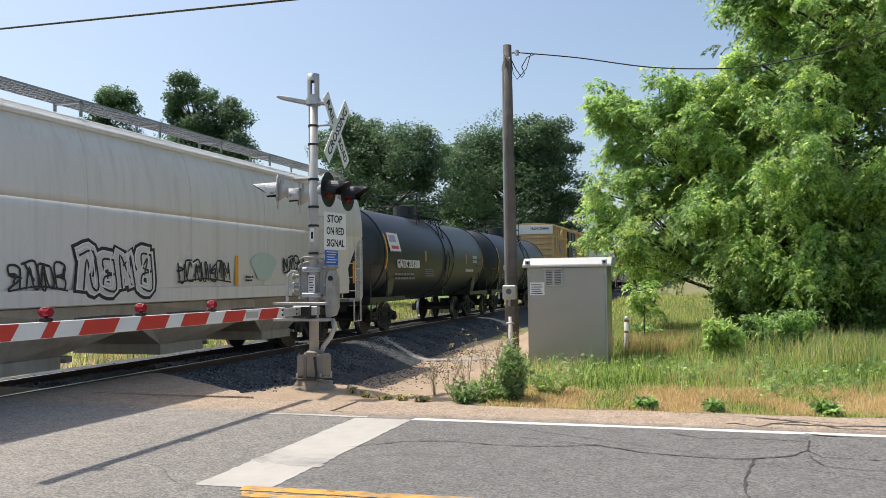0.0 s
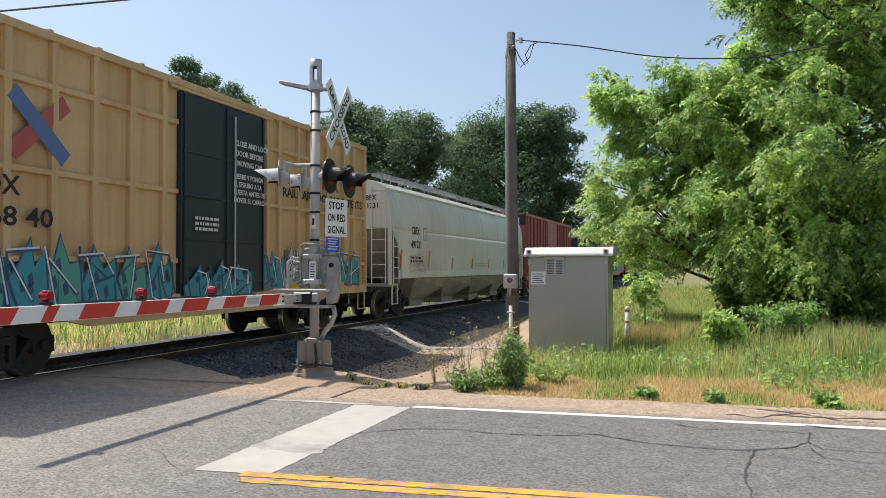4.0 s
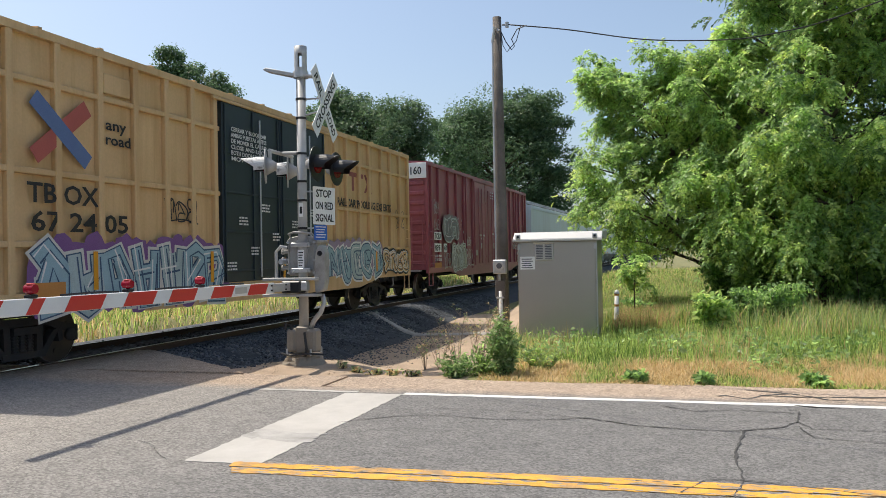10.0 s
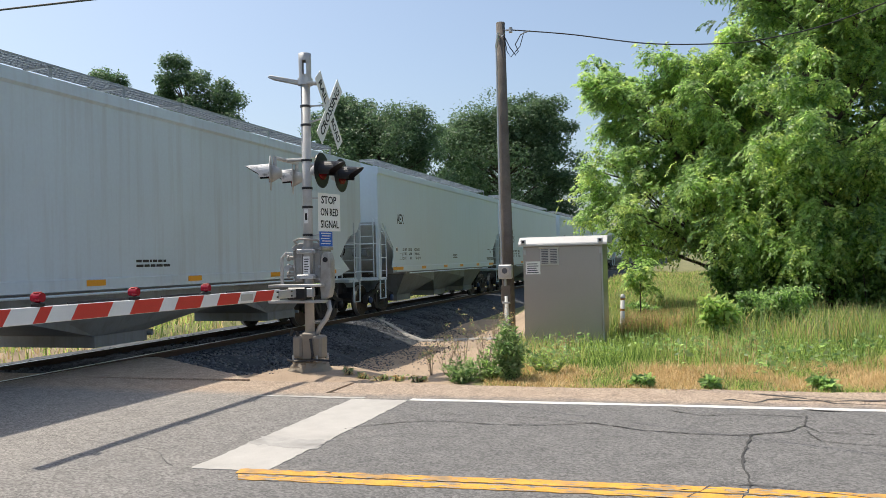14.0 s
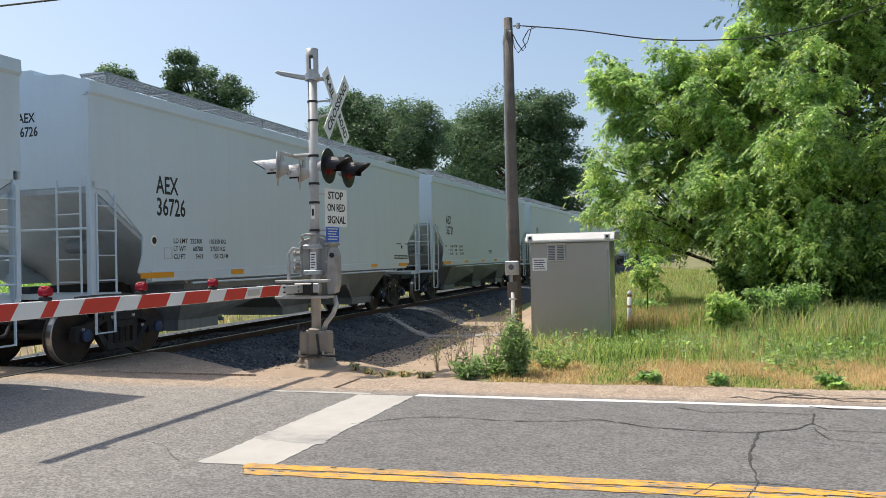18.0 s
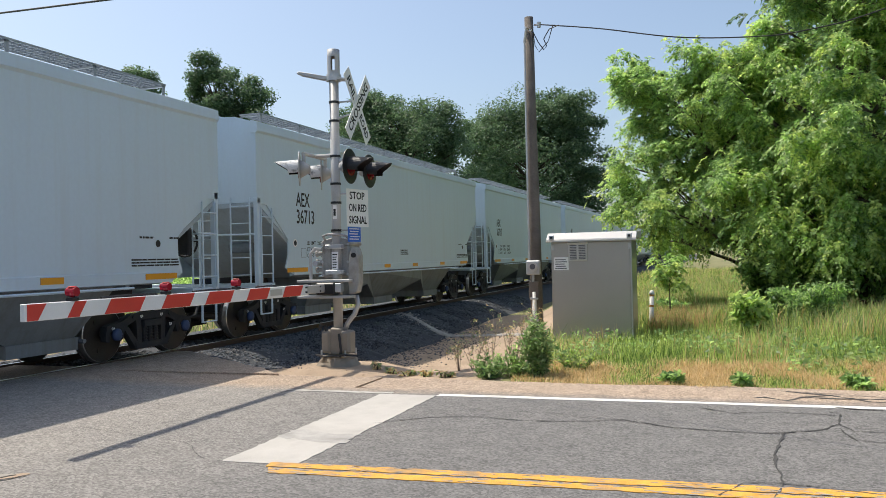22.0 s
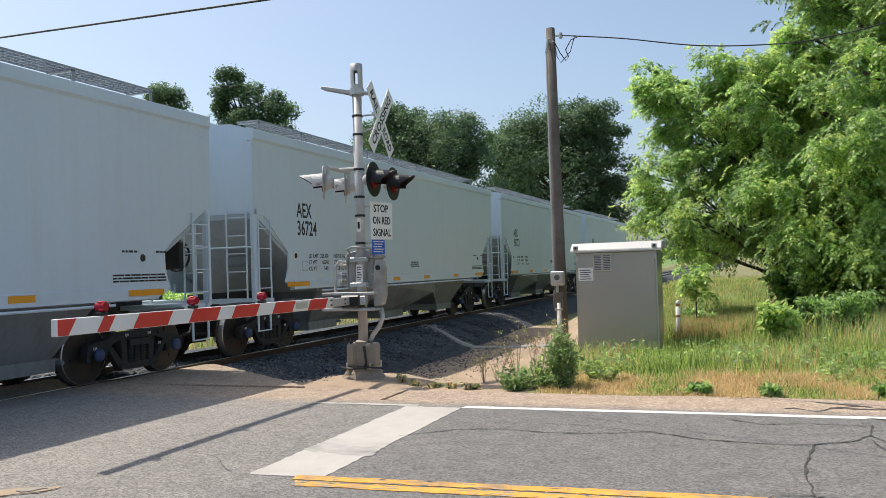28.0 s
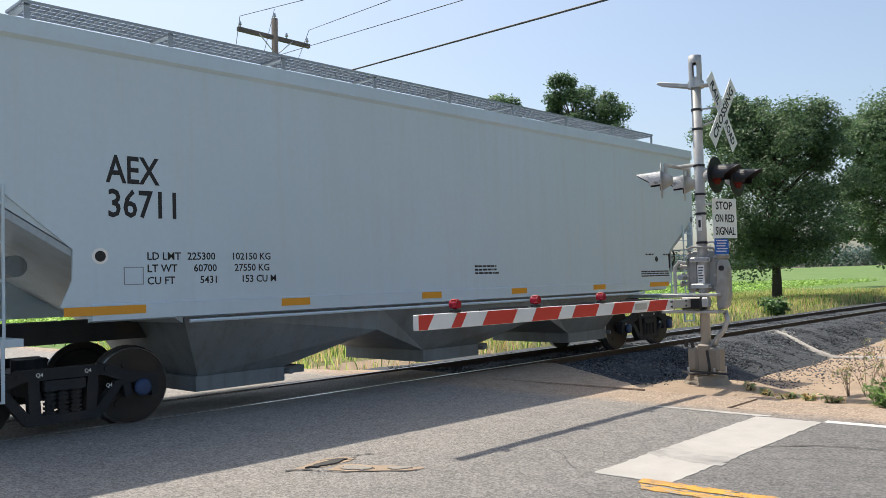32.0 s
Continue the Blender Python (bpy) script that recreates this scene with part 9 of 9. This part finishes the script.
# tall green grass behind it
pts = scatter(74000, -0.4, 12, 2.2, 9.5, lambda x, y: not on_case(x, y) and x > verge_left(y) + 0.3 * wobble(x, y) and y > green_from(x) + 0.3 * wobble(x, y) and rng.random() < (1.0 if y < 6 else 0.55))
pick = [0 if wobble(p[0] * 0.7, p[1] * 0.7) + rng.normal(0, 0.3) < 0.42 else (1 if rng.random() < 0.5 else 2) for p in pts]
blades("long_grass", "long green grass with some dry stems", pts, np.array([0.11 + (0.02 + 0.10 * smooth(1.4, 2.8, p[0])) * smooth(0.0, 1.4, p[1] - green_from(p[0])) + 0.10 * wobble(p[0] * 1.7, p[1] * 1.7) * smooth(0.8, 2.0, p[0]) + 0.26 * (rng.random() ** 5) for p in pts]), 0.009, [M["grass"], M["grass_dry"], M["leaf_bright"]], 0.4, pick)
# tall seeding grass before the thicket
pts = scatter(7000, 4.2, 9.5, 6.0, 9.8, lambda x, y: rng.random() < 0.35 + 0.1 * (x - 4.2))
blades("seeding_grass", "tall grass with pale seed heads before the thicket", pts, np.array([0.62 + 0.2 * wobble(p[0] * 0.9, p[1]) for p in pts]), 0.013, [M["grass"], M["leaf_grey"], M["grass_dry"]], 0.35, rng.choice(3, len(pts), p=[0.5, 0.3, 0.2]))
# russet seed grass behind the post
pts = scatter(8000, 1.95, 3.5, 7.4, 10.5, lambda x, y: x < 2.9 + 0.4 * wobble(x, y) + 0.15 * (y - 7.4))
blades("russet_grass", "russet seeding grass beside the case", pts, np.full(len(pts), 0.44), 0.010, [M["grass_red"], M["grass_dry"], M["grass"]], 0.3, rng.choice(3, len(pts), p=[0.45, 0.25, 0.3]))
# strip between the ballast and the thicket
pts = scatter(42000, -3.5, 9, 8.5, 60, lambda x, y: x > rail_x(y) + (6.0 if y < 18 else 4.4) + 0.5 * wobble(x, y) and not on_case(x, y))
blades("strip_grass", "green and dry grass along the line", pts, np.array([0.35 + 0.15 * wobble(p[0] * 0.5, p[1] * 0.5) for p in pts]), 0.022, [M["grass"], M["grass_dry"]], 0.4, (rng.random(len(pts)) < 0.25).astype(int))
pts = scatter(46000, 0.8, 6.5, 8.2, 34, lambda x, y: x > rail_x(y) + 5.0 + 0.4 * wobble(x, y) and not on_case(x, y) and rng.random() < 9 / y)
blades("slope_grass", "green seeding grass on the slope up the line", pts, np.array([0.42 + 0.2 * wobble(p[0] * 0.7, p[1] * 0.7) for p in pts]), 0.018, [M["grass"], M["grass_dry"], M["leaf_grey"]], 0.4, rng.choice(3, len(pts), p=[0.55, 0.2, 0.25]))
# broad-leaved weeds and pale seed stems in the long grass
pts = []
for k in range(120):
    x, y = rng.uniform(1.0, 12), rng.uniform(2.2, 6.2)
    if on_case(x, y):
        continue
    pts.append(np.array((x, y, ground_z(x, y) + rng.uniform(0.12, 0.3))) + rng.normal(0, 1, (26, 3)) * np.array([0.13, 0.13, 0.07]))
leaf_object("verge_weeds", np.concatenate(pts), 0.045, [M["leaf_mid"], M["leaf_bright"], M["leaf_grey"]], None, -0.1, "leafy weeds among the long grass", "stuff", 2.0)
tagged(bpy.data.objects["verge_weeds"], "leafy green weeds among the long grass", "weeds", kind="stuff")
pts = scatter(1500, 1.0, 12, 2.4, 9.0, lambda x, y: not on_case(x, y) and wobble(x * 0.8, y * 0.8) > -0.1)
blades("seed_stems", "pale dry seed stems standing over the grass", pts, np.full(len(pts), 0.45), 0.008, [M["grass_dry"], M["grass_red"]], 0.25, rng.integers(0, 2, len(pts)))
# far side of the track
pts = scatter(42000, -22, -8.6, -9, 60, lambda x, y: x < rail_x(y) - 4.2 + 0.5 * wobble(x, y) and not (-8.4 < y < 1.2))
blades("far_grass", "sunlit green and straw grass beyond the track", pts, np.array([0.34 + 0.14 * wobble(p[0] * 0.4, p[1] * 0.4) for p in pts]), 0.028, [M["grass"], M["grass_dry"]], 0.4, (rng.random(len(pts)) < 0.35).astype(int))
# crop rows in the field
rows_ = []
for k in range(90):
    xr = -24 - 0.76 * k
    for y in np.arange(-5, 95, 0.42):
        yy = y + rng.uniform(-0.1, 0.1)
        rows_.append((xr + rng.normal(0, 0.06), yy, ground_z(xr, yy) + 0.12))
rows_ = np.array(rows_)
cr = np.repeat(rows_, 5, 0) + rng.normal(0, 0.13, (len(rows_) * 5, 3)) * np.array([1, 1, 0.6])
leaf_object("crop_plants", cr, 0.17, [M["crop"], M["leaf_bright"]], None, 0.0, "rows of low green crop plants in the field", "stuff", 1.2)
tagged(bpy.data.objects["crop_plants"], "rows of low green crop plants in the field", "crop", kind="stuff")
# distant woods on the horizon, their haze held in the leaf colour
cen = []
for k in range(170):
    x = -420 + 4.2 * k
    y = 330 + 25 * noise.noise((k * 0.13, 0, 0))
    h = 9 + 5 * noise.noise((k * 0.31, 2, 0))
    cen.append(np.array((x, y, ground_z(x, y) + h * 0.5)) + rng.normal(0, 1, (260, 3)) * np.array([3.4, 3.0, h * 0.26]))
leaf_object("distant_woods", np.concatenate(cen), 1.1, [M["haze_wood"]], None, 0.2, "blue-green line of distant woods with haze in the leaf colour", "stuff", 1.2)
tagged(bpy.data.objects["distant_woods"], "blue-green line of distant woods with haze in the leaf colour", "trees", kind="stuff")

# ---- ballast stones and litter ----
def stones(n, keep, x0, x1, y0, y1, r0, r1, zf, name, label, material):
    verts, faces = [], []
    tb = bmesh.new(); bmesh.ops.create_icosphere(tb, subdivisions=1, radius=1)
    tv = np.array([v.co[:] for v in tb.verts]); tf = np.array([[v.index for v in f.verts] for f in tb.faces]); tb.free()
    V, F, k = [], [], 0
    while k < n:
        x, y = rng.uniform(x0, x1), rng.uniform(y0, y1)
        if not keep(x, y):
            continue
        r = rng.uniform(r0, r1)
        vv = tv * (1 + rng.uniform(-0.28, 0.28, (len(tv), 1))) * np.array([rng.uniform(0.8, 1.3), rng.uniform(0.7, 1.1), rng.uniform(0.5, 0.9)]) * r
        a = rng.uniform(0, 6.28)
        c, s = math.cos(a), math.sin(a)
        vv = vv @ np.array([[c, s, 0], [-s, c, 0], [0, 0, 1]])
        V.append(vv + np.array((x, y, zf(x, y) + r * 0.15)))
        F.append(tf + 12 * k)
        k += 1
    V, F = np.concatenate(V), np.concatenate(F)
    me = bpy.data.meshes.new(name)
    me.vertices.add(len(V)); me.vertices.foreach_set("co", V.ravel())
    me.loops.add(len(F) * 3); me.loops.foreach_set("vertex_index", F.ravel())
    me.polygons.add(len(F))
    me.polygons.foreach_set("loop_start", np.arange(len(F)) * 3); me.polygons.foreach_set("loop_total", np.full(len(F), 3))
    me.materials.append(material)
    me.update()
    return tagged(new(name, me), label, "gravel", kind="stuff")


def island_stone(name, a, b):
    m = leafmat(name, a, b, 0.0, 0.9)
    return m


M["stone_mix"] = island_stone("ballast_stone_mix", (0.020, 0.023, 0.028), (0.18, 0.19, 0.205))
M["grit"] = island_stone("sandy_grit", (0.32, 0.25, 0.18), (0.48, 0.40, 0.31))


def bed_z(x, y):
    d = x - rail_x(y)
    e = smooth(1.75, 3.2, y)
    prof = BED
    z = prof[-1][1]
    for (a, za), (b, zb) in zip(prof, prof[1:]):
        if a <= d <= b:
            z = za + (zb - za) * (d - a) / (b - a)
            break
    return rail_z(y) + z * (0.6 + 0.4 * e)


def on_apron(x, y):
    return y < 3.65 and x < -6.0 + (3.8 - y) * 1.28 and x > -6.5


stones(22000, lambda x, y: not on_apron(x, y) and 0.1 < x - rail_x(y) < 1.9 + 0.5 * wobble(x, y) + 0.5 * wobble(x * 2.3, y * 2.3), -7, 3, 1.7, 26, 0.014, 0.036, lambda x, y: max(ground_z(x, y), bed_z(x, y)), "ballast_stones", "loose grey ballast stones on the track shoulder", M["stone_mix"])
stones(3200, lambda x, y: rng.random() < smooth(4.6, 1.8, x - rail_x(y)) and x > rail_x(y) + 1.6 and not on_apron(x, y) and math.hypot(x - MX, y - MY) > 0.6, -5.0, -1.6, 2.2, 16, 0.008, 0.026, lambda x, y: max(ground_z(x, y), bed_z(x, y) if x < rail_x(y) + 2.6 else -9), "strewn_stones", "ballast stones strewn over the dirt below the track", M["stone_mix"])
stones(5000, lambda x, y: -2.6 < x - rail_x(y) < -0.1, -9.5, -5, 1.9, 24, 0.016, 0.036, bed_z, "ballast_stones", "loose grey ballast stones between the rails", M["stone_mix"])
stones(6000, lambda x, y: x > rail_x(y) + 1.7 + 0.8 * rng.random() and not on_apron(x, y) and x < 0.4, -5.0, 0.4, 1.4, 13.0, 0.003, 0.009, lambda x, y: max(ground_z(x, y), bed_z(x, y) if x < rail_x(y) + 2.6 and y > 1.8 else -9), "grit", "fine sandy grit on the bare ground", M["grit"])
stones(900, lambda x, y: True, -4.5, 12, 0.45, 1.4, 0.003, 0.007, lambda x, y: 0.004, "shoulder_grit", "fine grit on the road shoulder", M["grit"])


def pale_spill():
    """A streak of pale fine gravel washed down from the ballast and along the low ground."""
    line = flow([(-5.75, 14.1), (-5.3, 13.6), (-4.75, 13.2), (-4.1, 12.9), (-3.4, 13.0), (-2.6, 13.3), (-1.7, 13.6)], 8)
    bm = bmesh.new()
    rows = []
    for i, (x, y) in enumerate(line):
        f = i / (len(line) - 1)
        w = (0.06 + 0.22 * f * (1.6 - f)) * (1 + 0.5 * noise.noise((x * 3, y * 3, 8.0)))
        row = []
        for k in range(7):
            u = k / 3 - 1
            px, py = x + 0.25 * u * w, y + u * w
            top = max(ground_z(px, py), bed_z(px, py) if px < rail_x(py) + 2.7 else -9)
            row.append(bm.verts.new((px, py, top - 0.012 + 0.065 * (1 - u * u) + 0.012 * noise.noise((px * 9, py * 9, 1.0)))))
        rows.append(row)
    for p, q in zip(rows, rows[1:]):
        for k in range(6):
            bm.faces.new((p[k], p[k + 1], q[k + 1], q[k]))
    tagged(new("gravel_streak", mesh_of(bm, M["pale_gravel"], "gravel_streak", True)), "pale washed-out streak of fine gravel beside the ballast", "gravel", kind="structure")
    near_line = lambda x, y: min(math.hypot(x - a, y - b) for a, b in line) < 0.45 * rng.random() ** 1.5
    stones(420, near_line, -5.9, -1.6, 12.4, 14.6, 0.012, 0.034, lambda x, y: max(ground_z(x, y), bed_z(x, y) if x < rail_x(y) + 2.7 else -9) + 0.02, "pale_stones", "loose pale stones along the gravel streak", M["pale_gravel"])


M["pale_gravel"] = mat("pale_limestone_gravel", (0.43, 0.40, 0.36), 0.95, var=0.25, scale=5, fine=70, bump=0.5, dark=(0.24, 0.215, 0.19), patch=0.8)
pale_spill()


# the stones that lie nearest the road, one by one
rnd = random.Random(77)
STONES = []
for k in range(6):
    bm = bmesh.new()
    bmesh.ops.create_icosphere(bm, subdivisions=1, radius=1)
    for v in bm.verts:
        v.co *= 1 + rnd.uniform(-0.28, 0.28)
        v.co.z *= 0.7
    STONES.append(mesh_of(bm, M["stone"], "stone"))
count = 0
while count < 290:
    x, y = rnd.uniform(-6.2, -2.4), rnd.uniform(1.6, 6.5)
    d = x - rail_x(y)
    if on_apron(x, y) or not 0.3 < d < 2.4:
        continue
    r = rnd.uniform(0.024, 0.042)
    z = max(bed_z(x, y) if d < 2.7 else -9, ground_z(x, y))
    part("stone", STONES[count % 6], None, track, at=pose(x, y, z + 0.3 * r, rnd.uniform(0, 40), 0, rnd.uniform(0, 360)) @ Matrix.Scale(r, 4))
    count += 1

# ---- motion ----
def car_pose(L, R, t):
    y0, y1 = L - travelled(t), R - travelled(t)
    x0, x1, z0, z1 = mid_x(y0), mid_x(y1), rail_z(y0), rail_z(y1)
    d = Vector((x1 - x0, y1 - y0, z1 - z0))
    return Matrix.Translation((x0, y0, z0)) @ Euler((math.atan2(d.z, d.y), 0, -math.atan2(d.x, d.y))).to_matrix().to_4x4()


def motions():
    for root, L, R in CARS:
        walk(root, [(k / 2, car_pose(L, R, k / 2)) for k in range(65)])
        # the wheels turn while the car rolls through the open stretch of the line
        first = next((k for k in range(641) if L - travelled(k / 20) < 45), 0)
        last = next((k for k in range(641) if R - travelled(k / 20) < -14), 640)
        ticks = sorted({0, *range(first, last + 1), 640})
        for axle in [o for o in root.children_recursive if o.name.startswith("wheelset")]:
            at = axle.matrix_basis.translation.copy()
            rows = []
            for k in ticks:
                a = travelled(min(max(k, first), last) / 20) / 0.457
                rows.append((k / 20, Matrix.Translation(at) @ Euler((a % (2 * math.pi), 0, 0)).to_matrix().to_4x4()))
            walk(axle, rows)


motions()
